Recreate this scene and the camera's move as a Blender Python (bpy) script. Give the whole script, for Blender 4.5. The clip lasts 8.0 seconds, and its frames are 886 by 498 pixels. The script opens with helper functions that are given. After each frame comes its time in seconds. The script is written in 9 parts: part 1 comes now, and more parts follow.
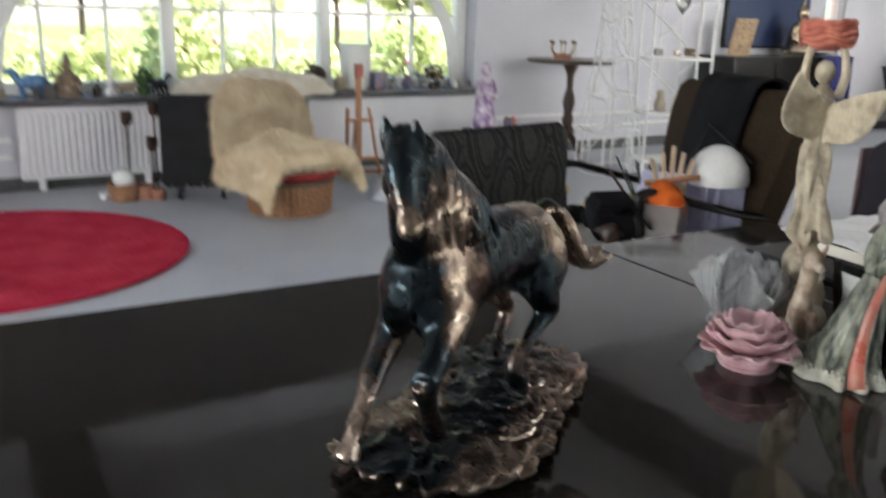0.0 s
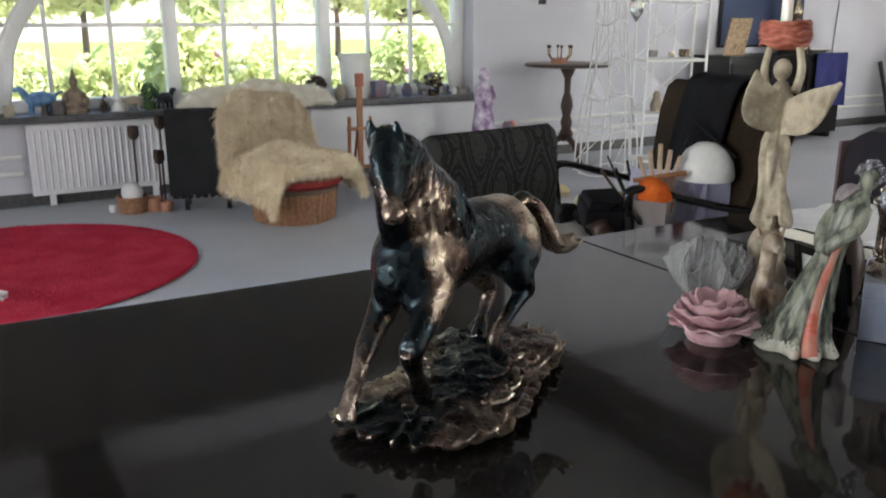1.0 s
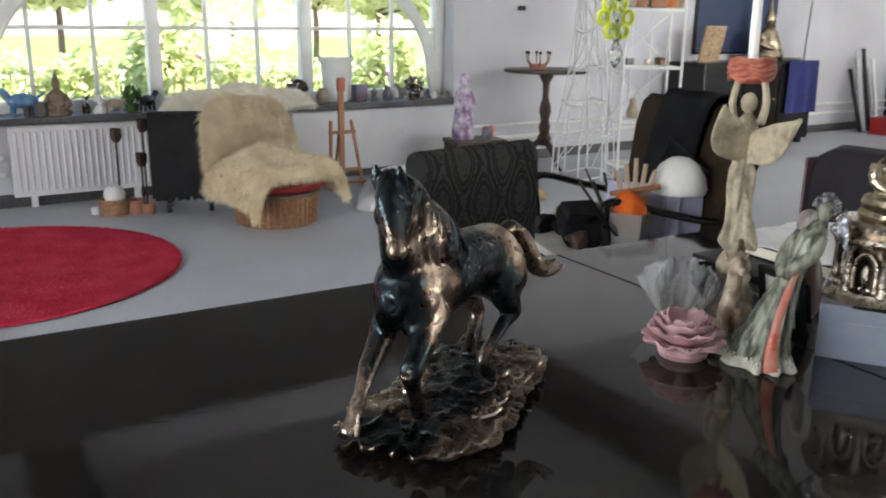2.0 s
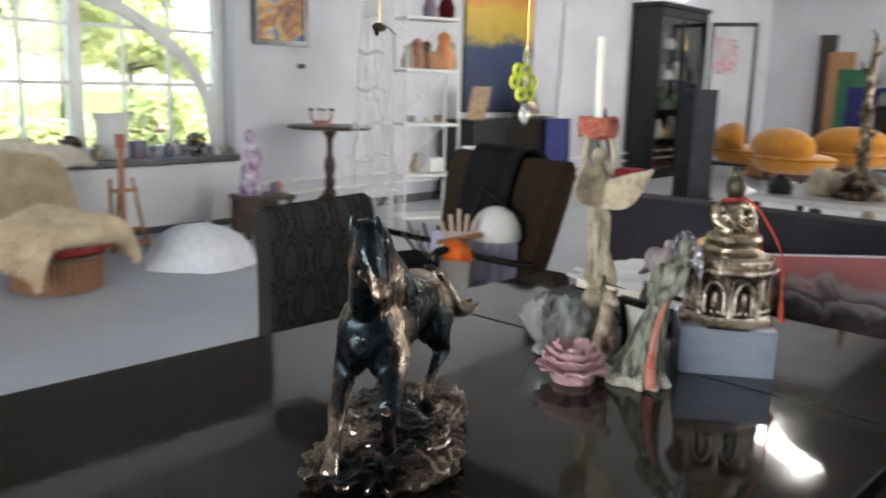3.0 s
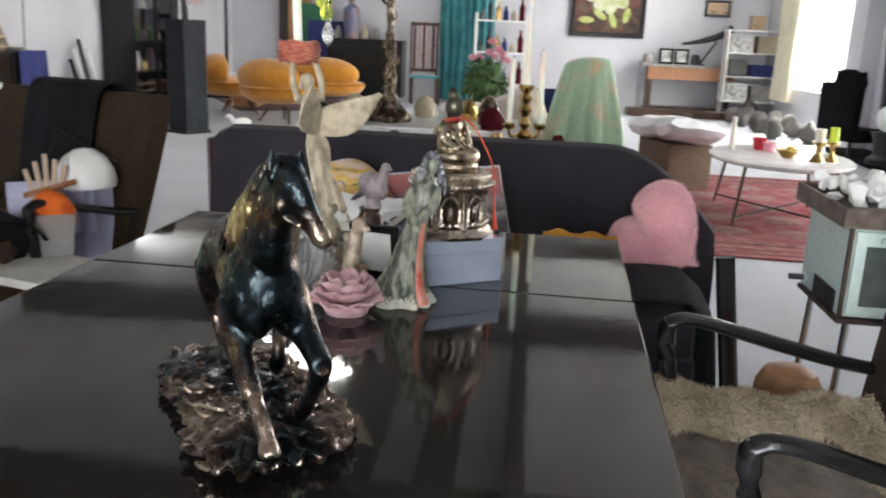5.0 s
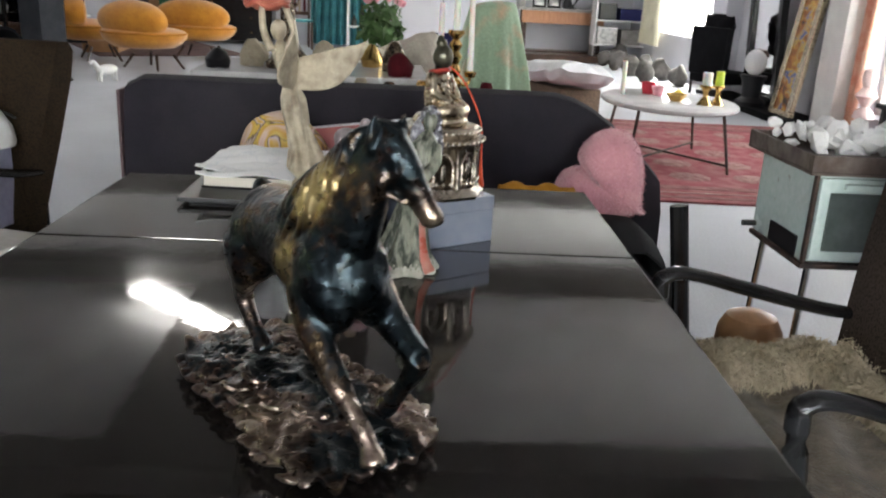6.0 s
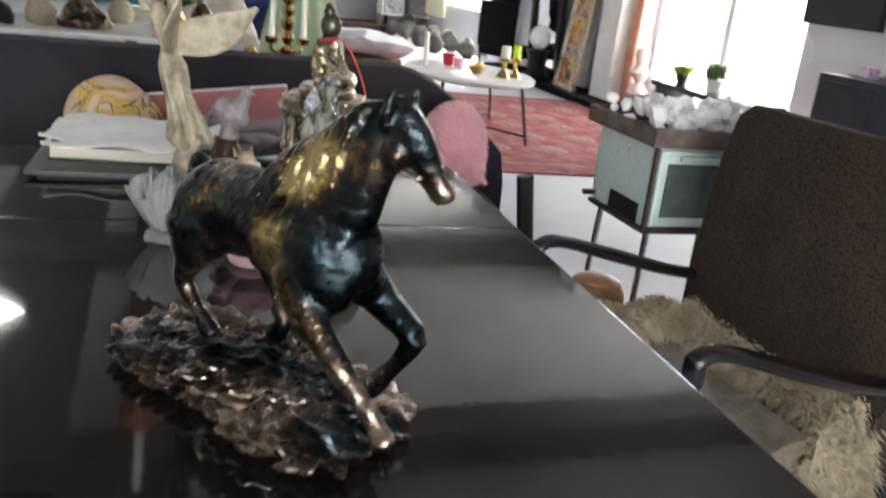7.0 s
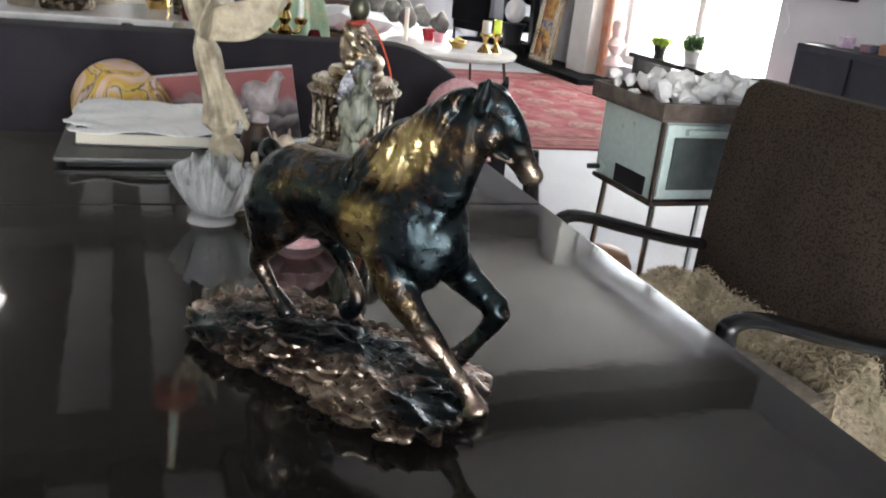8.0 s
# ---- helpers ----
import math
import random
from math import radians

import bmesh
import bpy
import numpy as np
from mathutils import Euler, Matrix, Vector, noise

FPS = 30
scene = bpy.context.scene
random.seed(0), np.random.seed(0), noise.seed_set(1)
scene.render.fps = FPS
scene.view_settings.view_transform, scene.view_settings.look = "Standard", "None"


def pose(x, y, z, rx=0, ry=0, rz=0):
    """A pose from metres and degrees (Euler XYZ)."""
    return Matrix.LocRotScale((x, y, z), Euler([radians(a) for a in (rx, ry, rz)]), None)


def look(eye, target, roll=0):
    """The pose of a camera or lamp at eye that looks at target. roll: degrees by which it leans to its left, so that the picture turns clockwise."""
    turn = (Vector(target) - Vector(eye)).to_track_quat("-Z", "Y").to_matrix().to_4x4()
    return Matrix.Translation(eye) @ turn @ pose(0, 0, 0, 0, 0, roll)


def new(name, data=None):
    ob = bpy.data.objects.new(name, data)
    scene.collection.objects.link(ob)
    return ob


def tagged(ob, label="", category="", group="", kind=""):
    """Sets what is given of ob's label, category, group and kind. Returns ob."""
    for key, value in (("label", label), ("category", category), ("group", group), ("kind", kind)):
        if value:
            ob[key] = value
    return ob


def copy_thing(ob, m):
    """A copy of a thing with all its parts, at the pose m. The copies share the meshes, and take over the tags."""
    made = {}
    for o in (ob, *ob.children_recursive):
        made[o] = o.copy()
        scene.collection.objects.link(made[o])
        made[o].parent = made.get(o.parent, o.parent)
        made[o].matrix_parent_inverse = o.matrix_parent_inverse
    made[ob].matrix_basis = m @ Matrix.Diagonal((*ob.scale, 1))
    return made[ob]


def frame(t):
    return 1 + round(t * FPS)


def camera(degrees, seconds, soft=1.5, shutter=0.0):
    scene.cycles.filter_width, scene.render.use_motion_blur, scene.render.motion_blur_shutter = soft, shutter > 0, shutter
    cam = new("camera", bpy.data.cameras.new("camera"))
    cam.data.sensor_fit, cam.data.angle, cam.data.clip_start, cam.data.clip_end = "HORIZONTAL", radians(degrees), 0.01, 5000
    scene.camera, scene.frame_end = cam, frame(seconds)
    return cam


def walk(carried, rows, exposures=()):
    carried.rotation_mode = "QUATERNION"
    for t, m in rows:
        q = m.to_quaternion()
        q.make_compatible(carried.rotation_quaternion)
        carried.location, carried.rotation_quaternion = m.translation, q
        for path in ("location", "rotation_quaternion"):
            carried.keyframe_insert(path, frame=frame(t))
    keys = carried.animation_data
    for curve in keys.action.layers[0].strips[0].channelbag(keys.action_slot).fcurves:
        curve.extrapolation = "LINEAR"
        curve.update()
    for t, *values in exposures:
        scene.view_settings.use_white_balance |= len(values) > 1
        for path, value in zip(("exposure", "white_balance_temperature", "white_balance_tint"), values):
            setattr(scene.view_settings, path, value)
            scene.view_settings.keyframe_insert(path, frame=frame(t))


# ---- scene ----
cam = camera(55.1, 8.0, soft=1.9, shutter=0.5)
PATH = [
    (0, (3.395, 0.862, 1.188), (4.269, 2.582, 0.66), 1.5),
    (0.3, (3.374, 0.794, 1.209), (4.171, 2.576, 0.776), -1.4),
    (0.5, (3.371, 0.779, 1.201), (4.242, 2.524, 0.758), -1.1),
    (1, (3.368, 0.751, 1.195), (4.23, 2.482, 0.682), -0.1),
    (1.2, (3.381, 0.751, 1.2), (4.238, 2.478, 0.668), 0.6),
    (2.3, (3.257, 0.676, 1.263), (4.245, 2.343, 0.769), 0.5),
    (2.5, (3.212, 0.693, 1.263), (4.292, 2.31, 0.797), 0.5),
    (3, (3.073, 0.76, 1.256), (4.444, 2.165, 0.875), 1.6),
    (3.5, (3.007, 0.886, 1.202), (4.598, 2.001, 0.727), -0.6),
    (3.8, (2.961, 0.958, 1.225), (4.647, 1.912, 0.729), -1.6),
    (4, (2.911, 1.002, 1.226), (4.64, 1.867, 0.716), 0.7),
    (4.5, (2.852, 1.118, 1.232), (4.727, 1.622, 0.755), 1.8),
    (5, (2.89, 1.219, 1.22), (4.801, 1.551, 0.733), 2.4),
    (5.2, (2.914, 1.259, 1.229), (4.835, 1.503, 0.728), 2.9),
    (6.3, (2.974, 1.51, 1.209), (4.868, 1.471, 0.568), 3.3),
    (6.5, (2.979, 1.531, 1.212), (4.858, 1.448, 0.531), 3.8),
    (7, (2.988, 1.656, 1.204), (4.824, 1.166, 0.578), 6.4),
    (7.5, (2.987, 1.741, 1.202), (4.772, 1.179, 0.497), 8.0),
    (8, (2.977, 1.771, 1.21), (4.776, 1.215, 0.536), 5.8),
]
walk(cam, [(t, look(eye, target, roll)) for t, eye, target, roll in PATH], exposures=((0, 2.42), (0.5, 2.34), (1.2, 2.2), (2.5, 2.45), (3.5, 2.38), (4.2, 2.5), (5.2, 2.5), (6.5, 2.25), (7, 2.46), (7.5, 2.52), (8, 2.52)))

# ---------------------------------------------------------------- room frame, world and lights
ROOM = pose(3.2, 7.05, 0, 0, 0, 4.5)          # along the north wall, from the arched window's left jamb
H_CEIL = 3.6

world = bpy.data.worlds.new("world")
scene.world = world
world.use_nodes = True
wn = world.node_tree
sky = wn.nodes.new("ShaderNodeTexSky")
sky.sky_type, sky.sun_disc = "NISHITA", False
sky.sun_elevation, sky.sun_rotation = radians(52), radians(110)
wn.nodes["Background"].inputs["Strength"].default_value = 0.15
wn.links.new(sky.outputs[0], wn.nodes["Background"].inputs["Color"])

sun = new("sun", bpy.data.lights.new("sun", "SUN"))
sun.data.energy, sun.data.angle, sun.data.color = 5.0, radians(0.6), (1.0, 0.96, 0.88)
sun.rotation_euler = (0, radians(38), radians(-20))


def area_lamp(name, m, sx, sy, watts, color=(1, 1, 1)):
    lamp = new(name, bpy.data.lights.new(name, "AREA"))
    lamp.data.shape, lamp.data.size, lamp.data.size_y = "RECTANGLE", sx, sy
    lamp.data.energy, lamp.data.color = watts, color
    lamp.matrix_world = m
    return lamp


# daylight in the window openings; the west one is an added fill
area_lamp("daylight_south", ROOM @ pose(6.05, -10.32, 1.85, 90, 0, 0), 2.3, 3.2, 30, (1.0, 0.99, 0.97))
area_lamp("daylight_south_far", ROOM @ pose(12.7, -10.32, 2.0, 90, 0, 0), 3.4, 2.7, 76, (1.0, 0.98, 0.92))
area_lamp("daylight_high", ROOM @ pose(11.64, 0.3, 3.09, -90, 0, 0), 0.78, 0.88, 9, (1.0, 0.99, 0.97))
# Fill from behind the camera; no window is known on this side.
area_lamp("west_fill", ROOM @ pose(-3.92, -5.0, 1.5, 90, 0, -90), 3.2, 1.9, 31, (1.0, 0.99, 0.97))

# ---------------------------------------------------------------- materials
def mat(name, color, rough=0.6, metal=0.0, color2=None, scale=8.0, mix=0.5, detail=6.0, bump=0.0, bscale=60.0, rvar=0.1,
        coat=0.0, sheen=0.0, stretch=(1, 1, 1), trans=0.0, emit=None, ior=1.5, lo=0.35, hi=0.65):
    """A procedural surface: two colours mixed by noise at one scale, grain and bump at a finer one."""
    m = bpy.data.materials.new(name)
    m.use_nodes = True
    nt, n = m.node_tree, m.node_tree.nodes
    b = n["Principled BSDF"]
    b.inputs["Roughness"].default_value, b.inputs["Metallic"].default_value = rough, metal
    b.inputs["Coat Weight"].default_value, b.inputs["Sheen Weight"].default_value = coat, sheen
    b.inputs["Coat Roughness"].default_value = 0.05
    b.inputs["Transmission Weight"].default_value, b.inputs["IOR"].default_value = trans, ior
    if rough >= 0.85:
        b.inputs["Specular IOR Level"].default_value = 0.15
    c1 = (*color, 1)
    c2 = (*(color2 or [c * 0.78 for c in color]), 1)
    co = n.new("ShaderNodeTexCoord")
    mp = n.new("ShaderNodeMapping")
    mp.inputs["Scale"].default_value = stretch
    nt.links.new(co.outputs["Object"], mp.inputs["Vector"])
    big = n.new("ShaderNodeTexNoise")
    big.inputs["Scale"].default_value, big.inputs["Detail"].default_value = scale, detail
    nt.links.new(mp.outputs[0], big.inputs["Vector"])
    ramp = n.new("ShaderNodeValToRGB")
    ramp.color_ramp.elements[0].position, ramp.color_ramp.elements[1].position = lo, hi
    ramp.color_ramp.elements[0].color, ramp.color_ramp.elements[1].color = c1, c2
    nt.links.new(big.outputs["Fac"], ramp.inputs["Fac"])
    fine = n.new("ShaderNodeTexNoise")
    fine.inputs["Scale"].default_value, fine.inputs["Detail"].default_value = bscale, 4
    nt.links.new(mp.outputs[0], fine.inputs["Vector"])
    mixn = n.new("ShaderNodeMix")
    mixn.data_type, mixn.blend_type = "RGBA", "OVERLAY"
    mixn.inputs[0].default_value = 0.25
    nt.links.new(ramp.outputs[0], mixn.inputs[6])
    nt.links.new(fine.outputs["Fac"], mixn.inputs[7])
    nt.links.new(mixn.outputs[2], b.inputs["Base Color"])
    if rvar:
        rr = n.new("ShaderNodeMapRange")
        rr.inputs[3].default_value, rr.inputs[4].default_value = max(rough - rvar, 0.02), min(rough + rvar, 1)
        nt.links.new(big.outputs["Fac"], rr.inputs[0])
        nt.links.new(rr.outputs[0], b.inputs["Roughness"])
    if bump:
        bp = n.new("ShaderNodeBump")
        bp.inputs["Strength"].default_value, bp.inputs["Distance"].default_value = bump, 0.01
        nt.links.new(fine.outputs["Fac"], bp.inputs["Height"])
        nt.links.new(bp.outputs[0], b.inputs["Normal"])
    if emit:
        b.inputs["Emission Color"].default_value, b.inputs["Emission Strength"].default_value = (*emit[:3], 1), emit[3]
    return m


def nodes_of(m):
    return m.node_tree, m.node_tree.nodes, m.node_tree.nodes["Principled BSDF"]


def lacquer():
    """Black piano lacquer with smudges, fine dust and a few worn streaks."""
    m = mat("black_lacquer", (0.011, 0.0095, 0.009), 0.06, color2=(0.017, 0.0145, 0.013), scale=3, rvar=0)
    nt, n, b = nodes_of(m)
    co = n.new("ShaderNodeTexCoord")
    sm = n.new("ShaderNodeTexNoise")
    sm.inputs["Scale"].default_value, sm.inputs["Detail"].default_value = 5, 8
    nt.links.new(co.outputs["Object"], sm.inputs["Vector"])
    rr = n.new("ShaderNodeMapRange")
    rr.inputs[1].default_value, rr.inputs[2].default_value = 0.35, 0.75
    rr.inputs[3].default_value, rr.inputs[4].default_value = 0.03, 0.09
    nt.links.new(sm.outputs["Fac"], rr.inputs[0])
    nt.links.new(rr.outputs[0], b.inputs["Roughness"])
    b.inputs["Specular IOR Level"].default_value = 0.48
    b.inputs["Coat Weight"].default_value, b.inputs["Coat Roughness"].default_value = 0.11, 0.4   # film of dust and old polish
    wav = n.new("ShaderNodeTexNoise")
    wav.inputs["Scale"].default_value = 9
    nt.links.new(co.outputs["Object"], wav.inputs["Vector"])
    bp = n.new("ShaderNodeBump")
    bp.inputs["Strength"].default_value, bp.inputs["Distance"].default_value = 0.05, 0.004
    nt.links.new(wav.outputs["Fac"], bp.inputs["Height"])
    rip = n.new("ShaderNodeTexNoise")                       # orange-peel of the sprayed coats
    rip.inputs["Scale"].default_value, rip.inputs["Detail"].default_value = 70, 3
    nt.links.new(co.outputs["Object"], rip.inputs["Vector"])
    bp2 = n.new("ShaderNodeBump")
    bp2.inputs["Strength"].default_value, bp2.inputs["Distance"].default_value = 0.03, 0.0012
    nt.links.new(rip.outputs["Fac"], bp2.inputs["Height"])
    nt.links.new(bp.outputs[0], bp2.inputs["Normal"])
    nt.links.new(bp2.outputs[0], b.inputs["Normal"])
    return m


def bronze_patina():
    """Cold-cast bronze: glossy blue-black patina, rubbed through to copper and pale gold on the quarters, legs and base."""
    m = mat("bronze_patina", (0.1, 0.1, 0.1), 0.3, 1.0, rvar=0)
    nt, n, b = nodes_of(m)
    co = n.new("ShaderNodeTexCoord")
    big = n.new("ShaderNodeTexNoise")
    big.inputs["Scale"].default_value, big.inputs["Detail"].default_value = 9, 3
    fine = n.new("ShaderNodeTexNoise")
    fine.inputs["Scale"].default_value, fine.inputs["Detail"].default_value = 90, 6
    geo = n.new("ShaderNodeNewGeometry")
    for t in (big, fine):
        nt.links.new(co.outputs["Object"], t.inputs["Vector"])
    sep = n.new("ShaderNodeSeparateXYZ")
    nt.links.new(co.outputs["Object"], sep.inputs[0])

    def madd(a, k, c):
        q = n.new("ShaderNodeMath")
        q.operation = "MULTIPLY_ADD"
        q.inputs[1].default_value = k
        nt.links.new(a, q.inputs[0])
        if isinstance(c, (int, float)):
            q.inputs[2].default_value = c
        else:
            nt.links.new(c, q.inputs[2])
        return q.outputs[0]

    def span(v, a, c, lo, hi):
        q = n.new("ShaderNodeMapRange")
        q.interpolation_type = "SMOOTHSTEP"
        for i, x in enumerate((a, c, lo, hi)):
            q.inputs[i + 1].default_value = x
        nt.links.new(v, q.inputs[0])
        return q.outputs[0]

    def near(c, r):
        d = n.new("ShaderNodeVectorMath")
        d.operation = "DISTANCE"
        d.inputs[1].default_value = c
        nt.links.new(co.outputs["Object"], d.inputs[0])
        return span(d.outputs["Value"], r * 0.3, r, 0.4, 0.0)

    rub = madd(big.outputs["Fac"], 1.3, span(sep.outputs["Z"], 0.09, 0.15, 0.22, 0.0))
    rub = madd(fine.outputs["Fac"], 0.6, rub)
    rub = madd(geo.outputs["Pointiness"], 1.3, rub)
    # worn places: both flanks, muzzle, left shoulder, croup
    for c, r in (((0.045, -0.045, 0.19), 0.05), ((0.042, -0.045, 0.165), 0.045), ((0.078, -0.036, 0.145), 0.034), ((0.09, -0.03, 0.285), 0.04), ((0.068, -0.036, 0.258), 0.034), ((-0.15, -0.03, 0.2), 0.03),
                 ((0.075, 0.045, 0.19), 0.06), ((0.1, 0.04, 0.152), 0.04), ((-0.12, 0.03, 0.235), 0.065), ((-0.13, 0.045, 0.19), 0.05), ((-0.19, 0.05, 0.18), 0.07), ((0.176, 0.042, 0.266), 0.024), ((0.1, 0.032, 0.25), 0.04)):
        rub = madd(near(c, r), 1.0, rub)
    for c, r in (((0.1, -0.048, 0.15), 0.045), ((0.13, -0.043, 0.115), 0.042), ((0.16, -0.034, 0.085), 0.036), ((0.12, 0.058, 0.15), 0.034), ((0.157, 0.058, 0.125), 0.03), ((0.14, 0.055, 0.09), 0.03)):
        rub = madd(near(c, r), 0.45, rub)
    for c, r in (((0.14, -0.022, 0.024), 0.062), ((0.13, 0.025, 0.024), 0.045), ((-0.045, 0.0, 0.03), 0.06), ((0.02, 0.03, 0.03), 0.045)):   # blue-black pools in the rock
        rub = madd(near(c, r), -1.1, rub)
    half = madd(rub, 0.62, -0.605)
    ramp = n.new("ShaderNodeValToRGB")
    cr = ramp.color_ramp
    cr.elements[0].position, cr.elements[0].color = 0.0, (0.016, 0.023, 0.028, 1)
    cr.elements[1].position, cr.elements[1].color = 1.0, (0.82, 0.72, 0.6, 1)
    for p, c in ((0.43, (0.03, 0.042, 0.048, 1)), (0.5, (0.085, 0.064, 0.054, 1)), (0.58, (0.24, 0.178, 0.145, 1)), (0.7, (0.5, 0.41, 0.33, 1))):
        e = cr.elements.new(p)
        e.color = c
    nt.links.new(half, ramp.inputs["Fac"])
    tone = n.new("ShaderNodeMix")                            # yellower tint on the rubbed body, strongest on its right side; base stays pinker
    tone.data_type, tone.blend_type = "RGBA", "MULTIPLY"
    side = n.new("ShaderNodeMath")
    side.operation = "MULTIPLY"
    nt.links.new(span(sep.outputs["Z"], 0.09, 0.15, 0.0, 1.0), side.inputs[0])
    nt.links.new(span(sep.outputs["Y"], -0.02, 0.02, 1.0, 0.15), side.inputs[1])
    worn = n.new("ShaderNodeMath")
    worn.operation = "MULTIPLY"
    nt.links.new(side.outputs[0], worn.inputs[0])
    nt.links.new(span(half, 0.45, 0.56, 0.0, 1.0), worn.inputs[1])
    nt.links.new(worn.outputs[0], tone.inputs[0])
    nt.links.new(ramp.outputs[0], tone.inputs[6])
    tone.inputs[7].default_value = (1.0, 0.93, 0.56, 1)
    nt.links.new(tone.outputs[2], b.inputs["Base Color"])
    rr = n.new("ShaderNodeMapRange")
    rr.inputs[3].default_value, rr.inputs[4].default_value = 0.4, 0.18
    nt.links.new(fine.outputs["Fac"], rr.inputs[0])
    nt.links.new(rr.outputs[0], b.inputs["Roughness"])
    b.inputs["Coat Weight"].default_value, b.inputs["Coat Roughness"].default_value = 0.12, 0.15
    bp = n.new("ShaderNodeBump")
    bp.inputs["Strength"].default_value, bp.inputs["Distance"].default_value = 0.4, 0.01
    wide = n.new("ShaderNodeTexNoise")
    wide.inputs["Scale"].default_value, wide.inputs["Detail"].default_value, wide.inputs["Distortion"].default_value = 42, 6, 1.0
    nt.links.new(co.outputs["Object"], wide.inputs["Vector"])
    nt.links.new(wide.outputs["Fac"], bp.inputs["Height"])
    nt.links.new(bp.outputs[0], b.inputs["Normal"])
    return m


def damask():
    """Charcoal upholstery with a woven ogee damask, matt ground and satin figure."""
    m = mat("damask_fabric", (0.02, 0.021, 0.022), 0.8, rvar=0)
    nt, n, b = nodes_of(m)
    co = n.new("ShaderNodeTexCoord")
    sep = n.new("ShaderNodeSeparateXYZ")
    nt.links.new(co.outputs["Object"], sep.inputs[0])

    def op(kind, a, c=None, d=None):
        k = n.new("ShaderNodeMath")
        k.operation = kind
        for i, v in enumerate((a, c, d)):
            if v is None:
                continue
            if isinstance(v, (int, float)):
                k.inputs[i].default_value = v
            else:
                nt.links.new(v, k.inputs[i])
        return k.outputs[0]

    wob = n.new("ShaderNodeTexNoise")
    wob.inputs["Scale"].default_value, wob.inputs["Detail"].default_value = 75, 3
    nt.links.new(co.outputs["Object"], wob.inputs["Vector"])
    ragged = op("MULTIPLY_ADD", wob.outputs["Fac"], 0.5, -0.25)
    cx = op("COSINE", op("MULTIPLY", sep.outputs["X"], 2 * math.pi / 0.155))
    cz = op("COSINE", op("MULTIPLY", sep.outputs["Z"], 2 * math.pi / 0.25))
    lat = op("ADD", op("ABSOLUTE", op("ADD", cx, op("MULTIPLY", cz, 0.75))), ragged)
    bands = [op("LESS_THAN", op("ABSOLUTE", op("SUBTRACT", lat, c)), w) for c, w in ((0.38, 0.16), (0.85, 0.06), (1.5, 0.3))]
    both = op("ADD", op("ADD", bands[0], bands[1]), bands[2])
    nrm = n.new("ShaderNodeSeparateXYZ")
    nt.links.new(co.outputs["Normal"], nrm.inputs[0])
    face = op("LESS_THAN", op("ABSOLUTE", nrm.outputs["X"]), 0.6)        # the figure runs on the front and back cloth, not on the side welts
    fig = op("MULTIPLY", both, op("MULTIPLY", face, op("GREATER_THAN", wob.outputs["Fac"], 0.4)))
    mx = n.new("ShaderNodeMix")
    mx.data_type = "RGBA"
    mx.inputs[6].default_value, mx.inputs[7].default_value = (0.016, 0.016, 0.016, 1), (0.034, 0.033, 0.031, 1)
    nt.links.new(fig, mx.inputs[0])
    nt.links.new(mx.outputs[2], b.inputs["Base Color"])
    rr = n.new("ShaderNodeMapRange")
    rr.inputs[3].default_value, rr.inputs[4].default_value = 0.85, 0.6
    nt.links.new(fig, rr.inputs[0])
    nt.links.new(rr.outputs[0], b.inputs["Roughness"])
    b.inputs["Specular IOR Level"].default_value = 0.2
    return m


def speckled(name, base, spots, scale=90, cut=0.56):
    """Velvet with a small animal-like speckle."""
    m = mat(name, base, 0.85, rvar=0)
    nt, n, b = nodes_of(m)
    co = n.new("ShaderNodeTexCoord")
    v = n.new("ShaderNodeTexNoise")
    v.inputs["Scale"].default_value, v.inputs["Detail"].default_value = scale, 2
    big = n.new("ShaderNodeTexNoise")
    big.inputs["Scale"].default_value = 6
    nt.links.new(co.outputs["Object"], v.inputs["Vector"])
    nt.links.new(co.outputs["Object"], big.inputs["Vector"])
    ramp = n.new("ShaderNodeValToRGB")
    ramp.color_ramp.elements[0].position, ramp.color_ramp.elements[1].position = cut - 0.06, cut + 0.04
    ramp.color_ramp.elements[0].color, ramp.color_ramp.elements[1].color = (*base, 1), (*spots, 1)
    nt.links.new(v.outputs["Fac"], ramp.inputs["Fac"])
    mx = n.new("ShaderNodeMix")
    mx.data_type, mx.blend_type = "RGBA", "MULTIPLY"
    mx.inputs[0].default_value = 0.6
    nt.links.new(ramp.outputs[0], mx.inputs[6])
    nt.links.new(big.outputs["Fac"], mx.inputs[7])
    nt.links.new(mx.outputs[2], b.inputs["Base Color"])
    bp = n.new("ShaderNodeBump")
    bp.inputs["Strength"].default_value, bp.inputs["Distance"].default_value = 0.3, 0.004
    nt.links.new(v.outputs["Fac"], bp.inputs["Height"])
    nt.links.new(bp.outputs[0], b.inputs["Normal"])
    return m


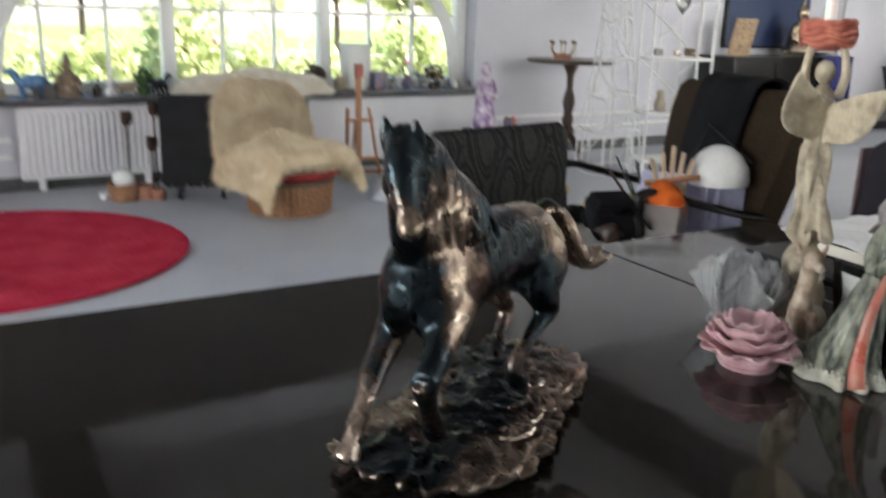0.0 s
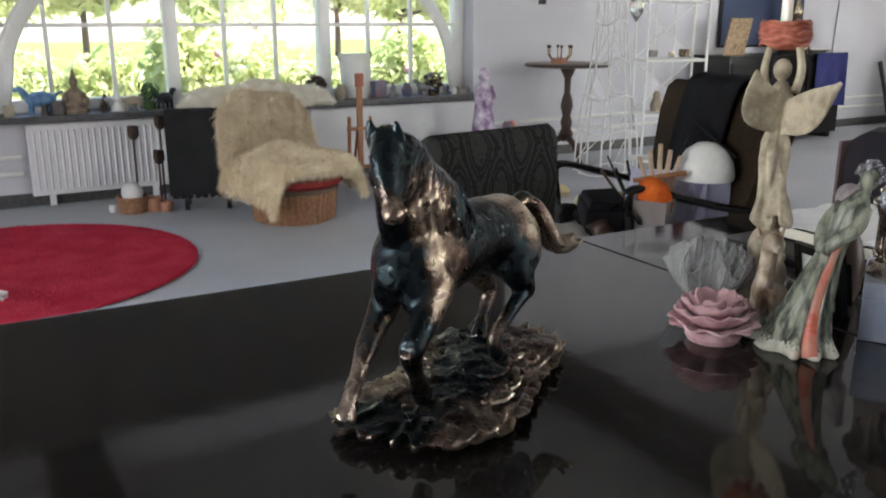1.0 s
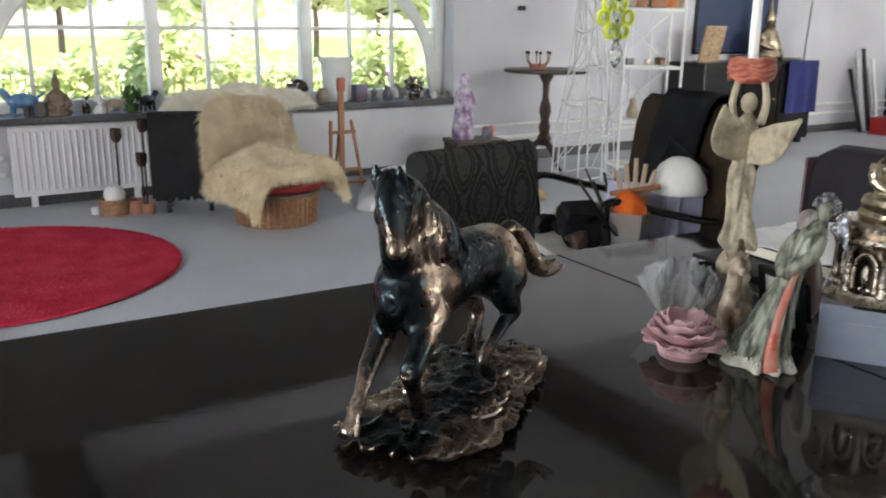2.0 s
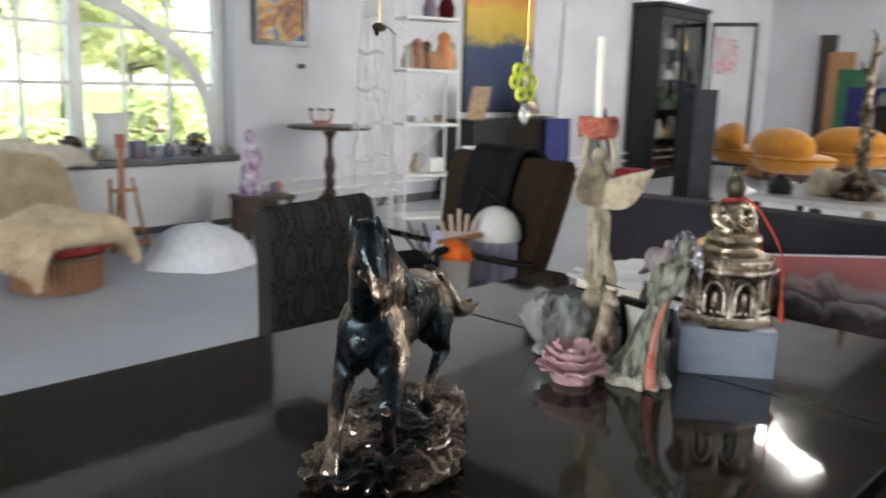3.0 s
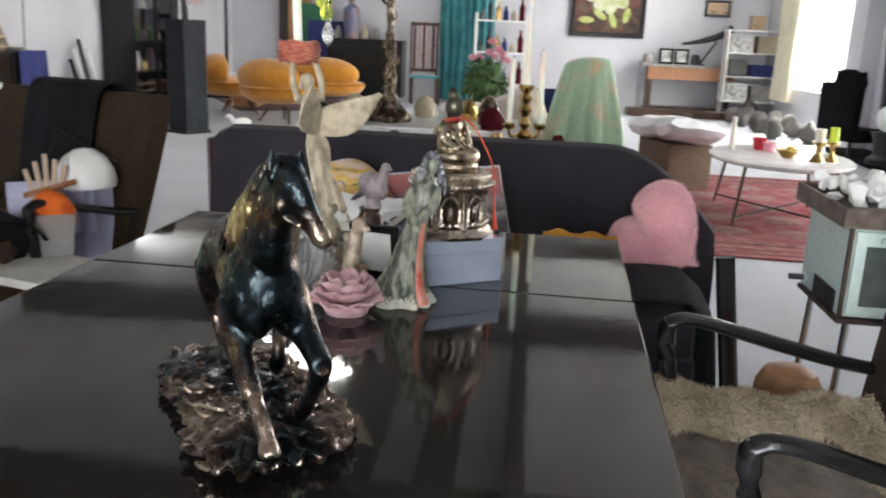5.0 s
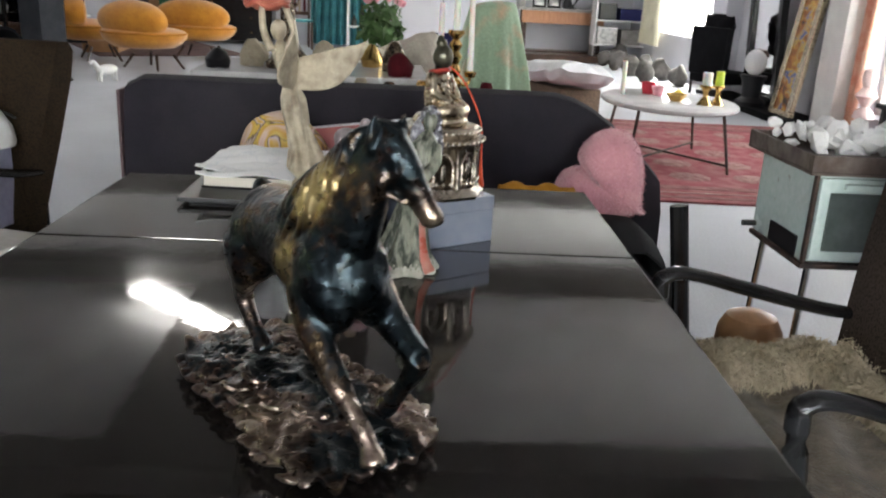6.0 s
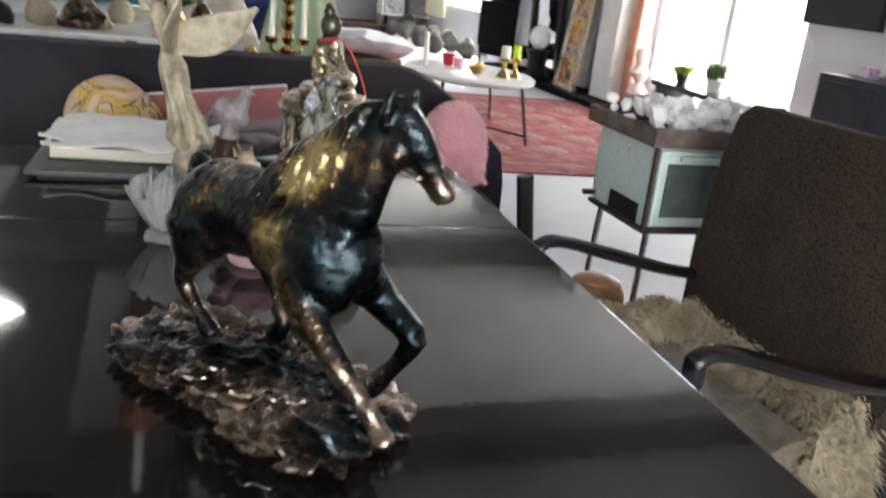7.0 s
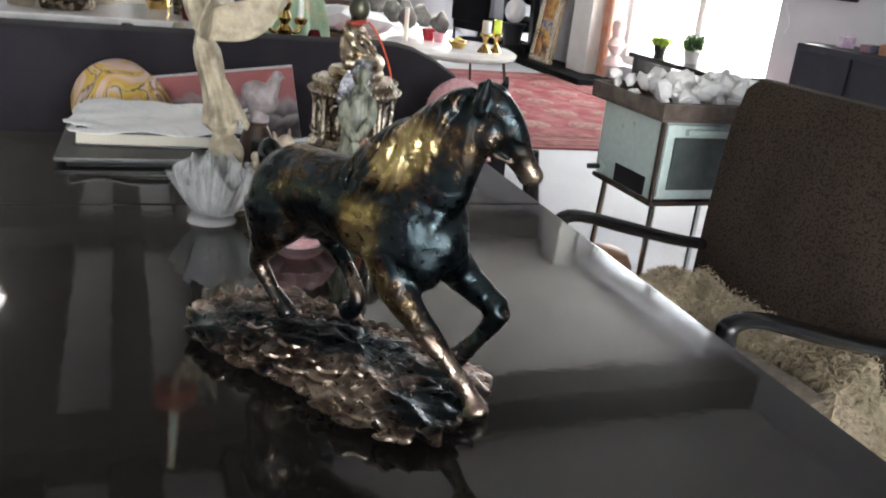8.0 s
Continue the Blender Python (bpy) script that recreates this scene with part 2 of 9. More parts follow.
def painting(name, stops, scale=4.0, axis_mix=0.0, detail=5.0, distort=1.2):
    """Brushy paint in a few colours; axis_mix lays the colours in bands up the picture's height."""
    m = mat(name, (0.5, 0.5, 0.5), 0.45, rvar=0)
    nt, n, b = nodes_of(m)
    co = n.new("ShaderNodeTexCoord")
    nz = n.new("ShaderNodeTexNoise")
    nz.inputs["Scale"].default_value, nz.inputs["Detail"].default_value, nz.inputs["Distortion"].default_value = scale, detail, distort
    nt.links.new(co.outputs["Object"], nz.inputs["Vector"])
    sep = n.new("ShaderNodeSeparateXYZ")
    nt.links.new(co.outputs["Generated"], sep.inputs[0])
    mx = n.new("ShaderNodeMix")
    mx.inputs[0].default_value = axis_mix
    nt.links.new(nz.outputs["Fac"], mx.inputs[2])
    nt.links.new(sep.outputs["Z"], mx.inputs[3])
    ramp = n.new("ShaderNodeValToRGB")
    cr = ramp.color_ramp
    cr.elements[0].position, cr.elements[0].color = stops[0][0], (*stops[0][1], 1)
    cr.elements[1].position, cr.elements[1].color = stops[-1][0], (*stops[-1][1], 1)
    for p, c in stops[1:-1]:
        e = cr.elements.new(p)
        e.color = (*c, 1)
    nt.links.new(mx.outputs[0], ramp.inputs["Fac"])
    nt.links.new(ramp.outputs[0], b.inputs["Base Color"])
    bp = n.new("ShaderNodeBump")
    bp.inputs["Strength"].default_value, bp.inputs["Distance"].default_value = 0.2, 0.003
    nt.links.new(nz.outputs["Fac"], bp.inputs["Height"])
    nt.links.new(bp.outputs[0], b.inputs["Normal"])
    return m


def glass(name, tint=(1, 1, 1), rough=0.02):
    m = mat(name, tint, rough, color2=tint, trans=1.0, rvar=0, ior=1.48)
    nt, n, b = nodes_of(m)
    for k in list(b.inputs["Base Color"].links):
        nt.links.remove(k)
    b.inputs["Base Color"].default_value = (*tint, 1)
    return m


LACQUER = lacquer()
BRONZE = bronze_patina()
DAMASK = damask()
WALL = mat("white_wall_paint", (0.6, 0.6, 0.645), 0.75, color2=(0.54, 0.54, 0.585), scale=1.5, bump=0.08, bscale=180)
FLOOR = mat("grey_floor_paint", (0.5, 0.52, 0.56), 0.62, color2=(0.44, 0.46, 0.5), scale=1.2, bump=0.03, bscale=90)
CEIL = mat("ceiling_paint", (0.68, 0.68, 0.68), 0.85, color2=(0.58, 0.58, 0.58), scale=2)
BEAM = mat("dark_beam", (0.06, 0.05, 0.045), 0.7, scale=5, stretch=(0.2, 1, 1))
WHITE = mat("white_gloss_paint", (0.78, 0.78, 0.76), 0.35, color2=(0.7, 0.7, 0.68), scale=5, bump=0.03)
RADW = mat("radiator_enamel", (0.76, 0.76, 0.78), 0.3, color2=(0.7, 0.7, 0.73), scale=3)
SILL = mat("dark_stone_sill", (0.06, 0.06, 0.065), 0.4, color2=(0.1, 0.1, 0.1), scale=30)
BLACKWOOD = mat("black_lacquered_wood", (0.008, 0.008, 0.009), 0.22, color2=(0.014, 0.013, 0.013), scale=10, rvar=0.06)
DARKWOOD = mat("dark_wood", (0.035, 0.018, 0.012), 0.35, color2=(0.06, 0.03, 0.018), scale=14, stretch=(1, 1, 0.2))
PINE = mat("pine_wood", (0.42, 0.2, 0.1), 0.5, color2=(0.34, 0.15, 0.07), scale=20, stretch=(1, 1, 0.15))
TANWOOD = mat("tan_wood", (0.42, 0.22, 0.1), 0.45, color2=(0.34, 0.17, 0.07), scale=9)
WICKER = mat("wicker", (0.36, 0.19, 0.1), 0.6, color2=(0.24, 0.12, 0.06), scale=40, bump=0.5, bscale=120)
FUR = mat("sheepskin_tan", (0.86, 0.75, 0.56), 0.95, color2=(0.7, 0.57, 0.38), scale=9, bump=0.5, bscale=140, sheen=0.3)
FURW = mat("sheepskin_cream", (0.88, 0.84, 0.75), 0.95, color2=(0.76, 0.7, 0.59), scale=14, bump=0.5, bscale=140, sheen=0.3)
FURC = mat("sheepskin_ivory", (0.54, 0.46, 0.34), 0.95, color2=(0.34, 0.28, 0.19), scale=11, bump=0.5, bscale=140, sheen=0.1)
FURG = mat("sheepskin_grey_brown", (0.12, 0.093, 0.066), 0.95, color2=(0.21, 0.17, 0.125), scale=26, bump=0.5, bscale=140, sheen=0.3)
REDRUG = mat("red_rug_pile", (0.46, 0.018, 0.055), 0.95, color2=(0.58, 0.05, 0.09), scale=5, bump=0.4, bscale=160)
SOFA = mat("charcoal_felt", (0.032, 0.028, 0.034), 0.92, color2=(0.023, 0.02, 0.026), scale=6, bump=0.2, bscale=250, sheen=0.06)
DARKCLOTH = mat("dark_grey_cloth", (0.03, 0.03, 0.032), 0.9, scale=8, bump=0.2, bscale=120)
PINK = mat("pink_plush", (0.68, 0.34, 0.37), 0.95, color2=(0.6, 0.28, 0.32), scale=12, bump=0.4, bscale=150, sheen=0.5)
VELVET = speckled("brown_speckled_velvet", (0.07, 0.049, 0.038), (0.03, 0.021, 0.017), 210)
OLIVE = speckled("olive_brown_velvet", (0.042, 0.026, 0.014), (0.022, 0.014, 0.009), 190)
BLACKCLOTH = mat("black_cloth", (0.008, 0.008, 0.01), 0.9, scale=8, bump=0.2)
CREAM = mat("cream_resin", (0.44, 0.38, 0.28), 0.5, color2=(0.16, 0.125, 0.085), scale=30, bump=0.25, bscale=110, lo=0.4, hi=0.75)
BOWLRED = mat("rust_red_bead", (0.32, 0.07, 0.045), 0.4, color2=(0.44, 0.16, 0.11), scale=60)
WAX = mat("white_wax", (0.86, 0.83, 0.75), 0.4, color2=(0.82, 0.79, 0.7), scale=10)
nodes_of(WAX)[2].inputs["Subsurface Weight"].default_value = 0.6
nodes_of(WAX)[2].inputs["Subsurface Scale"].default_value = 0.02
LOTUS = mat("pink_porcelain", (0.62, 0.36, 0.39), 0.28, color2=(0.72, 0.5, 0.52), scale=25, rvar=0.05)
CRYSTAL = glass("clear_cut_glass", (0.97, 0.98, 0.99), 0.01)
nodes_of(CRYSTAL)[2].inputs["Transmission Weight"].default_value = 0.84
PANE = glass("window_glass", (1, 1, 1), 0.0)
TUBPLASTIC = mat("frosted_plastic", (0.75, 0.73, 0.72), 0.35, trans=0.75, rvar=0)
SILVER = mat("antique_silver", (0.6, 0.52, 0.43), 0.24, 1.0, color2=(0.14, 0.11, 0.085), scale=38, bump=0.25, bscale=160, lo=0.5, hi=0.68)
BRASS = mat("polished_brass", (0.68, 0.47, 0.18), 0.2, 1.0, color2=(0.5, 0.32, 0.11), scale=25)
GILT = mat("gilt", (0.6, 0.4, 0.12), 0.32, 0.9, color2=(0.4, 0.24, 0.07), scale=30, bump=0.3)
BLUEBOX = mat("blue_foil_card", (0.6, 0.65, 0.8), 0.1, 0.6, color2=(0.48, 0.53, 0.68), scale=9, rvar=0.04, bump=0.06, bscale=25)
PAPER = mat("white_paper", (0.8, 0.8, 0.8), 0.8, color2=(0.72, 0.73, 0.76), scale=5)
LAVPAPER = mat("lavender_card", (0.5, 0.5, 0.68), 0.7, scale=5)
PAGES = mat("book_pages", (0.62, 0.58, 0.5), 0.8, scale=60, stretch=(0.1, 0.1, 8))
ORANGE = mat("orange_wool", (0.75, 0.17, 0.03), 0.9, color2=(0.6, 0.11, 0.02), scale=30, bump=0.5)
CORD = mat("orange_red_cord", (0.62, 0.07, 0.02), 0.6, scale=30)
SASH = mat("coral_glaze", (0.46, 0.11, 0.07), 0.3, color2=(0.45, 0.24, 0.18), scale=25)
ENAMEL = mat("mint_enamel", (0.56, 0.66, 0.62), 0.25, color2=(0.5, 0.6, 0.57), scale=4, rvar=0.08)
ent, enn, enb = nodes_of(ENAMEL)
eco = enn.new("ShaderNodeTexCoord")
chip = enn.new("ShaderNodeTexNoise")
chip.inputs["Scale"].default_value, chip.inputs["Detail"].default_value = 14, 8
ent.links.new(eco.outputs["Object"], chip.inputs["Vector"])
crp = enn.new("ShaderNodeValToRGB")
crp.color_ramp.elements[0].position, crp.color_ramp.elements[1].position = 0.62, 0.68
ent.links.new(chip.outputs["Fac"], crp.inputs["Fac"])
emx = enn.new("ShaderNodeMix")
emx.data_type = "RGBA"
ent.links.new(crp.outputs[0], emx.inputs[0])
ent.links.new(enb.inputs["Base Color"].links[0].from_socket, emx.inputs[6])
emx.inputs[7].default_value = (0.24, 0.17, 0.11, 1)
ent.links.new(emx.outputs[2], enb.inputs["Base Color"])
RUST = mat("rusty_steel", (0.1, 0.06, 0.045), 0.6, 0.4, color2=(0.04, 0.03, 0.03), scale=25)
DARKGLASS = mat("dark_oven_glass", (0.05, 0.065, 0.06), 0.12, color2=(0.09, 0.11, 0.1), scale=9, coat=0.6)
CHROME = mat("chrome", (0.6, 0.6, 0.6), 0.15, 1.0)
TRAYWOOD = mat("weathered_tray_wood", (0.07, 0.045, 0.035), 0.6, color2=(0.16, 0.13, 0.11), scale=18, bump=0.3)
QUARTZ = mat("white_rock_crystal", (0.94, 0.93, 0.92), 0.4, color2=(0.88, 0.87, 0.87), scale=18, trans=0.15)
MUSTARD = mat("mustard_velvet", (0.56, 0.24, 0.025), 0.85, color2=(0.46, 0.18, 0.02), scale=9, sheen=0.4)
TEAL = mat("turquoise_curtain", (0.08, 0.33, 0.36), 0.85, color2=(0.05, 0.22, 0.25), scale=5, sheen=0.2)
GREENBLANKET = mat("mint_floral_blanket", (0.36, 0.48, 0.33), 0.9, color2=(0.62, 0.42, 0.27), scale=7, lo=0.52, hi=0.72, bump=0.3, sheen=0.3)
REDCARPET = mat("faded_red_carpet", (0.22, 0.045, 0.055), 0.95, color2=(0.3, 0.13, 0.13), scale=7, bump=0.3, bscale=120)
DARKSTONE = mat("dark_grey_stone", (0.13, 0.12, 0.11), 0.75, color2=(0.07, 0.065, 0.06), scale=12, bump=0.3)
STONE = mat("grey_stone", (0.3, 0.29, 0.28), 0.7, color2=(0.2, 0.19, 0.18), scale=12, bump=0.3)
MARBLE = mat("white_marble_top", (0.72, 0.71, 0.7), 0.2, color2=(0.55, 0.54, 0.54), scale=6)
def leafy(name, color, color2, scale):
    """A thin leaf: as much light comes through as is thrown back."""
    m = mat(name, color, 0.6, color2=color2, scale=scale)
    nt, n, b = nodes_of(m)
    tr = n.new("ShaderNodeBsdfTranslucent")
    nt.links.new(b.inputs["Base Color"].links[0].from_socket, tr.inputs["Color"])
    mx = n.new("ShaderNodeMixShader")
    mx.inputs[0].default_value = 0.5
    out = n["Material Output"]
    nt.links.new(b.outputs[0], mx.inputs[1])
    nt.links.new(tr.outputs[0], mx.inputs[2])
    nt.links.new(mx.outputs[0], out.inputs["Surface"])
    return m


LEAF = leafy("garden_leaf", (0.44, 0.51, 0.2), (0.6, 0.63, 0.36), 3)
LEAFD = mat("dark_leaf", (0.035, 0.09, 0.02), 0.6, color2=(0.06, 0.13, 0.03), scale=20)
GRASS = mat("lawn_grass", (0.12, 0.22, 0.04), 0.9, color2=(0.16, 0.25, 0.06), scale=2)
PALEGROUND = mat("pale_ground", (0.6, 0.57, 0.5), 0.9, color2=(0.5, 0.47, 0.42), scale=6)
BARK = mat("bark", (0.12, 0.09, 0.07), 0.9, scale=12, bump=0.6)
PEONY = mat("pink_petal", (0.72, 0.26, 0.36), 0.6, color2=(0.8, 0.45, 0.5), scale=40)
BLUECLOTH = mat("royal_blue_cloth", (0.02, 0.025, 0.14), 0.8, scale=8)
TERRA = mat("terracotta", (0.42, 0.2, 0.13), 0.75, scale=20)
LILAC = mat("lilac_glaze", (0.42, 0.25, 0.46), 0.4, color2=(0.62, 0.55, 0.62), scale=14)
SAND = mat("sand_plaster", (0.42, 0.36, 0.26), 0.7, color2=(0.32, 0.27, 0.2), scale=20)
MIXED = mat("mixed_glaze", (0.07, 0.14, 0.24), 0.4, color2=(0.26, 0.12, 0.13), scale=25)
BRONZEDK = mat("dark_bronze", (0.1, 0.075, 0.055), 0.28, 0.95, color2=(0.42, 0.33, 0.23), scale=30, bump=0.3, lo=0.5, hi=0.75)
YELLOWGLASS = leafy("yellow_green_glass", (0.9, 0.95, 0.12), (0.85, 0.9, 0.2), 20)
REDGLASS = mat("red_glass", (0.7, 0.05, 0.08), 0.12, scale=8, trans=0.3)
LIME = mat("lime_wax", (0.65, 0.8, 0.08), 0.5, scale=8)
CURTAIN = mat("sheer_curtain", (0.72, 0.68, 0.52), 0.9, color2=(0.62, 0.58, 0.44), scale=4, trans=0.0)
CORAL = mat("faded_coral_paint", (0.6, 0.26, 0.17), 0.7, color2=(0.68, 0.45, 0.34), scale=8)
MIRROR = mat("mirror_glass", (0.85, 0.86, 0.86), 0.02, 1.0, color2=(0.85, 0.86, 0.86), rvar=0)
BLACKPLASTIC = mat("black_plastic", (0.012, 0.012, 0.014), 0.4, scale=10)
CABLE = mat("white_cable", (0.7, 0.7, 0.7), 0.5, scale=10)
GLOW = mat("lit_tube", (0.9, 0.9, 0.9), 0.5, emit=(1.0, 0.97, 0.92, 6.5))
BEIGEKNIT = mat("cream_knit", (0.62, 0.56, 0.48), 0.95, color2=(0.5, 0.44, 0.37), scale=12, bump=0.4)
BURGUNDY = mat("burgundy_cloth", (0.09, 0.007, 0.012), 0.85, scale=9)
P_CANVAS = painting("pink_sky_canvas", [(0.3, (0.2, 0.14, 0.15)), (0.4, (0.09, 0.075, 0.085)), (0.46, (0.3, 0.27, 0.28)), (0.5, (0.55, 0.5, 0.5)), (0.53, (0.13, 0.1, 0.11)), (0.6, (0.4, 0.34, 0.35)), (0.64, (0.42, 0.16, 0.16)), (0.85, (0.46, 0.15, 0.15))], 7, 0.55)
P_FLOWER = painting("flower_canvas", [(0.3, (0.02, 0.015, 0.012)), (0.45, (0.06, 0.03, 0.02)), (0.55, (0.14, 0.04, 0.03)), (0.62, (0.08, 0.1, 0.05)), (0.7, (0.12, 0.02, 0.02))], 5)
PETALPAINT = mat("cream_paint", (0.68, 0.66, 0.58), 0.5, color2=(0.4, 0.46, 0.2), scale=6, bump=0.3)
GREENPAINT = mat("leaf_green_paint", (0.28, 0.4, 0.07), 0.5, color2=(0.5, 0.5, 0.2), scale=9, bump=0.3)
P_BLUE = painting("blue_gold_canvas", [(0.1, (0.01, 0.02, 0.07)), (0.48, (0.012, 0.035, 0.1)), (0.56, (0.42, 0.3, 0.04)), (0.7, (0.55, 0.36, 0.05)), (0.85, (0.6, 0.08, 0.04))], 3, 0.75)
P_ABSTRACT = painting("abstract_canvas", [(0.3, (0.02, 0.015, 0.015)), (0.45, (0.4, 0.14, 0.03)), (0.52, (0.6, 0.4, 0.08)), (0.6, (0.08, 0.15, 0.45)), (0.7, (0.1, 0.03, 0.02))], 6)
P_POSTER = painting("grey_pink_poster", [(0.3, (0.15, 0.14, 0.15)), (0.48, (0.6, 0.58, 0.6)), (0.55, (0.5, 0.16, 0.25)), (0.7, (0.62, 0.6, 0.6))], 4)
P_CUSHION = painting("butterfly_print", [(0.3, (0.6, 0.36, 0.3)), (0.4, (0.66, 0.5, 0.42)), (0.46, (0.58, 0.33, 0.05)), (0.49, (0.64, 0.46, 0.1)), (0.51, (0.1, 0.05, 0.035)), (0.53, (0.6, 0.48, 0.42)), (0.57, (0.66, 0.4, 0.07)), (0.61, (0.16, 0.08, 0.05)), (0.64, (0.62, 0.44, 0.38)), (0.72, (0.55, 0.32, 0.26))], 7.0, 0.0, 3.0, 1.3)
P_SKETCH = painting("sketch_paper", [(0.3, (0.88, 0.88, 0.88)), (0.47, (0.9, 0.9, 0.9)), (0.5, (0.76, 0.78, 0.8)), (0.53, (0.9, 0.9, 0.9)), (0.7, (0.86, 0.87, 0.88))], 9, 0.0, 2.0, 2.0)
P_ICON = painting("small_sepia_print", [(0.3, (0.1, 0.06, 0.04)), (0.5, (0.5, 0.36, 0.22)), (0.7, (0.25, 0.15, 0.09))], 14)
P_GREY = painting("grey_print", [(0.3, (0.1, 0.1, 0.1)), (0.5, (0.5, 0.5, 0.5)), (0.7, (0.75, 0.74, 0.72))], 10)

# ---------------------------------------------------------------- mesh helpers
def thing(name, m, label, category, group="", kind=""):
    """An Empty at a thing's base, that parents its parts."""
    ob = new(name)
    ob.empty_display_size = 0.05
    ob.matrix_world = m
    return tagged(ob, label, category, group, kind)


def mesh_of(name, bm, material, smooth=True):
    me = bpy.data.meshes.new(name)
    bmesh.ops.recalc_face_normals(bm, faces=bm.faces)
    bm.to_mesh(me)
    bm.free()
    for mt in material if isinstance(material, (list, tuple)) else [material]:
        me.materials.append(mt)
    if smooth:
        me.shade_smooth()
        me.set_sharp_from_angle(angle=radians(38))
        crisp = me.attributes.get("crisp")
        if crisp:                                          # flat faces of boxes keep flat normals
            flags = np.zeros(len(me.edges), dtype=np.int32)
            crisp.data.foreach_get("value", flags)
            mark = me.attributes.get("sharp_edge") or me.attributes.new("sharp_edge", "BOOLEAN", "EDGE")
            old = np.zeros(len(me.edges), dtype=bool)
            mark.data.foreach_get("value", old)
            mark.data.foreach_set("value", old | (flags > 0))
            me.attributes.remove(me.attributes["crisp"])
    return me


def part(name, bm, material, parent, label="", smooth=True):
    """Links a bmesh as one mesh object under a thing or a part."""
    ob = new(name, mesh_of(name, bm, material, smooth))
    ob.parent = parent
    return tagged(ob, label)


def solid(name, bm, material, m, label, category="", group="", kind="", smooth=True):
    """A top-level thing that is one mesh."""
    ob = new(name, mesh_of(name, bm, material, smooth))
    ob.matrix_world = m
    return tagged(ob, label, category, group, kind)


def bx(x0, y0, z0, x1, y1, z1, bevel=0.0, bm=None, seg=2):
    bm = bm or bmesh.new()
    r = bmesh.ops.create_cube(bm, size=1)
    for v in r["verts"]:
        v.co = Vector(((x0 + x1) / 2 + v.co.x * (x1 - x0), (y0 + y1) / 2 + v.co.y * (y1 - y0), (z0 + z1) / 2 + v.co.z * (z1 - z0)))
    if bevel:
        edges = list({e for v in r["verts"] for e in v.link_edges})
        bmesh.ops.bevel(bm, geom=edges, offset=bevel, segments=seg, affect="EDGES", profile=0.7)
        if bevel < 0.013:
            crisp = bm.edges.layers.int.get("crisp") or bm.edges.layers.int.new("crisp")
            for f in list(bm.faces)[-(6 + 12 * seg + 8 * seg * seg):]:
                f.normal_update()
                if max(abs(q) for q in f.normal) > 0.9999:
                    for e in f.edges:
                        e[crisp] = 1
    return bm


def ring_faces(bm, a, b):
    n = len(a)
    for i in range(n):
        bm.faces.new((a[i], a[(i + 1) % n], b[(i + 1) % n], b[i]))


def lathe(profile, seg=24, bm=None, at=(0, 0, 0), squash=(1, 1), wave=0.0, waves=8):
    """A turned shape: profile of (radius, height)."""
    bm = bm or bmesh.new()
    rings = []
    for r, z in profile:
        ring = []
        for i in range(seg):
            a = 2 * math.pi * i / seg
            k = 1 + wave * math.cos(waves * a)
            ring.append(bm.verts.new((at[0] + r * k * squash[0] * math.cos(a), at[1] + r * k * squash[1] * math.sin(a), at[2] + z)))
        rings.append(ring)
    for a, b in zip(rings, rings[1:]):
        ring_faces(bm, a, b)
    for ring in (rings[0], rings[-1]):
        if ring is rings[0] and profile[0][0] < 1e-5 or ring is rings[-1] and profile[-1][0] < 1e-5:
            continue
        bm.faces.new(ring)
    bmesh.ops.remove_doubles(bm, verts=bm.verts, dist=1e-6)
    return bm


def spline(pts, steps=6):
    """Catmull-Rom through points of any dimension."""
    pts = [np.array(p, float) for p in pts]
    ext = [2 * pts[0] - pts[1]] + pts + [2 * pts[-1] - pts[-2]]
    out = []
    for i in range(1, len(ext) - 2):
        p0, p1, p2, p3 = ext[i - 1 : i + 3]
        for s in range(steps):
            t = s / steps
            out.append(0.5 * (2 * p1 + (p2 - p0) * t + (2 * p0 - 5 * p1 + 4 * p2 - p3) * t * t + (3 * p1 - p0 - 3 * p2 + p3) * t**3))
    out.append(pts[-1])
    return out


def tube(pts, seg=8, bm=None, steps=0, flat=1.0, up=(0, 0, 1)):
    """A tube along rows of (x, y, z, radius) or (x, y, z, side radius, up radius), with closed ends."""
    bm = bm or bmesh.new()
    if any(len(p) > 4 for p in pts):
        pts = [tuple(p) if len(p) > 4 else (*p, p[3]) for p in pts]
    rows = spline(pts, steps) if steps else [np.array(p, float) for p in pts]
    rings = []
    last = None
    for i, p in enumerate(rows):
        d = rows[min(i + 1, len(rows) - 1)][:3] - rows[max(i - 1, 0)][:3]
        d = Vector(d).normalized() if np.linalg.norm(d) > 1e-9 else Vector((0, 0, 1))
        side = d.cross(Vector(up))
        if side.length < 0.2:
            side = d.cross(Vector((1, 0, 0)))
            if side.length < 0.2:
                side = d.cross(Vector((0, 1, 0)))
        side.normalize()
        if last and side.dot(last) < 0:
            side = -side
        last = side
        top = side.cross(d).normalized()
        ra = p[3]
        rb = p[4] if len(p) > 4 else p[3] * flat
        ring = []
        for k in range(seg):
            a = 2 * math.pi * k / seg
            ring.append(bm.verts.new(Vector(p[:3]) + side * (ra * math.cos(a)) + top * (rb * math.sin(a))))
        rings.append(ring)
    for a, b in zip(rings, rings[1:]):
        ring_faces(bm, a, b)
    bm.faces.new(rings[0])
    bm.faces.new(rings[-1])
    return bm


def rod(a, b, r, bm=None, seg=8, r2=None):
    return tube([(*a, r), (*b, r2 if r2 is not None else r)], seg, bm)


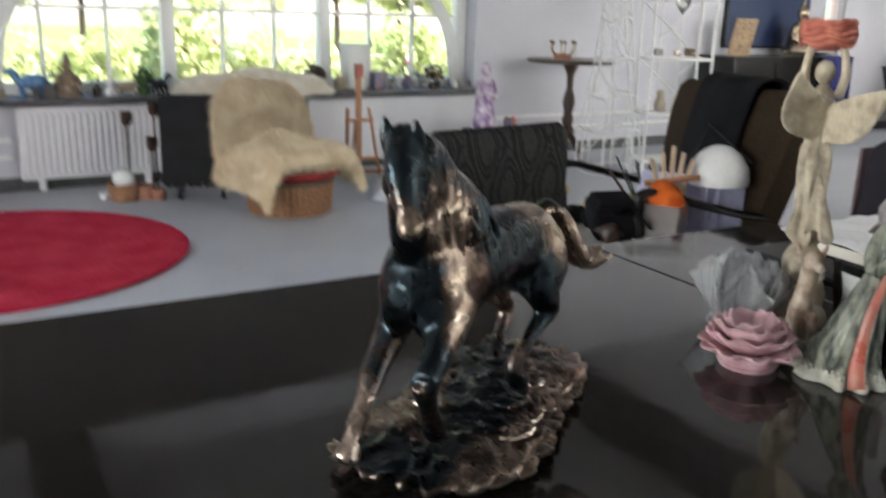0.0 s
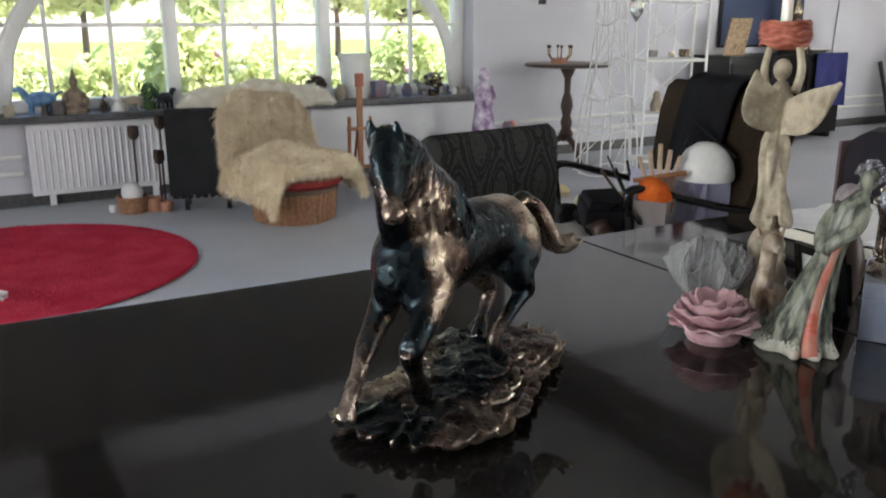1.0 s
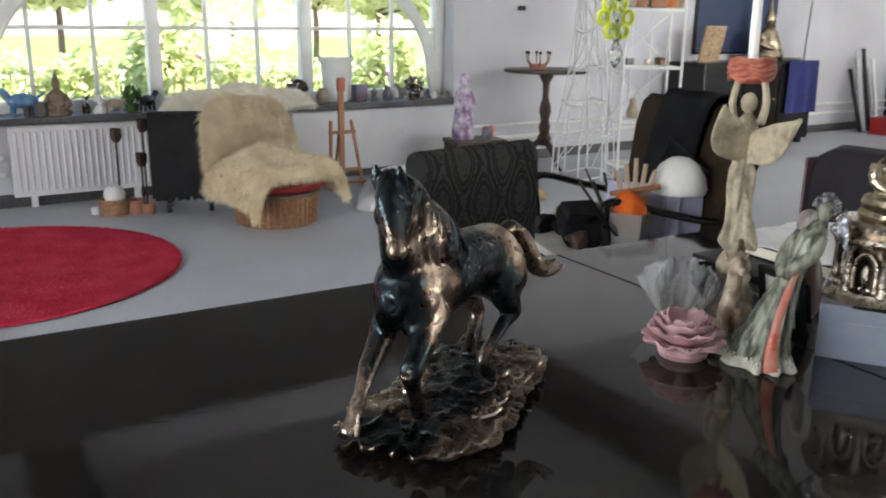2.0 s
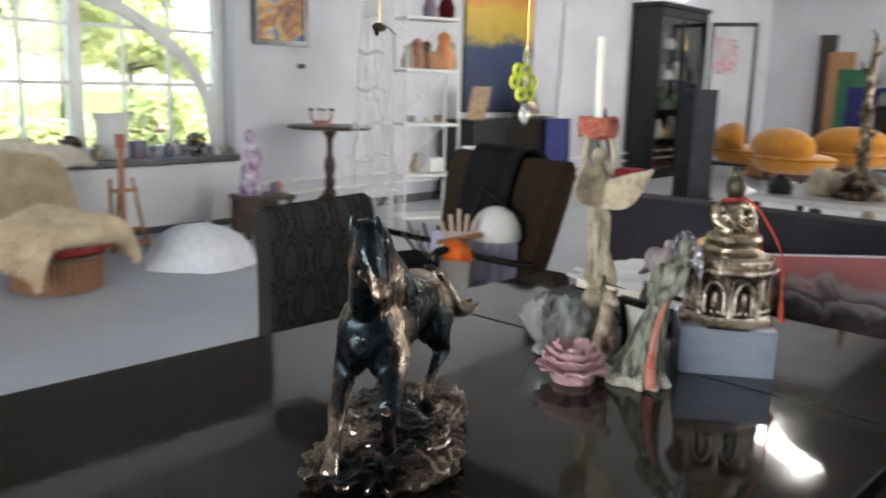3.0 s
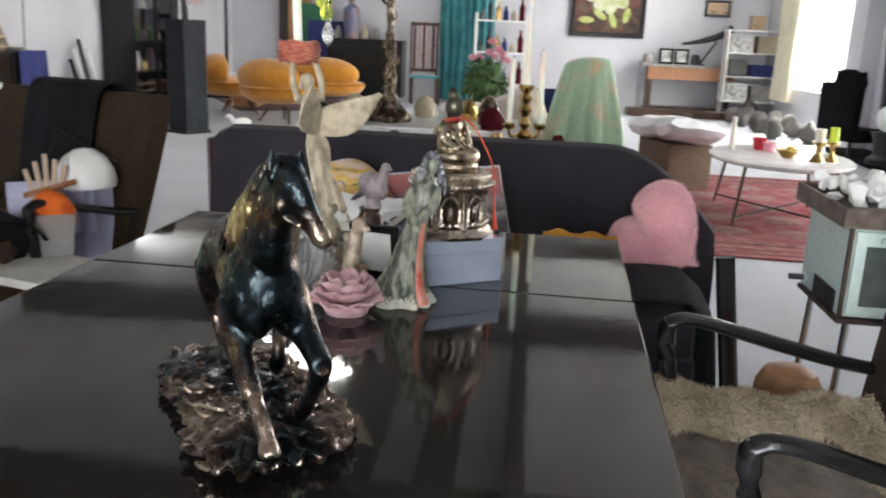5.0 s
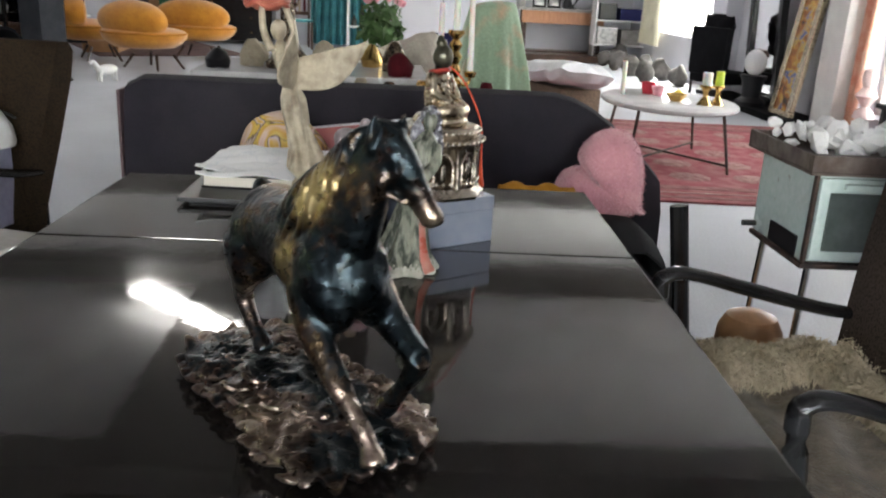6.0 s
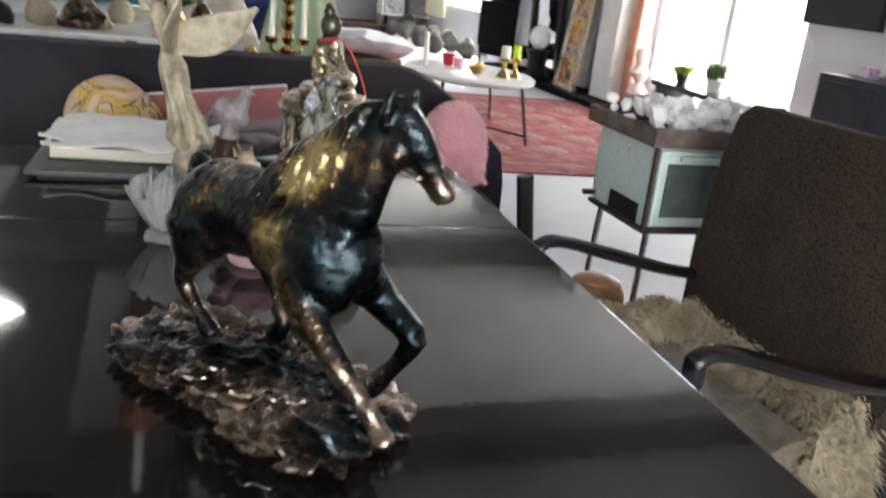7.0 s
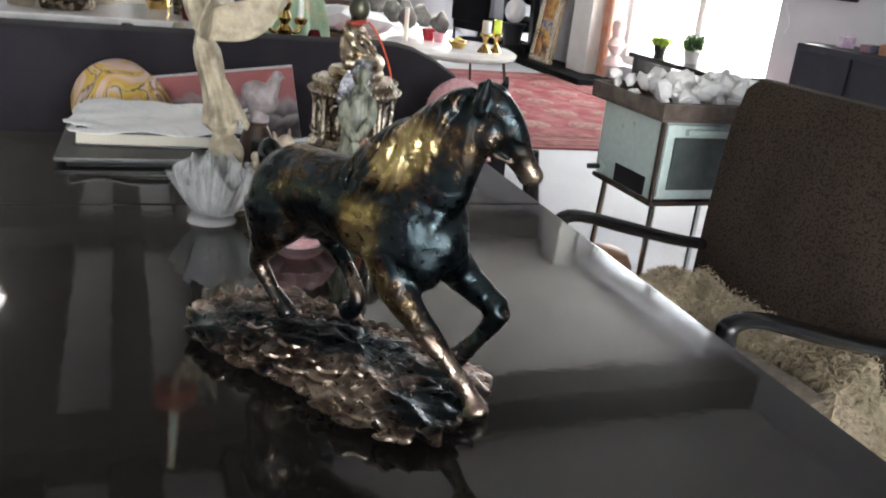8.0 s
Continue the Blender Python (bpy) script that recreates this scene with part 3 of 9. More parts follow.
def ball(c, r, bm=None, u=14, v=10, m=None):
    """An ellipsoid: r a number or three radii."""
    bm = bm or bmesh.new()
    r3 = (r, r, r) if isinstance(r, (int, float)) else r
    mm = Matrix.Translation(c) @ (m or Matrix()) @ Matrix.Diagonal((*r3, 1))
    bmesh.ops.create_uvsphere(bm, u_segments=u, v_segments=v, radius=1, matrix=mm)
    return bm


def rough_up(bm, amount, freq=8.0, seed=0, verts=None):
    off = Vector((seed * 7.3, seed * 3.1, seed * 1.7))
    for v in verts or bm.verts:
        v.co += Vector(noise.noise_vector(v.co * freq + off)) * amount
    return bm


def grid_sheet(nx, ny, fn, thick=0.0):
    """A sheet of nx by ny cells, fn(u, v) giving the place; thick gives it a back."""
    bm = bmesh.new()
    rows = [[bm.verts.new(fn(i / nx, j / ny)) for i in range(nx + 1)] for j in range(ny + 1)]
    for j in range(ny):
        for i in range(nx):
            bm.faces.new((rows[j][i], rows[j][i + 1], rows[j + 1][i + 1], rows[j + 1][i]))
    if thick:
        bm.normal_update()
        back = [[bm.verts.new(v.co - v.normal * thick) for v in row] for row in rows]
        for j in range(ny):
            for i in range(nx):
                bm.faces.new((back[j][i], back[j + 1][i], back[j + 1][i + 1], back[j][i + 1]))
        rim = [(0, i) for i in range(nx)] + [(j, nx) for j in range(ny)] + [(ny, i) for i in range(nx, 0, -1)] + [(j, 0) for j in range(ny, 0, -1)]
        for (ja, ia), (jb, ib) in zip(rim, rim[1:] + rim[:1]):
            bm.faces.new((rows[ja][ia], back[ja][ia], back[jb][ib], rows[jb][ib]))
    return bm


def join(bm, other, index=0):
    """Adds another bmesh's geometry, with its own material slot."""
    for f in other.faces:
        f.material_index = index
    me = bpy.data.meshes.new("join")
    other.to_mesh(me)
    other.free()
    bm.from_mesh(me)
    bpy.data.meshes.remove(me)
    return bm


def tufts(bm, base, count, length, rnd, spread=0.5, width=0.003, down=0.0):
    """Locks of wool on the faces of a mesh: thin curved wedges."""
    faces = [f for f in base.faces]
    areas = np.array([f.calc_area() for f in faces])
    areas /= areas.sum()
    pick = np.random.RandomState(rnd).choice(len(faces), count, p=areas)
    rg = random.Random(rnd)
    for k in pick:
        f = faces[k]
        a, b, c = (f.verts[i].co for i in rg.sample(range(len(f.verts)), 3))
        s, t = sorted((rg.random(), rg.random()))
        p = a * s + b * (t - s) + c * (1 - t)
        d = (f.normal + Vector((rg.uniform(-1, 1), rg.uniform(-1, 1), rg.uniform(-1, 1) - down)) * spread).normalized()
        n2 = d.orthogonal().normalized()
        n2.rotate(Matrix.Rotation(rg.uniform(0, 6.28), 3, d))
        ln = length * rg.uniform(0.6, 1.3)
        w = width * rg.uniform(0.7, 1.5)
        bend = Vector((rg.uniform(-1, 1), rg.uniform(-1, 1), rg.uniform(-1, 0.2) - down)) * ln * 0.5
        v0, v1 = bm.verts.new(p - n2 * w), bm.verts.new(p + n2 * w)
        m0, m1 = bm.verts.new(p + d * ln * 0.55 - n2 * w * 0.8), bm.verts.new(p + d * ln * 0.55 + n2 * w * 0.8)
        tip = bm.verts.new(p + d * ln + bend)
        bm.faces.new((v0, v1, m1, m0))
        bm.faces.new((m0, m1, tip))
    return bm


def leaves(centre, radii, count, size, rnd, bm=None):
    """A clump of small bent leaves inside an ellipsoid, denser towards its skin."""
    bm = bm or bmesh.new()
    rg = random.Random(rnd)
    for _ in range(count):
        d = Vector((rg.gauss(0, 1), rg.gauss(0, 1), rg.gauss(0, 1))).normalized()
        k = rg.uniform(0.45, 1.0) ** 0.5 * rg.uniform(0.8, 1.1)
        p = Vector(centre) + Vector((d.x * radii[0], d.y * radii[1], d.z * radii[2])) * k
        n = (d + Vector((rg.uniform(-1, 1), rg.uniform(-1, 1), rg.uniform(-0.3, 1)))).normalized()
        a = n.orthogonal().normalized()
        a.rotate(Matrix.Rotation(rg.uniform(0, 6.28), 3, n))
        b = n.cross(a)
        s = size * rg.uniform(0.6, 1.4)
        vs = [bm.verts.new(p + q) for q in (-a * s, b * s * 0.42 + n * s * 0.1, a * s, -b * s * 0.42 + n * s * 0.1)]
        bm.faces.new(vs)
    return bm


# ---------------------------------------------------------------- the room's shell
X0, X1, YS = -3.6, 15.6, -10.0
TH = 0.35
solid("floor", bx(X0 - TH, YS - TH, -0.2, X1 + TH, TH, 0.0), FLOOR, ROOM, "pale grey painted concrete floor, lightly scuffed", "floor", kind="structure")
solid("ceiling", bx(X0 - TH, YS - TH, H_CEIL, X1 + TH, TH, H_CEIL + 0.2), CEIL, ROOM, "off-white plastered ceiling of the hall", "ceiling", kind="structure")
for k, xb in enumerate((0.25, 4.35, 8.42, 12.5)):
    solid("beam", bx(xb - 0.2, YS, H_CEIL - 0.28, xb + 0.2, 0, H_CEIL + 0.02, 0.01), BEAM, ROOM, "dark timber ceiling beam across the hall", "beam", "ceiling beams", "structure")

# Unseen strip, added so that the table reflects a dark band.
for xa, xb in ((X0, 0.05), (0.45, 4.15), (4.55, 8.22), (8.62, 12.3), (12.7, X1)):
    solid("reflected_dark_strip", bx(xa, -4.75, H_CEIL - 0.1, xb, -3.55, H_CEIL + 0.01, 0.01), BEAM, ROOM, "dark strip added unseen along the ceiling for the table's reflection", "boarding", "ridge boards", "structure")

for xa, xb in ((X0, 0.05), (0.45, 4.15), (4.55, 8.22), (8.62, 12.3), (12.7, X1)):
    for ya, wd in ((-5.25, 0.3), (-5.85, 0.16)):
        solid("purlin", bx(xa, ya - wd / 2, H_CEIL - 0.14, xb, ya + wd / 2, H_CEIL + 0.01, 0.01), BEAM, ROOM, "dark timber purlin under the ceiling", "purlin", "purlins", "structure")

# north wall with the arched window's opening (x 0 to 3.72, z 0.6 to 2.0)
NW0, NW1, NZ0, NZ1 = 0.0, 3.76, 0.60, 2.0
bm = bx(X0 - TH, 0, 0, NW0, TH, H_CEIL)
HW0, HW1, HZ0, HZ1 = 11.2, 12.08, 2.6, 3.58  # small high window
bx(NW1, 0, 0, HW0, TH, H_CEIL, bm=bm)
bx(HW1, 0, 0, X1 + TH, TH, H_CEIL, bm=bm)
bx(HW0, 0, 0, HW1, TH, HZ0, bm=bm)
bx(HW0, 0, HZ1, HW1, TH, H_CEIL, bm=bm)
bx(NW0, 0, 0, NW1, TH, NZ0, bm=bm)
bx(NW0, 0, NZ1, NW1, TH, H_CEIL, bm=bm)
solid("wall_north", bm, WALL, ROOM, "white painted plaster wall, slightly bluish", "wall", kind="structure", smooth=False)
# Added dark panel, out of view: keeps the lacquer's reflection dark here.
solid("reflection_panel", bx(-0.5, -0.05, 2.1, 4.1, -0.001, 3.3, 0.008), BEAM, ROOM, "dark panel added unseen above the window to darken its reflection", "boarding", kind="structure")
# east wall
solid("wall_east", bx(X1, YS - TH, 0, X1 + TH, 0, H_CEIL), WALL, ROOM, "white painted far end wall", "wall", kind="structure", smooth=False)
# west wall, behind the camera; its window opening is added for the fill
WB0, WB1, WZ0, WZ1 = -6.7, -3.3, 0.5, 2.5
bm = bx(X0 - TH, YS - TH, 0, X0, WB0, H_CEIL)
bx(X0 - TH, WB1, 0, X0, 0, H_CEIL, bm=bm)
bx(X0 - TH, WB0, 0, X0, WB1, WZ0, bm=bm)
bx(X0 - TH, WB0, WZ1, X0, WB1, H_CEIL, bm=bm)
solid("wall_west", bm, WALL, ROOM, "plain white painted end wall, unseen, with an added window", "wall", kind="structure", smooth=False)
# south wall with two window openings
SA0, SA1, SB0, SB1 = 4.85, 7.25, 10.95, 14.4
bm = bx(X0, YS - TH, 0, SA0, YS, H_CEIL)
bx(SA1, YS - TH, 0, SB0, YS, H_CEIL, bm=bm)
bx(SB1, YS - TH, 0, X1, YS, H_CEIL, bm=bm)
bx(SA0, YS - TH, 3.5, SA1, YS, H_CEIL, bm=bm)
bx(SB0, YS - TH, 3.4, SB1, YS, H_CEIL, bm=bm)
bx(SA0, YS - TH, 0, SA1, YS, 0.22, bm=bm)
bx(SB0, YS - TH, 0, SB1, YS, 0.62, bm=bm)
solid("wall_south", bm, WALL, ROOM, "white painted wall with tall bright windows", "wall", kind="structure", smooth=False)

# dark strip where the north wall meets the floor
solid("baseboard", bx(X0, -0.018, 0, X1, -0.002, 0.09, 0.003), SILL, ROOM, "dark painted baseboard along the wall", "baseboard", kind="structure")


def bar(parent, name, a, b, w, d, m=WHITE):
    """A straight glazing bar between two points of a window's plane (x, z)."""
    (xa, za), (xb, zb) = a, b
    bm2 = bx(min(xa, xb) - w / 2, -d / 2, min(za, zb) - w / 2, max(xa, xb) + w / 2, d / 2, max(za, zb) + w / 2, min(w, d) * 0.2)
    return part(name, bm2, m, parent)


# small high window over the far end of the north wall
hwin = thing("window_5", ROOM @ pose(0, 0.2, 0), "small high white-framed window under the ceiling", "window", kind="structure")
for a, b in (((HW0 + 0.025, HZ0), (HW0 + 0.025, HZ1)), ((HW1 - 0.025, HZ0), (HW1 - 0.025, HZ1)), ((HW0, HZ0 + 0.025), (HW1, HZ0 + 0.025)), ((HW0, HZ1 - 0.025), (HW1, HZ1 - 0.025))):
    bar(hwin, "window_frame", a, b, 0.05, 0.06)

# the arched window: three lights of three panes, with a curved brace
win = thing("window_1", ROOM @ pose(0, 0.2, 0), "large white-painted window with small panes and a curved brace", "window", kind="structure")
wx0, wx1 = NW0, NW1
for xx in (wx0 + 0.05, wx1 - 0.05):
    bar(win, "jamb", (xx, NZ0 + 0.04), (xx, NZ1), 0.1, 0.1)
for zz in (NZ0 + 0.05, NZ1 - 0.05):
    bar(win, "rail", (wx0 + 0.06, zz), (wx1 - 0.06, zz), 0.09, 0.09)
for xx in (1.25, 2.45):
    bar(win, "mullion", (xx, NZ0 + 0.05), (xx, NZ1 - 0.05), 0.095, 0.11)
for xx in (0.42, 0.84, 1.65, 2.05, 2.85, 3.25):
    bar(win, "glazing_bar", (xx, NZ0 + 0.07), (xx, NZ1 - 0.07), 0.028, 0.04)
for zz in (1.19, 1.63):
    for xa, xb in ((0.1, 1.2), (1.3, 2.4), (2.5, wx1 - 0.1)):
        bar(win, "glazing_bar", (xa, zz), (xb, zz), 0.028, 0.034)
cx, rx, rz, z0 = (wx0 + wx1) / 2, (wx1 - wx0) / 2 - 0.13, 1.14, 0.8
for sgn in (-1, 1):
    pts = [(cx + sgn * (rx + 0.035), -0.045, NZ0 + 0.05, 0.055, 0.03)]
    for k in range(10):
        a = 0.02 + 1.5 * k / 9
        pts.append((cx + sgn * rx * math.cos(a), -0.045, z0 + rz * math.sin(a), 0.055, 0.03))
    part("arched_brace", tube(pts, 8, steps=3, up=(0, 1, 0)), WHITE, win)
for i in range(9):
    xs = (0.1, 0.42, 0.84, 1.2, 1.65, 2.05, 2.45, 2.85, 3.25, 3.66)
    pane = part("pane", bx(xs[i], 0.012, NZ0 + 0.09, xs[i + 1], 0.016, NZ1 - 0.09), PANE, win, smooth=False)
    pane.visible_shadow = False
solid("window_sill", bx(NW0 - 0.04, -0.16, NZ0 - 0.03, NW1 + 0.04, TH - 0.12, NZ0 + 0.015, 0.006), SILL, ROOM, "dark stone window sill crowded with ornaments", "window sill", kind="structure")
# the lower part between the radiators and under the sill is white boarding
flat = thing("flat_radiator", ROOM, "flat white panel radiator under the window sill", "radiator")
part("front_panel", bx(2.2, -0.1, 0.07, NW1 + 0.02, -0.07, 0.545, 0.006), RADW, flat)
part("back_panel", bx(2.22, -0.045, 0.07, NW1, -0.02, 0.54, 0.004), RADW, flat)
part("top_grille", bx(2.203, -0.098, 0.546, NW1 + 0.017, -0.015, 0.556, 0.003), RADW, flat)
for xs2 in (2.2, NW1 + 0.01):
    part("side_cover", bx(xs2, -0.069, 0.075, xs2 + 0.01, -0.004, 0.544, 0.002), RADW, flat)
for xs2 in (2.5, 3.4):
    part("foot", bx(xs2, -0.08, 0.0, xs2 + 0.04, -0.04, 0.075, 0.003), RADW, flat)

# the near south window (french doors) and the far curtained one
def south_window(name, xa, xb, za, zb, mulls, bars, label):
    wd = thing(name, ROOM @ pose(0, YS - 0.22, 0), label, "window", kind="structure")
    for xx in (xa + 0.04, xb - 0.04):
        bar(wd, "jamb", (xx, za), (xx, zb), 0.08, 0.1)
    for zz in (za + 0.04, zb - 0.04):
        bar(wd, "rail", (xa, zz), (xb, zz), 0.08, 0.1)
    for xx in mulls:
        bar(wd, "mullion", (xx, za), (xx, zb), 0.1, 0.1)
    for xx in bars:
        bar(wd, "glazing_bar", (xx, za), (xx, zb), 0.028, 0.035)
    edges = [xa, *mulls, xb]
    for a, b in zip(edges, edges[1:]):
        pn = part("pane", bx(a + 0.05, -0.006, za + 0.08, b - 0.05, -0.002, zb - 0.08), PANE, wd, smooth=False)
        pn.visible_shadow = False
    return wd


south_window("window_2", SA0, SA1, 0.22, 3.5, (6.05,), (), "tall white-framed garden window, glaring bright")
w3 = south_window("window_3", SB0, SB1, 0.62, 3.4, (12.1, 13.25), (11.5, 12.7, 13.8), "white-framed window behind a pale curtain")
for zz in (1.2, 1.78, 2.35):
    bar(w3, "glazing_bar", (SB0 + 0.08, zz), (SB1 - 0.08, zz), 0.028, 0.035)


# Added window round the fill lamp's opening, never in view.
w4 = thing("added_window", ROOM @ pose(X0 - 0.2, 0, 0, 0, 0, 90), "white-framed window added to the unseen end wall for fill", "window", kind="structure")
for xx in (WB0 + 0.04, WB1 - 0.04):
    bar(w4, "jamb", (xx, WZ0), (xx, WZ1), 0.08, 0.1)
for zz in (WZ0 + 0.04, WZ1 - 0.04):
    bar(w4, "rail", (WB0 + 0.09, zz), (WB1 - 0.09, zz), 0.08, 0.09)
for a4, b4 in ((WB0 + 0.08, -5.05), (-4.95, WB1 - 0.08)):
    pn = part("pane", bx(a4, -0.006, WZ0 + 0.08, b4, -0.002, WZ1 - 0.08), PANE, w4, smooth=False)
    pn.visible_shadow = False
bar(w4, "mullion", (-5.0, WZ0 + 0.09), (-5.0, WZ1 - 0.09), 0.1, 0.1)


def pleated(x0, x1, z0, z1, depth=0.05, waves=9, thick=0.006):
    return grid_sheet(waves * 8, 10, lambda u, v: Vector((x0 + (x1 - x0) * u, depth * math.sin(2 * math.pi * waves * u) * (1 - 0.35 * v) + 0.01 * math.sin(7 * v + 9 * u), z0 + (z1 - z0) * v)), thick)


solid("curtain", pleated(13.5, 14.5, 0.4, 2.9), CURTAIN, ROOM @ pose(0, YS + 0.1, 0), "pale yellow sheer curtain drawn aside at a window", "curtain")
solid("door_curtain", pleated(7.12, 7.3, 0.05, 2.9, 0.03, 3), CORAL, ROOM @ pose(0, YS + 0.07, 0), "faded coral curtain hanging beside the garden window", "curtain")
# white pier beside the garden window and the dark low plinth along the south wall
solid("pier", bx(7.32, YS, 0, 7.72, YS + 0.22, H_CEIL, 0.01), WHITE, ROOM, "white painted wall pier between the windows", "pier", kind="structure")
solid("pier", bx(10.35, YS, 0, 10.85, YS + 0.22, H_CEIL, 0.01), WALL, ROOM, "white painted wall pier between the windows", "pier", kind="structure")
solid("plinth", bx(6.9, YS + 0.02, 0, 10.3, YS + 0.5, 0.07, 0.008), BLACKCLOTH, ROOM, "low dark plinth along the window wall", "plinth", kind="structure")

# heating pipes on the north wall
for zz in (0.345, 0.235):
    for xa, xb in ((X0 + 0.02, 0.16), (3.9, X1 - 0.02)):
        pp = tagged(thing("heating_pipe", ROOM, "white-painted heating pipe running along the wall", "pipe"), kind="structure")
        part("pipe", rod((xa, -0.06, zz), (xb, -0.06, zz), 0.017), WHITE, pp)
        for q in range(int((xb - xa) / 1.4) + 1):
            xq = xa + 0.2 + 1.4 * q
            if xq < xb:
                part("bracket", rod((xq, -0.06, zz), (xq, 0.0, zz), 0.008), WHITE, pp)


def radiator(m, w, h, label, material, fins=True):
    """A steel panel radiator with ribs and feet."""
    rad = thing("radiator", m, label, "radiator")
    part("panel", bx(0, -0.06, 0.0, w, 0.0, h, 0.012), material, rad)
    nrib = int(w / 0.042)
    for i in range(nrib):
        xr = 0.02 + (w - 0.04) * (i + 0.5) / nrib
        part("rib", bx(xr - 0.009, -0.073, 0.035, xr + 0.009, -0.055, h - 0.035, 0.006, seg=1), material, rad)
    part("top_grille", bx(0.004, -0.057, h, w - 0.004, -0.003, h + 0.008, 0.003), material, rad)
    for xf in (0.12, w - 0.12):
        part("foot", bx(xf - 0.02, -0.05, -0.075, xf + 0.02, -0.01, 0.005, 0.004), material, rad)
    return rad


radiator(ROOM @ pose(0.2, -0.04, 0.08), 0.92, 0.47, "white ribbed steel panel radiator under the window", RADW)

# ceiling lights: the long fluorescent fittings that show in the table's lacquer
def strip_light(m, length):
    lt = thing("strip_light", m, "white fluorescent ceiling light fitting, switched on", "ceiling light", "ceiling lights")
    part("housing", bx(-length / 2, -0.04, 0.02, length / 2, 0.04, 0.09, 0.01), WHITE, lt)
    for q in (-0.1, -0.033, 0.033, 0.1):
        part("tube", rod((-length / 2 + 0.03, q, 0.0), (length / 2 - 0.03, q, 0.0), 0.022), GLOW, lt)
    for s in (-1, 1):
        part("cross_arm", bx(s * length * 0.47 - 0.02, -0.13, 0.0, s * length * 0.47 + 0.02, 0.13, 0.019, 0.003), WHITE, lt)
        part("rod", rod((s * length * 0.4, 0, 0.08), (s * length * 0.4, 0, H_CEIL - m.translation.z - 0.002), 0.006), WHITE, lt)
    return lt


strip_light(pose(10.61, 4.02, 3.42, 0, 0, 51), 1.66)

# ---------------------------------------------------------------- garden outside
solid("ground", bx(-90, -90, -0.5, 120, 90, -0.42), GRASS, pose(0, 0, 0), "rough green lawn round the building", "lawn", kind="structure")
# Pale all the way back: its colour also stands in for glaring sunlit lawn.
solid("drive", bx(-40, 3.3, -0.419, 55, 26, -0.40), PALEGROUND, ROOM, "pale drive beyond the flower bed, also standing in for overexposed sunlit lawn", "drive", kind="structure")
solid("terrace", bx(0, -20, -0.419, 25, YS - 0.5, -0.40), PALEGROUND, ROOM, "sunlit pale terrace outside the garden windows", "terrace", kind="structure")


def bush(m, sx, sy, sz, count, size, rnd, label="leafy green garden bush outside the window", pink=0):
    b = thing("bush", m, label, "bush", "garden bushes")
    rg = random.Random(rnd)
    bm3 = bmesh.new()
    for k in range(7):
        c = (rg.uniform(-0.6, 0.6) * sx, rg.uniform(-0.5, 0.5) * sy, sz * rg.uniform(0.35, 0.75))
        leaves(c, (sx * rg.uniform(0.35, 0.6), sy * rg.uniform(0.4, 0.6), sz * rg.uniform(0.25, 0.45)), count // 7, size, rnd * 10 + k, bm3)
    part("crown", bm3, LEAF, b, smooth=False)
    bm4 = bmesh.new()
    for k in range(6):
        tube([(0, 0, -0.02, 0.02), (rg.uniform(-0.3, 0.3) * sx, rg.uniform(-0.3, 0.3) * sy, sz * 0.4, 0.012), (rg.uniform(-0.7, 0.7) * sx, rg.uniform(-0.5, 0.5) * sy, sz * 0.8, 0.004)], 5, bm4)
    part("stem", bm4, BARK, b)
    for k in range(pink):
        part("flower", ball((rg.uniform(-0.8, 0.8) * sx, rg.uniform(-0.9, -0.3) * sy, sz * rg.uniform(0.6, 0.9)), 0.035, u=8, v=6), PEONY, b)
    return b


for k, (bxx, byy, sx, sy, sz) in enumerate(((-0.7, 2.2, 0.8, 0.6, 1.5), (0.6, 2.4, 0.7, 0.6, 1.55), (1.75, 1.6, 0.4, 0.4, 1.65), (2.9, 2.3, 0.7, 0.5, 1.55), (4.0, 2.0, 0.6, 0.5, 1.6), (5.2, 2.3, 0.8, 0.6, 1.5), (6.6, 2.4, 0.8, 0.6, 1.5), (8.2, 2.4, 0.9, 0.6, 1.6), (-1.9, 2.4, 0.8, 0.6, 1.45), (0.0, 2.0, 0.5, 0.5, 1.35), (1.2, 2.5, 0.6, 0.5, 1.4), (2.3, 2.6, 0.6, 0.5, 1.45), (3.45, 2.5, 0.6, 0.5, 1.4))):
    bush(ROOM @ pose(bxx, byy, -0.42), sx * 1.1, sy, sz * (0.9 + 0.07 * (k % 3)), 2400, 0.06, 11 + k, pink=1)


def tree(m, h, spread, rnd):
    t = thing("tree", m, "broad leafy green tree across the drive", "tree", "garden trees")
    rg = random.Random(rnd)
    bm5 = tube([(0, 0, -0.1, 0.12), (0.05, 0.03, h * 0.3, 0.09), (-0.05, 0.05, h * 0.6, 0.06), (0, 0, h * 0.9, 0.03)], 8, steps=3)
    bm6 = bmesh.new()
    for k in range(18):
        a = rg.uniform(0, 6.28)
        r = spread * rg.uniform(0.3, 0.8)
        zt = h * rg.uniform(0.4, 1.0)
        tube([(0, 0, min(zt * 0.8, h * 0.7), 0.07), (r * 0.5 * math.cos(a), r * 0.5 * math.sin(a), zt * 0.9, 0.04), (r * math.cos(a), r * math.sin(a), zt, 0.015)], 5, bm5)
        leaves((r * math.cos(a), r * math.sin(a), zt), (spread * 0.42, spread * 0.42, h * 0.13), 640, 0.17, rnd * 50 + k, bm6)
    part("trunk", bm5, BARK, t)
    part("crown", bm6, LEAF, t, smooth=False)
    return t


for k in range(11):
    tree(ROOM @ pose(-14 + 3.6 * k, 17 + 2.5 * ((k * 7) % 3), -0.42), 5.0 + 0.4 * (k % 3), 2.6, 3 + k)
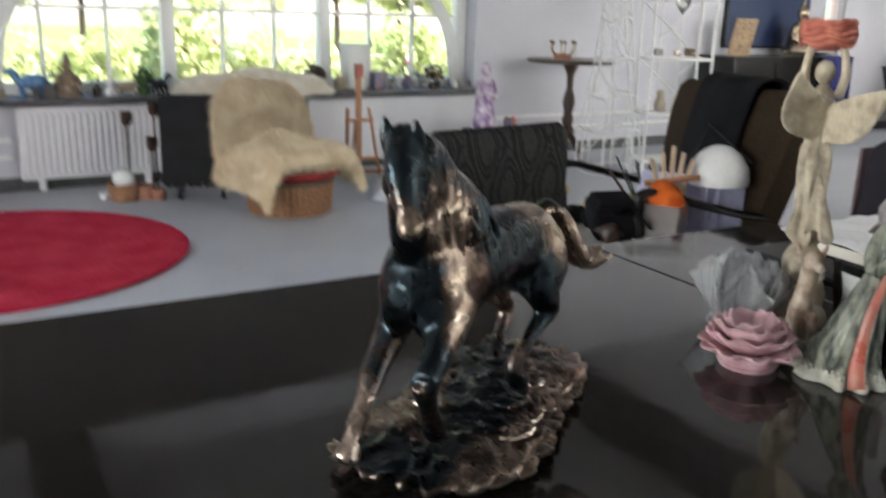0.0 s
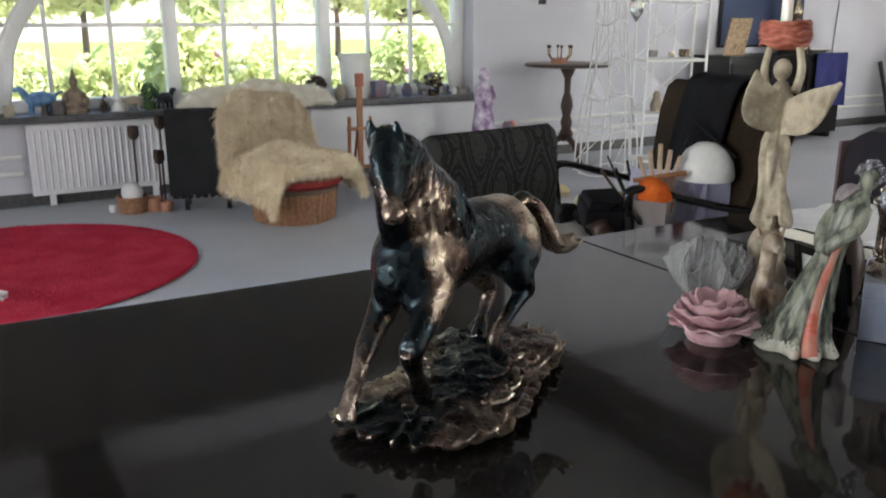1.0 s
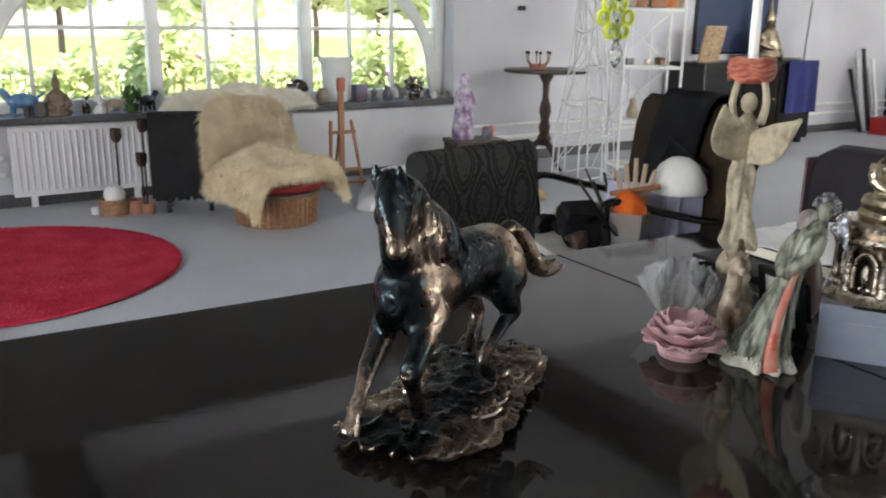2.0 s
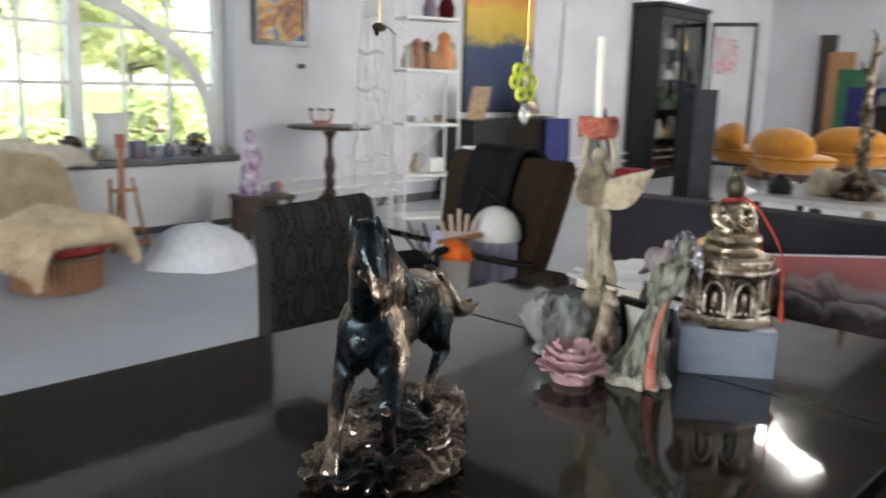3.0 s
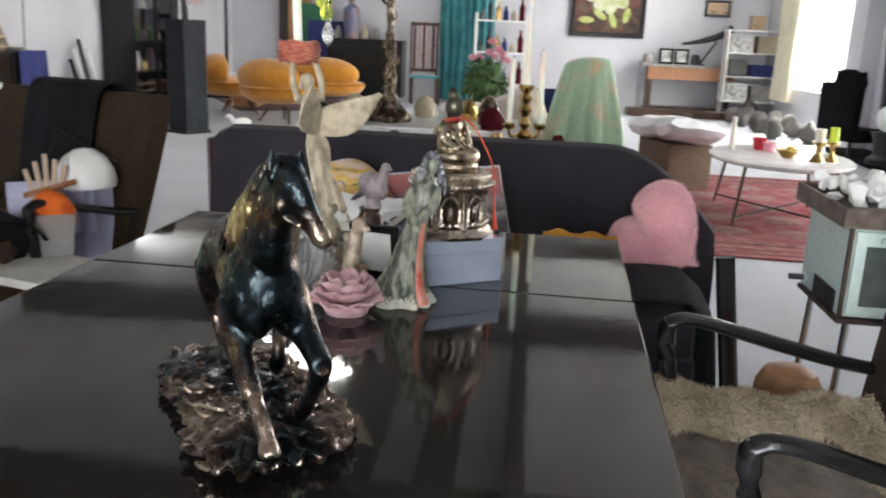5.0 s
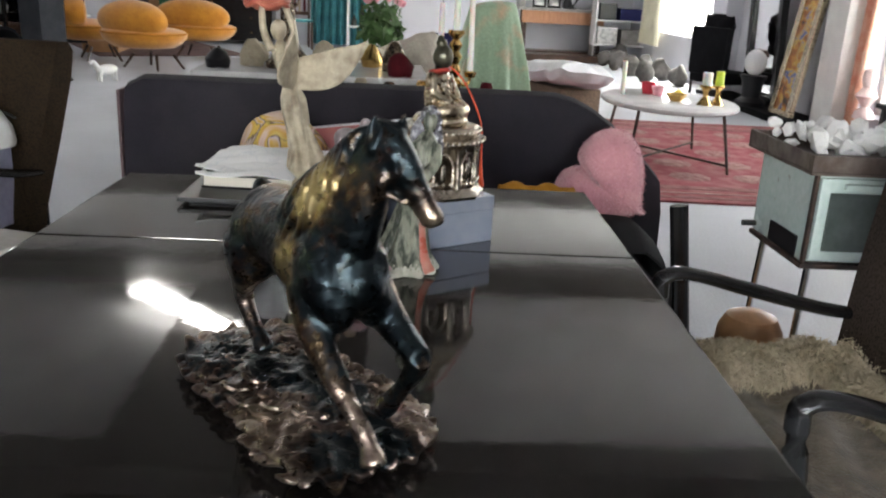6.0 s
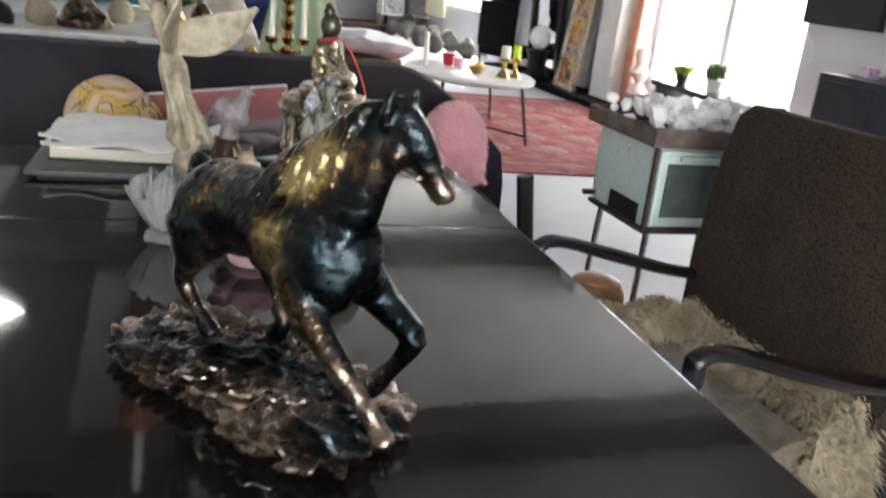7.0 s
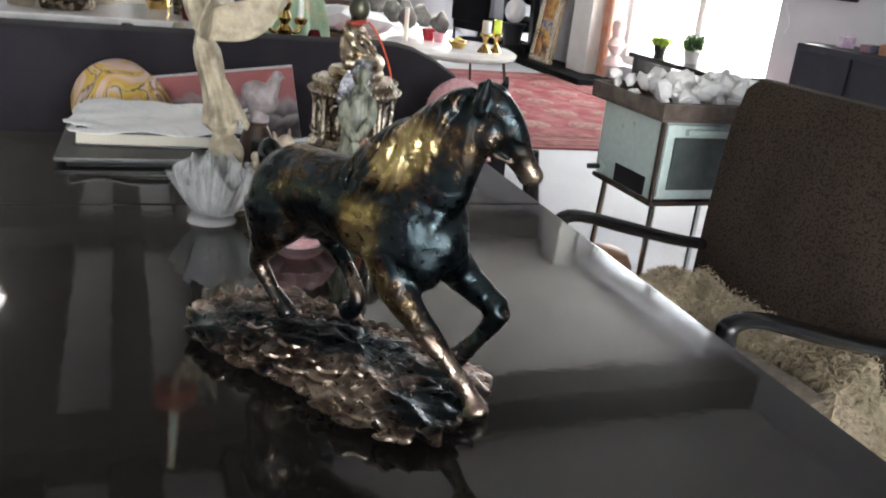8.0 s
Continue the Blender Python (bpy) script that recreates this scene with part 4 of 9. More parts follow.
for k in range(5):
    tree(ROOM @ pose(2 + 5 * k, -26 - 2 * (k % 2), -0.42), 7, 3.0, 33 + k)

# ---------------------------------------------------------------- the dining table and the chairs round it
table = thing("dining_table", pose(4.455, 1.122, 0, 0, 0, 2.5), "black piano-lacquered extending dining table with a seam", "table")
part("tabletop", bx(-1.36, 0, 0.715, -0.002, 1.085, 0.75, 0.004, seg=3), LACQUER, table)
part("extension_leaf", bx(0.002, 0, 0.715, 0.518, 1.085, 0.75, 0.004, seg=3), LACQUER, table)
for ya, yb in ((0.06, 0.085), (1.0, 1.025)):
    part("apron", bx(-1.255, ya, 0.62, 0.42, yb, 0.714, 0.003), LACQUER, table)
for xa, xb in ((-1.275, -1.255), (0.42, 0.44)):
    part("apron", bx(xa, 0.06, 0.62, xb, 1.025, 0.714, 0.003), LACQUER, table)
for xl in (-1.3, 0.38):
    for yl in (0.04, 0.97):
        part("leg", bx(xl, yl, 0, xl + 0.075, yl + 0.075, 0.714, 0.006), LACQUER, table)


def damask_chair(m):
    """A fully upholstered side chair with a rolled top to its back; it faces -y."""
    ch = thing("dining_chair", m, "charcoal damask upholstered dining chair at the table", "chair")
    w = 0.232
    prof = [(-0.015, 0.36), (-0.02, 0.60), (-0.024, 0.80), (-0.022, 0.87), (-0.008, 0.902), (0.016, 0.914), (0.04, 0.905), (0.052, 0.88), (0.048, 0.845), (0.036, 0.78), (0.032, 0.60), (0.034, 0.36)]
    bm = bmesh.new()
    xs = [-w, -w + 0.012, -w + 0.04, 0, w - 0.04, w - 0.012, w]
    rings = []
    for x in xs:
        k = 0.86 if abs(x) == w else 1.0
        cy = 0.02
        rings.append([bm.verts.new((x, cy + (y - cy) * k, z - (0.006 if k < 1 else 0))) for y, z in prof])
    for a, b in zip(rings, rings[1:]):
        ring_faces(bm, a, b)
    bm.faces.new(rings[0])
    bm.faces.new(rings[-1])
    part("backrest", bm, DAMASK, ch)
    part("seat", bx(-w, -0.44, 0.36, w, 0.03, 0.48, 0.03, seg=3), DAMASK, ch)
    for x in (-w + 0.03, w - 0.03):
        for y in (-0.4, 0.03):
            part("leg", tube([(x, y, 0.37, 0.022), (x, y + (0.03 if y > 0 else -0.005), 0, 0.015)], 8), BLACKWOOD, ch)
    return ch


damask_chair(pose(4.54, 2.778, 0, 0, 0, 13.0))


def arm_chair(m, label, back_mat, cover=None):
    """An upholstered armchair with black bentwood arms; it faces +y, its arms' fronts at y 0.44."""
    ch = thing("armchair", m, label, "armchair", "armchairs")
    # back: a leaning shield, wider at the top
    rows = [(0.34, 0.04, 0.27), (0.5, 0.02, 0.285), (0.7, -0.02, 0.32), (0.88, -0.06, 0.345), (0.965, -0.08, 0.35), (0.99, -0.085, 0.34)]
    bm = bmesh.new()
    rings = []
    for z, y, hw in rows:
        t = 0.045 if z < 0.95 else (0.035 if z < 0.98 else 0.015)
        ring = [(-hw, y - t * 0.6), (-hw + 0.02, y + t), (-hw * 0.5, y + t + 0.008), (0, y + t + 0.012), (hw * 0.5, y + t + 0.008), (hw - 0.02, y + t), (hw, y - t * 0.6),
                (hw - 0.02, y - t), (0, y - t), (-hw + 0.02, y - t)]
        rings.append([bm.verts.new((x, yy, z)) for x, yy in ring])
    for a, b in zip(rings, rings[1:]):
        ring_faces(bm, a, b)
    bm.faces.new(rings[0])
    bm.faces.new(rings[-1])
    part("backrest", bm, back_mat, ch)
    part("seat", bx(-0.245, 0.03, 0.33, 0.245, 0.47, 0.455, 0.035, seg=3), back_mat, ch)
    for s in (-1, 1):
        x = s * 0.262
        arm = tube([(x * 1.05, -0.03, 0.605, 0.016, 0.012), (x * 1.06, 0.1, 0.622, 0.025, 0.013), (x * 1.05, 0.26, 0.662, 0.026, 0.014), (x * 1.01, 0.395, 0.698, 0.02, 0.013),
                    (x * 0.99, 0.448, 0.694, 0.018, 0.015), (x * 0.99, 0.455, 0.655, 0.018, 0.018), (x * 0.98, 0.432, 0.45, 0.017, 0.017), (x * 0.97, 0.425, 0.0, 0.014, 0.014)], 10, steps=4, up=(0, 0.3, 1))
        part("armrest", arm, BLACKWOOD, ch)
        part("back_leg", tube([(x, -0.01, 0.62, 0.017), (x, -0.02, 0.35, 0.019), (x, -0.1, 0.0, 0.014)], 8, steps=3), BLACKWOOD, ch)
        part("side_rail", bx(x - 0.012, -0.02, 0.3, x + 0.012, 0.43, 0.345, 0.005), BLACKWOOD, ch)
    part("front_rail", bx(-0.255, 0.415, 0.29, 0.255, 0.44, 0.34, 0.005), BLACKWOOD, ch)
    return ch


SPECK, OLIV = pose(4.335, 0.561, 0, 0, 0, 8.3), pose(5.51, 2.99, 0, 0, 0, 82)
arm_chair(SPECK, "brown speckled velvet armchair with black bentwood arms", VELVET)
arm_chair(OLIV, "olive-brown velvet armchair with black bentwood arms", OLIVE)

# black cloth thrown over the back of the olive armchair
drape = spline([(0.09, 0.47), (0.072, 0.6), (0.048, 0.72), (0.02, 0.85), (-0.012, 0.96), (-0.035, 1.005), (-0.085, 1.018), (-0.125, 1.0), (-0.15, 0.95), (-0.152, 0.84), (-0.135, 0.7)], 4)


def draped(u, v):
    i = v * (len(drape) - 1)
    a, c = drape[int(i)], drape[min(int(i) + 1, len(drape) - 1)]
    y, z = a + (c - a) * (i - int(i))
    return Vector((-0.15 + 0.3 * u + 0.015 * math.sin(5 * v), y + 0.008 * math.sin(11 * u + 3 * v), z + 0.012 * math.sin(7 * u) * (v > 0.8)))


solid("throw", grid_sheet(16, 40, draped, 0.008), BLACKCLOTH, OLIV, "black cloth thrown over an armchair's back", "throw")

# sheepskin on the speckled armchair's seat
def sheepskin(name, fn, nx, ny, thick, material, m, label, count, length, rnd, down=0.2, width=0.004):
    bm = grid_sheet(nx, ny, fn, thick)
    bm.normal_update()
    base = bm.copy()
    tufts(bm, base, count, length, rnd, 1.5, width, down)
    base.free()
    return solid(name, bm, material, m, label, "sheepskin")


def seat_fleece(u, v):
    a = 2 * u - 1
    return Vector((0.285 * a + 0.02 * math.sin(9 * v), 0.13 + 0.385 * v + 0.015 * math.sin(7 * u), 0.487 + 0.01 * math.sin(8 * u + 3 * v) * math.cos(9 * v) + 0.006 * math.sin(23 * v + 4 * u) - 0.16 * max(0, abs(a) - 0.86) / 0.14 - 0.15 * (max(0, v - 0.86) / 0.14) ** 2))


sheepskin("sheepskin", seat_fleece, 40, 36, 0.02, FURG, SPECK, "grey-brown sheepskin lying on an armchair's seat", 7000, 0.004, 5, 0.95, width=0.0007)


def back_fleece(u, v):
    a = 2 * u - 1
    side = max(0, abs(a) - 0.72) / 0.28
    return Vector((0.33 * a, 0.04 + (0.08 + 0.09 * side + 0.025 * math.sin(9 * u)) * v + 0.02 * math.sin(11 * u + 2), 0.51 + 0.06 * (1 - v) + 0.014 * math.sin(9 * u) - 0.26 * side ** 1.4))


def side_fleece(u, v):
    """The woolly border of the hide along the seat's far side, curling up over the front corner."""
    return Vector((0.195 + 0.115 * v + 0.012 * math.sin(11 * u), 0.1 + 0.43 * u + 0.015 * math.sin(8 * v), 0.5 + (0.03 + 0.03 * u * u) * math.sin(math.pi * min(1, v * 1.25)) ** 0.7 - 0.09 * (max(0, v - 0.6) / 0.4) ** 1.5 + 0.008 * math.sin(17 * u)))


fb = grid_sheet(30, 12, back_fleece, 0.03)
join(fb, grid_sheet(26, 10, side_fleece, 0.02))
fb.normal_update()
fbase = fb.copy()
tufts(fb, fbase, 42000, 0.021, 6, 1.0, 0.0012, 0.5)
fbase.free()
solid("sheepskin", fb, FURC, SPECK, "cream long-haired sheepskin border round the armchair's seat", "sheepskin")

# ---------------------------------------------------------------- sofa at the table's end, facing the table
sofa = thing("sofa", pose(5.73, 1.74, 0, 0, 0, 3.5), "charcoal felt two-seat sofa at the table's end", "sofa")
bm = bmesh.new()
prof = []
N = 30
for i in range(N + 1):
    y = 0.775 - 1.645 * i / N
    end = max(0, (-y - 0.56) / 0.31)          # the south end rounds down
    endn = max(0, (y - 0.705) / 0.07)
    top = 0.895 - 0.20 * end**2.2 - 0.03 * endn**2
    fwd = -0.30 * end**2                        # and wraps forward
    sec = [(-0.10 + fwd, 0.30), (-0.085 + fwd, 0.6), (-0.06 + fwd, top - 0.05), (-0.04 + fwd, top - 0.012), (0.0 + fwd, top), (0.04 + fwd, top - 0.012), (0.065 + fwd, top - 0.05), (0.09 + fwd, 0.6), (0.10 + fwd, 0.18), (-0.05 + fwd, 0.18)]
    prof.append([bm.verts.new((x, y, z)) for x, z in sec])
for a, b in zip(prof, prof[1:]):
    ring_faces(bm, a, b)
bm.faces.new(prof[0])
bm.faces.new(prof[-1])
part("backrest", bm, SOFA, sofa)
part("seat", bx(-0.66, -0.80, 0.2, -0.06, 0.75, 0.40, 0.03, seg=3), SOFA, sofa)
for ya in (-0.79, -0.02):
    part("seat_cushion", bx(-0.67, ya, 0.395, -0.075, ya + 0.765, 0.50, 0.035, seg=3), SOFA, sofa)
part("side_trim", bx(-0.09, 0.777, 0.2, 0.08, 0.787, 0.85, 0.004), mat("mauve_piping", (0.16, 0.11, 0.12), 0.9), sofa)
for y, x0, x1 in ((-0.84, 0.0, 0.06), (0.74, 0.0, 0.05)):
    part("back_leg", tube([(x0, y, 0.6, 0.03, 0.016), (x1, y, 0.0, 0.03, 0.016)], 8), BLACKWOOD, sofa)
part("front_leg", rod((-0.6, 0.69, 0.21), (-0.62, 0.69, 0), 0.022), BLACKWOOD, sofa)
part("end_post", tube([(-0.585, -0.854, 0.675, 0.026, 0.014), (-0.585, -0.95, 0.0, 0.026, 0.014)], 8), BLACKWOOD, sofa, "black lacquered slanting end post")
# dark cloth over the sofa's south end
def end_throw(u, v):
    over = min(1, v * 1.9)                                   # across the seat's end, then down its side
    down = max(0, v - 0.5) / 0.5
    fold = 0.016 * math.sin(15 * u + 1.2 * math.sin(4 * u)) * down ** 0.7
    return Vector((-0.66 + 0.44 * u + 0.015 * math.sin(5 * v), -0.5 - 0.33 * over - 0.03 * down + fold, 0.52 + 0.075 * math.sin(math.pi * min(1, u * 0.9 + 0.15)) * math.cos(1.3 * (over - 0.55)) - 0.05 * max(0, over - 0.8) / 0.2 - 0.3 * down - 0.04 * down * math.sin(3.2 * u)))


solid("throw", grid_sheet(40, 36, end_throw, 0.008), DARKCLOTH, pose(5.73, 1.74, 0, 0, 0, 3.5), "dark grey cloth hanging over the sofa's end", "throw")

# heart cushion
bm = bmesh.new()
n = 48
hp = []
for i in range(n):
    a = 2 * math.pi * i / n
    hx = 16 * math.sin(a) ** 3 / 17
    hp.append((hx, (13 * math.cos(a) - 5 * math.cos(2 * a) - 2 * math.cos(3 * a) - math.cos(4 * a)) / 17 + (0.12 * math.exp(-((hx / 0.34) ** 2)) if math.cos(a) > 0 else 0.12 * math.exp(-((hx / 0.3) ** 2)))))
rings = []
for k in range(9):
    s = math.cos(math.pi * (k / 8 - 0.5)) ** 0.5 if 0 < k < 8 else 0.02
    z = math.sin(math.pi * (k / 8 - 0.5))
    rings.append([bm.verts.new((x * s * 0.172, z * 0.095, (y + 0.1) * s * 0.172)) for x, y in hp])
for a, b in zip(rings, rings[1:]):
    ring_faces(bm, a, b)
bm.faces.new(rings[0])
bm.faces.new(rings[-1])
bmesh.ops.remove_doubles(bm, verts=bm.verts, dist=1e-4)
base = bm.copy()
base.normal_update()
tufts(bm, base, 5000, 0.007, 3, 0.8, 0.0012)
base.free()
solid("heart_cushion", bm, PINK, pose(5.46, 0.995, 0.655) @ pose(0, 0, 0, 0, 0, 84) @ pose(0, 0, 0, -14, 58, 0), "pink plush heart-shaped cushion on the sofa", "cushion")


def pillow(sx, sy, t, bm=None, seg=14, pinch=0.06):
    """A stuffed pillow with pinched corners, lying in x and z."""
    def fn(side):
        def g(u, v):
            a, b = 2 * u - 1, 2 * v - 1
            k = (1 - a**4) * (1 - b**4)
            return Vector((a * sx * (1 - pinch * b * b), side * t * k**0.45, b * sy * (1 - pinch * a * a)))
        return g
    bm = bm or bmesh.new()
    for s in (-1, 1):
        g = fn(s)
        rows = [[bm.verts.new(g(i / seg, j / seg)) for i in range(seg + 1)] for j in range(seg + 1)]
        for j in range(seg):
            for i in range(seg):
                bm.faces.new((rows[j][i], rows[j][i + 1], rows[j + 1][i + 1], rows[j + 1][i]))
    bmesh.ops.remove_doubles(bm, verts=bm.verts, dist=1e-5)
    return bm


solid("cushion", pillow(0.13, 0.16, 0.08, pinch=0.3), P_CUSHION, pose(5.47, 1.965, 0.685) @ pose(0, 0, 0, 0, 0, 90) @ pose(0, 0, 0, -18, 30, 0), "plump cushion with yellow and brown butterfly print", "cushion")
solid("throw", grid_sheet(24, 10, lambda u, v: Vector((-0.08 + 0.16 * v, -0.1 + 0.2 * u, 0.5 + 0.17 * math.sin(math.pi * v) ** 0.5 + 0.008 * math.sin(14 * u) * math.sin(7 * v))), 0.01), DARKCLOTH, pose(5.2, 1.24, 0.005), "dark cloth bunched on the sofa's front", "throw")
solid("scarf", grid_sheet(24, 8, lambda u, v: Vector((-0.075 + 0.12 * v, -0.1 + 0.2 * u, 0.628 + 0.073 * math.sin(math.pi * (0.12 + 0.76 * v)) ** 0.5 + 0.008 * math.sin(14 * u) * math.sin(7 * v))), 0.006), mat("amber_throw", (0.55, 0.25, 0.03), 0.9, scale=20, bump=0.3), pose(5.2, 1.24, 0.005), "amber yellow scarf lying over a dark cloth", "scarf")

# mountain canvas leaning on the sofa's back
cv = thing("canvas", pose(5.585, 1.675, 0.515, 0, 0, 86) @ pose(0, 0, 0, -14, 0, 0) @ pose(0, 0, 0, 0, 9, 0), "unframed canvas with a pink sky and grey mountains, leaning", "painting")
part("canvas_face", bx(-0.225, 0.011, 0, 0.225, 0.014, 0.30), P_CANVAS, cv, smooth=False)
part("stretcher", bx(-0.225, -0.008, 0, 0.225, 0.0108, 0.30, 0.002), PAPER, cv)

# ---------------------------------------------------------------- the horse statuette
def fuse(bm, voxel, factor=0.5, rounds=2):
    """Fuses overlapping forms into one softened skin and gives it back as a bmesh."""
    me = bpy.data.meshes.new("fuse")
    bmesh.ops.recalc_face_normals(bm, faces=bm.faces)
    bm.to_mesh(me)
    bm.free()
    tmp = new("fuse", me)
    rem = tmp.modifiers.new("fuse", "REMESH")
    rem.mode, rem.voxel_size = "VOXEL", voxel
    smo = tmp.modifiers.new("soften", "SMOOTH")
    smo.factor, smo.iterations = factor, rounds
    bpy.context.view_layer.update()
    dg = bpy.context.evaluated_depsgraph_get()
    res = bpy.data.meshes.new_from_object(tmp.evaluated_get(dg))
    out = bmesh.new()
    out.from_mesh(res)
    bpy.data.objects.remove(tmp)
    bpy.data.meshes.remove(res)
    bpy.data.meshes.remove(me)
    return out


def horse_statuette(m):
    """A cantering horse on a ragged rock base, one cast mesh. x ahead, y to its left."""
    bm = bmesh.new()
    T = lambda pts, seg=14, steps=5, up=(0, 1, 0): tube(pts, seg, bm, steps, up=up)
    # trunk: (x, y, z, height radius, width radius) with the tube's side lying upright
    T([(-0.159, 0.0, 0.184, 0.016, 0.015), (-0.144, 0.0, 0.184, 0.039, 0.036), (-0.108, 0.0, 0.185, 0.053, 0.049), (-0.072, 0.0, 0.196, 0.044, 0.045), (-0.035, 0.0, 0.199, 0.043, 0.044),
       (0.02, 0.0, 0.195, 0.05, 0.045), (0.065, 0.002, 0.199, 0.055, 0.041), (0.101, 0.004, 0.196, 0.047, 0.037), (0.12, 0.005, 0.19, 0.033, 0.03), (0.137, 0.006, 0.188, 0.014, 0.014)], 20, 5)
    # neck and head, turned to the left
    T([(0.045, 0.0, 0.207, 0.066, 0.036), (0.086, 0.003, 0.25, 0.055, 0.03), (0.112, 0.006, 0.285, 0.041, 0.0225), (0.13, 0.01, 0.311, 0.03, 0.0185), (0.141, 0.013, 0.325, 0.018, 0.015)], 18, 6)
    T([(0.132, 0.008, 0.331, 0.016, 0.015), (0.145, 0.016, 0.325, 0.023, 0.0175), (0.156, 0.024, 0.308, 0.025, 0.0162), (0.166, 0.033, 0.29, 0.018, 0.0122), (0.174, 0.04, 0.276, 0.0132, 0.0102), (0.179, 0.045, 0.266, 0.0132, 0.0112), (0.181, 0.047, 0.26, 0.008, 0.008)], 14, 5)
    for s in (-1, 1):                                        # cheeks
        ball((0.143 + 0.009 * s, 0.018 - 0.011 * s, 0.299), (0.013, 0.009, 0.016), bm, 10, 8)
    # shoulders and haunches, sunk into the trunk
    for s in (-1, 1):
        ball((0.08, 0.023 * s, 0.188), (0.042, 0.022, 0.05), bm, 16, 12)
        ball((0.11, 0.005 + 0.017 * s, 0.172), (0.021, 0.018, 0.03), bm, 14, 10)
        ball((-0.11, 0.024 * s, 0.172), (0.043, 0.03, 0.05), bm, 16, 12)
    # right fore, reaching to the ground
    T([(0.07, -0.028, 0.18, 0.032, 0.022), (0.094, -0.031, 0.143, 0.021, 0.017), (0.124, -0.027, 0.117, 0.0145, 0.0135), (0.136, -0.025, 0.107, 0.0135, 0.0135), (0.159, -0.019, 0.086, 0.0095, 0.0095), (0.175, -0.015, 0.071, 0.0105, 0.0105),
       (0.184, -0.013, 0.062, 0.0092, 0.0095), (0.191, -0.012, 0.052, 0.013, 0.0122), (0.195, -0.012, 0.045, 0.0145, 0.0135)], 12, 5)
    # left fore, knee raised and cannon folded back
    T([(0.08, 0.03, 0.18, 0.032, 0.022), (0.11, 0.038, 0.153, 0.022, 0.017), (0.144, 0.046, 0.133, 0.015, 0.014), (0.16, 0.049, 0.124, 0.0142, 0.014)], 12, 5)
    T([(0.161, 0.049, 0.127, 0.0132, 0.013), (0.153, 0.047, 0.109, 0.0112, 0.0112), (0.141, 0.043, 0.089, 0.0092, 0.0092), (0.131, 0.04, 0.075, 0.0105, 0.0105), (0.123, 0.036, 0.063, 0.0125, 0.0115), (0.112, 0.033, 0.054, 0.014, 0.0118)], 12, 5)
    # right hind, planted under the croup
    T([(-0.112, -0.03, 0.172, 0.044, 0.03), (-0.112, -0.035, 0.143, 0.031, 0.022), (-0.122, -0.034, 0.121, 0.019, 0.015), (-0.137, -0.031, 0.102, 0.0135, 0.012), (-0.134, -0.029, 0.088, 0.0112, 0.0108), (-0.118, -0.026, 0.07, 0.0092, 0.0092), (-0.108, -0.024, 0.06, 0.0098, 0.0098), (-0.099, -0.021, 0.05, 0.0125, 0.0118), (-0.091, -0.019, 0.04, 0.0142, 0.0125)], 12, 5)
    # left hind, lifted ahead with the hoof trailing
    T([(-0.106, 0.03, 0.172, 0.044, 0.03), (-0.094, 0.037, 0.147, 0.031, 0.021), (-0.098, 0.042, 0.13, 0.019, 0.015), (-0.104, 0.044, 0.121, 0.0142, 0.0125), (-0.088, 0.043, 0.114, 0.0115, 0.011), (-0.062, 0.041, 0.097, 0.0092, 0.0092), (-0.04, 0.037, 0.077, 0.0098, 0.0098), (-0.037, 0.036, 0.066, 0.0098, 0.0098), (-0.045, 0.036, 0.053, 0.0122, 0.0115), (-0.057, 0.036, 0.044, 0.0138, 0.012)], 12, 5)
    bm = fuse(bm, 0.0028, 0.5, 11)
    T = lambda pts, seg=14, steps=5, up=(0, 1, 0): tube(pts, seg, bm, steps, up=up)
    rg = random.Random(4)
    for s in (-1, 1):                                        # nostrils, brows, jaw lines
        ball((0.177 + 0.006 * s, 0.045 - 0.007 * s, 0.272), (0.005, 0.004, 0.005), bm, 8, 6)
        ball((0.153 + 0.011 * s, 0.023 - 0.012 * s, 0.32), (0.006, 0.005, 0.005), bm, 8, 6)
        T([(0.134 + 0.013 * s, 0.016 - 0.014 * s, 0.312, 0.003), (0.144 + 0.012 * s, 0.022 - 0.014 * s, 0.29, 0.004), (0.163 + 0.008 * s, 0.035 - 0.009 * s, 0.279, 0.002)], 6, 3)
        T([(0.155 + 0.013 * s, 0.026 - 0.015 * s, 0.313, 0.0022), (0.163 + 0.009 * s, 0.033 - 0.011 * s, 0.295, 0.0028), (0.173 + 0.006 * s, 0.041 - 0.008 * s, 0.28, 0.0016)], 6, 3)
        # ears: tall pricked leaves
        ex, ey = 0.144 + 0.002 * s, 0.014 - 0.0115 * s
        T([(ex, ey, 0.322, 0.008, 0.0055), (ex + 0.003, ey - 0.002 * s, 0.335, 0.0085, 0.0055), (ex + 0.006, ey - 0.003 * s, 0.345, 0.006, 0.004), (ex + 0.008, ey - 0.003 * s, 0.355, 0.002, 0.0016)], 8, 3, up=(1, 0.4, 0))
    # mane: long locks from the crest, lying along the neck's right side, a few on the left
    crest = spline([(0.03, 0.0, 0.207, 0.06, 0.038), (0.086, 0.003, 0.25, 0.057, 0.031), (0.112, 0.006, 0.285, 0.043, 0.024), (0.13, 0.01, 0.311, 0.032, 0.0195), (0.139, 0.012, 0.323, 0.022, 0.016)], 10)

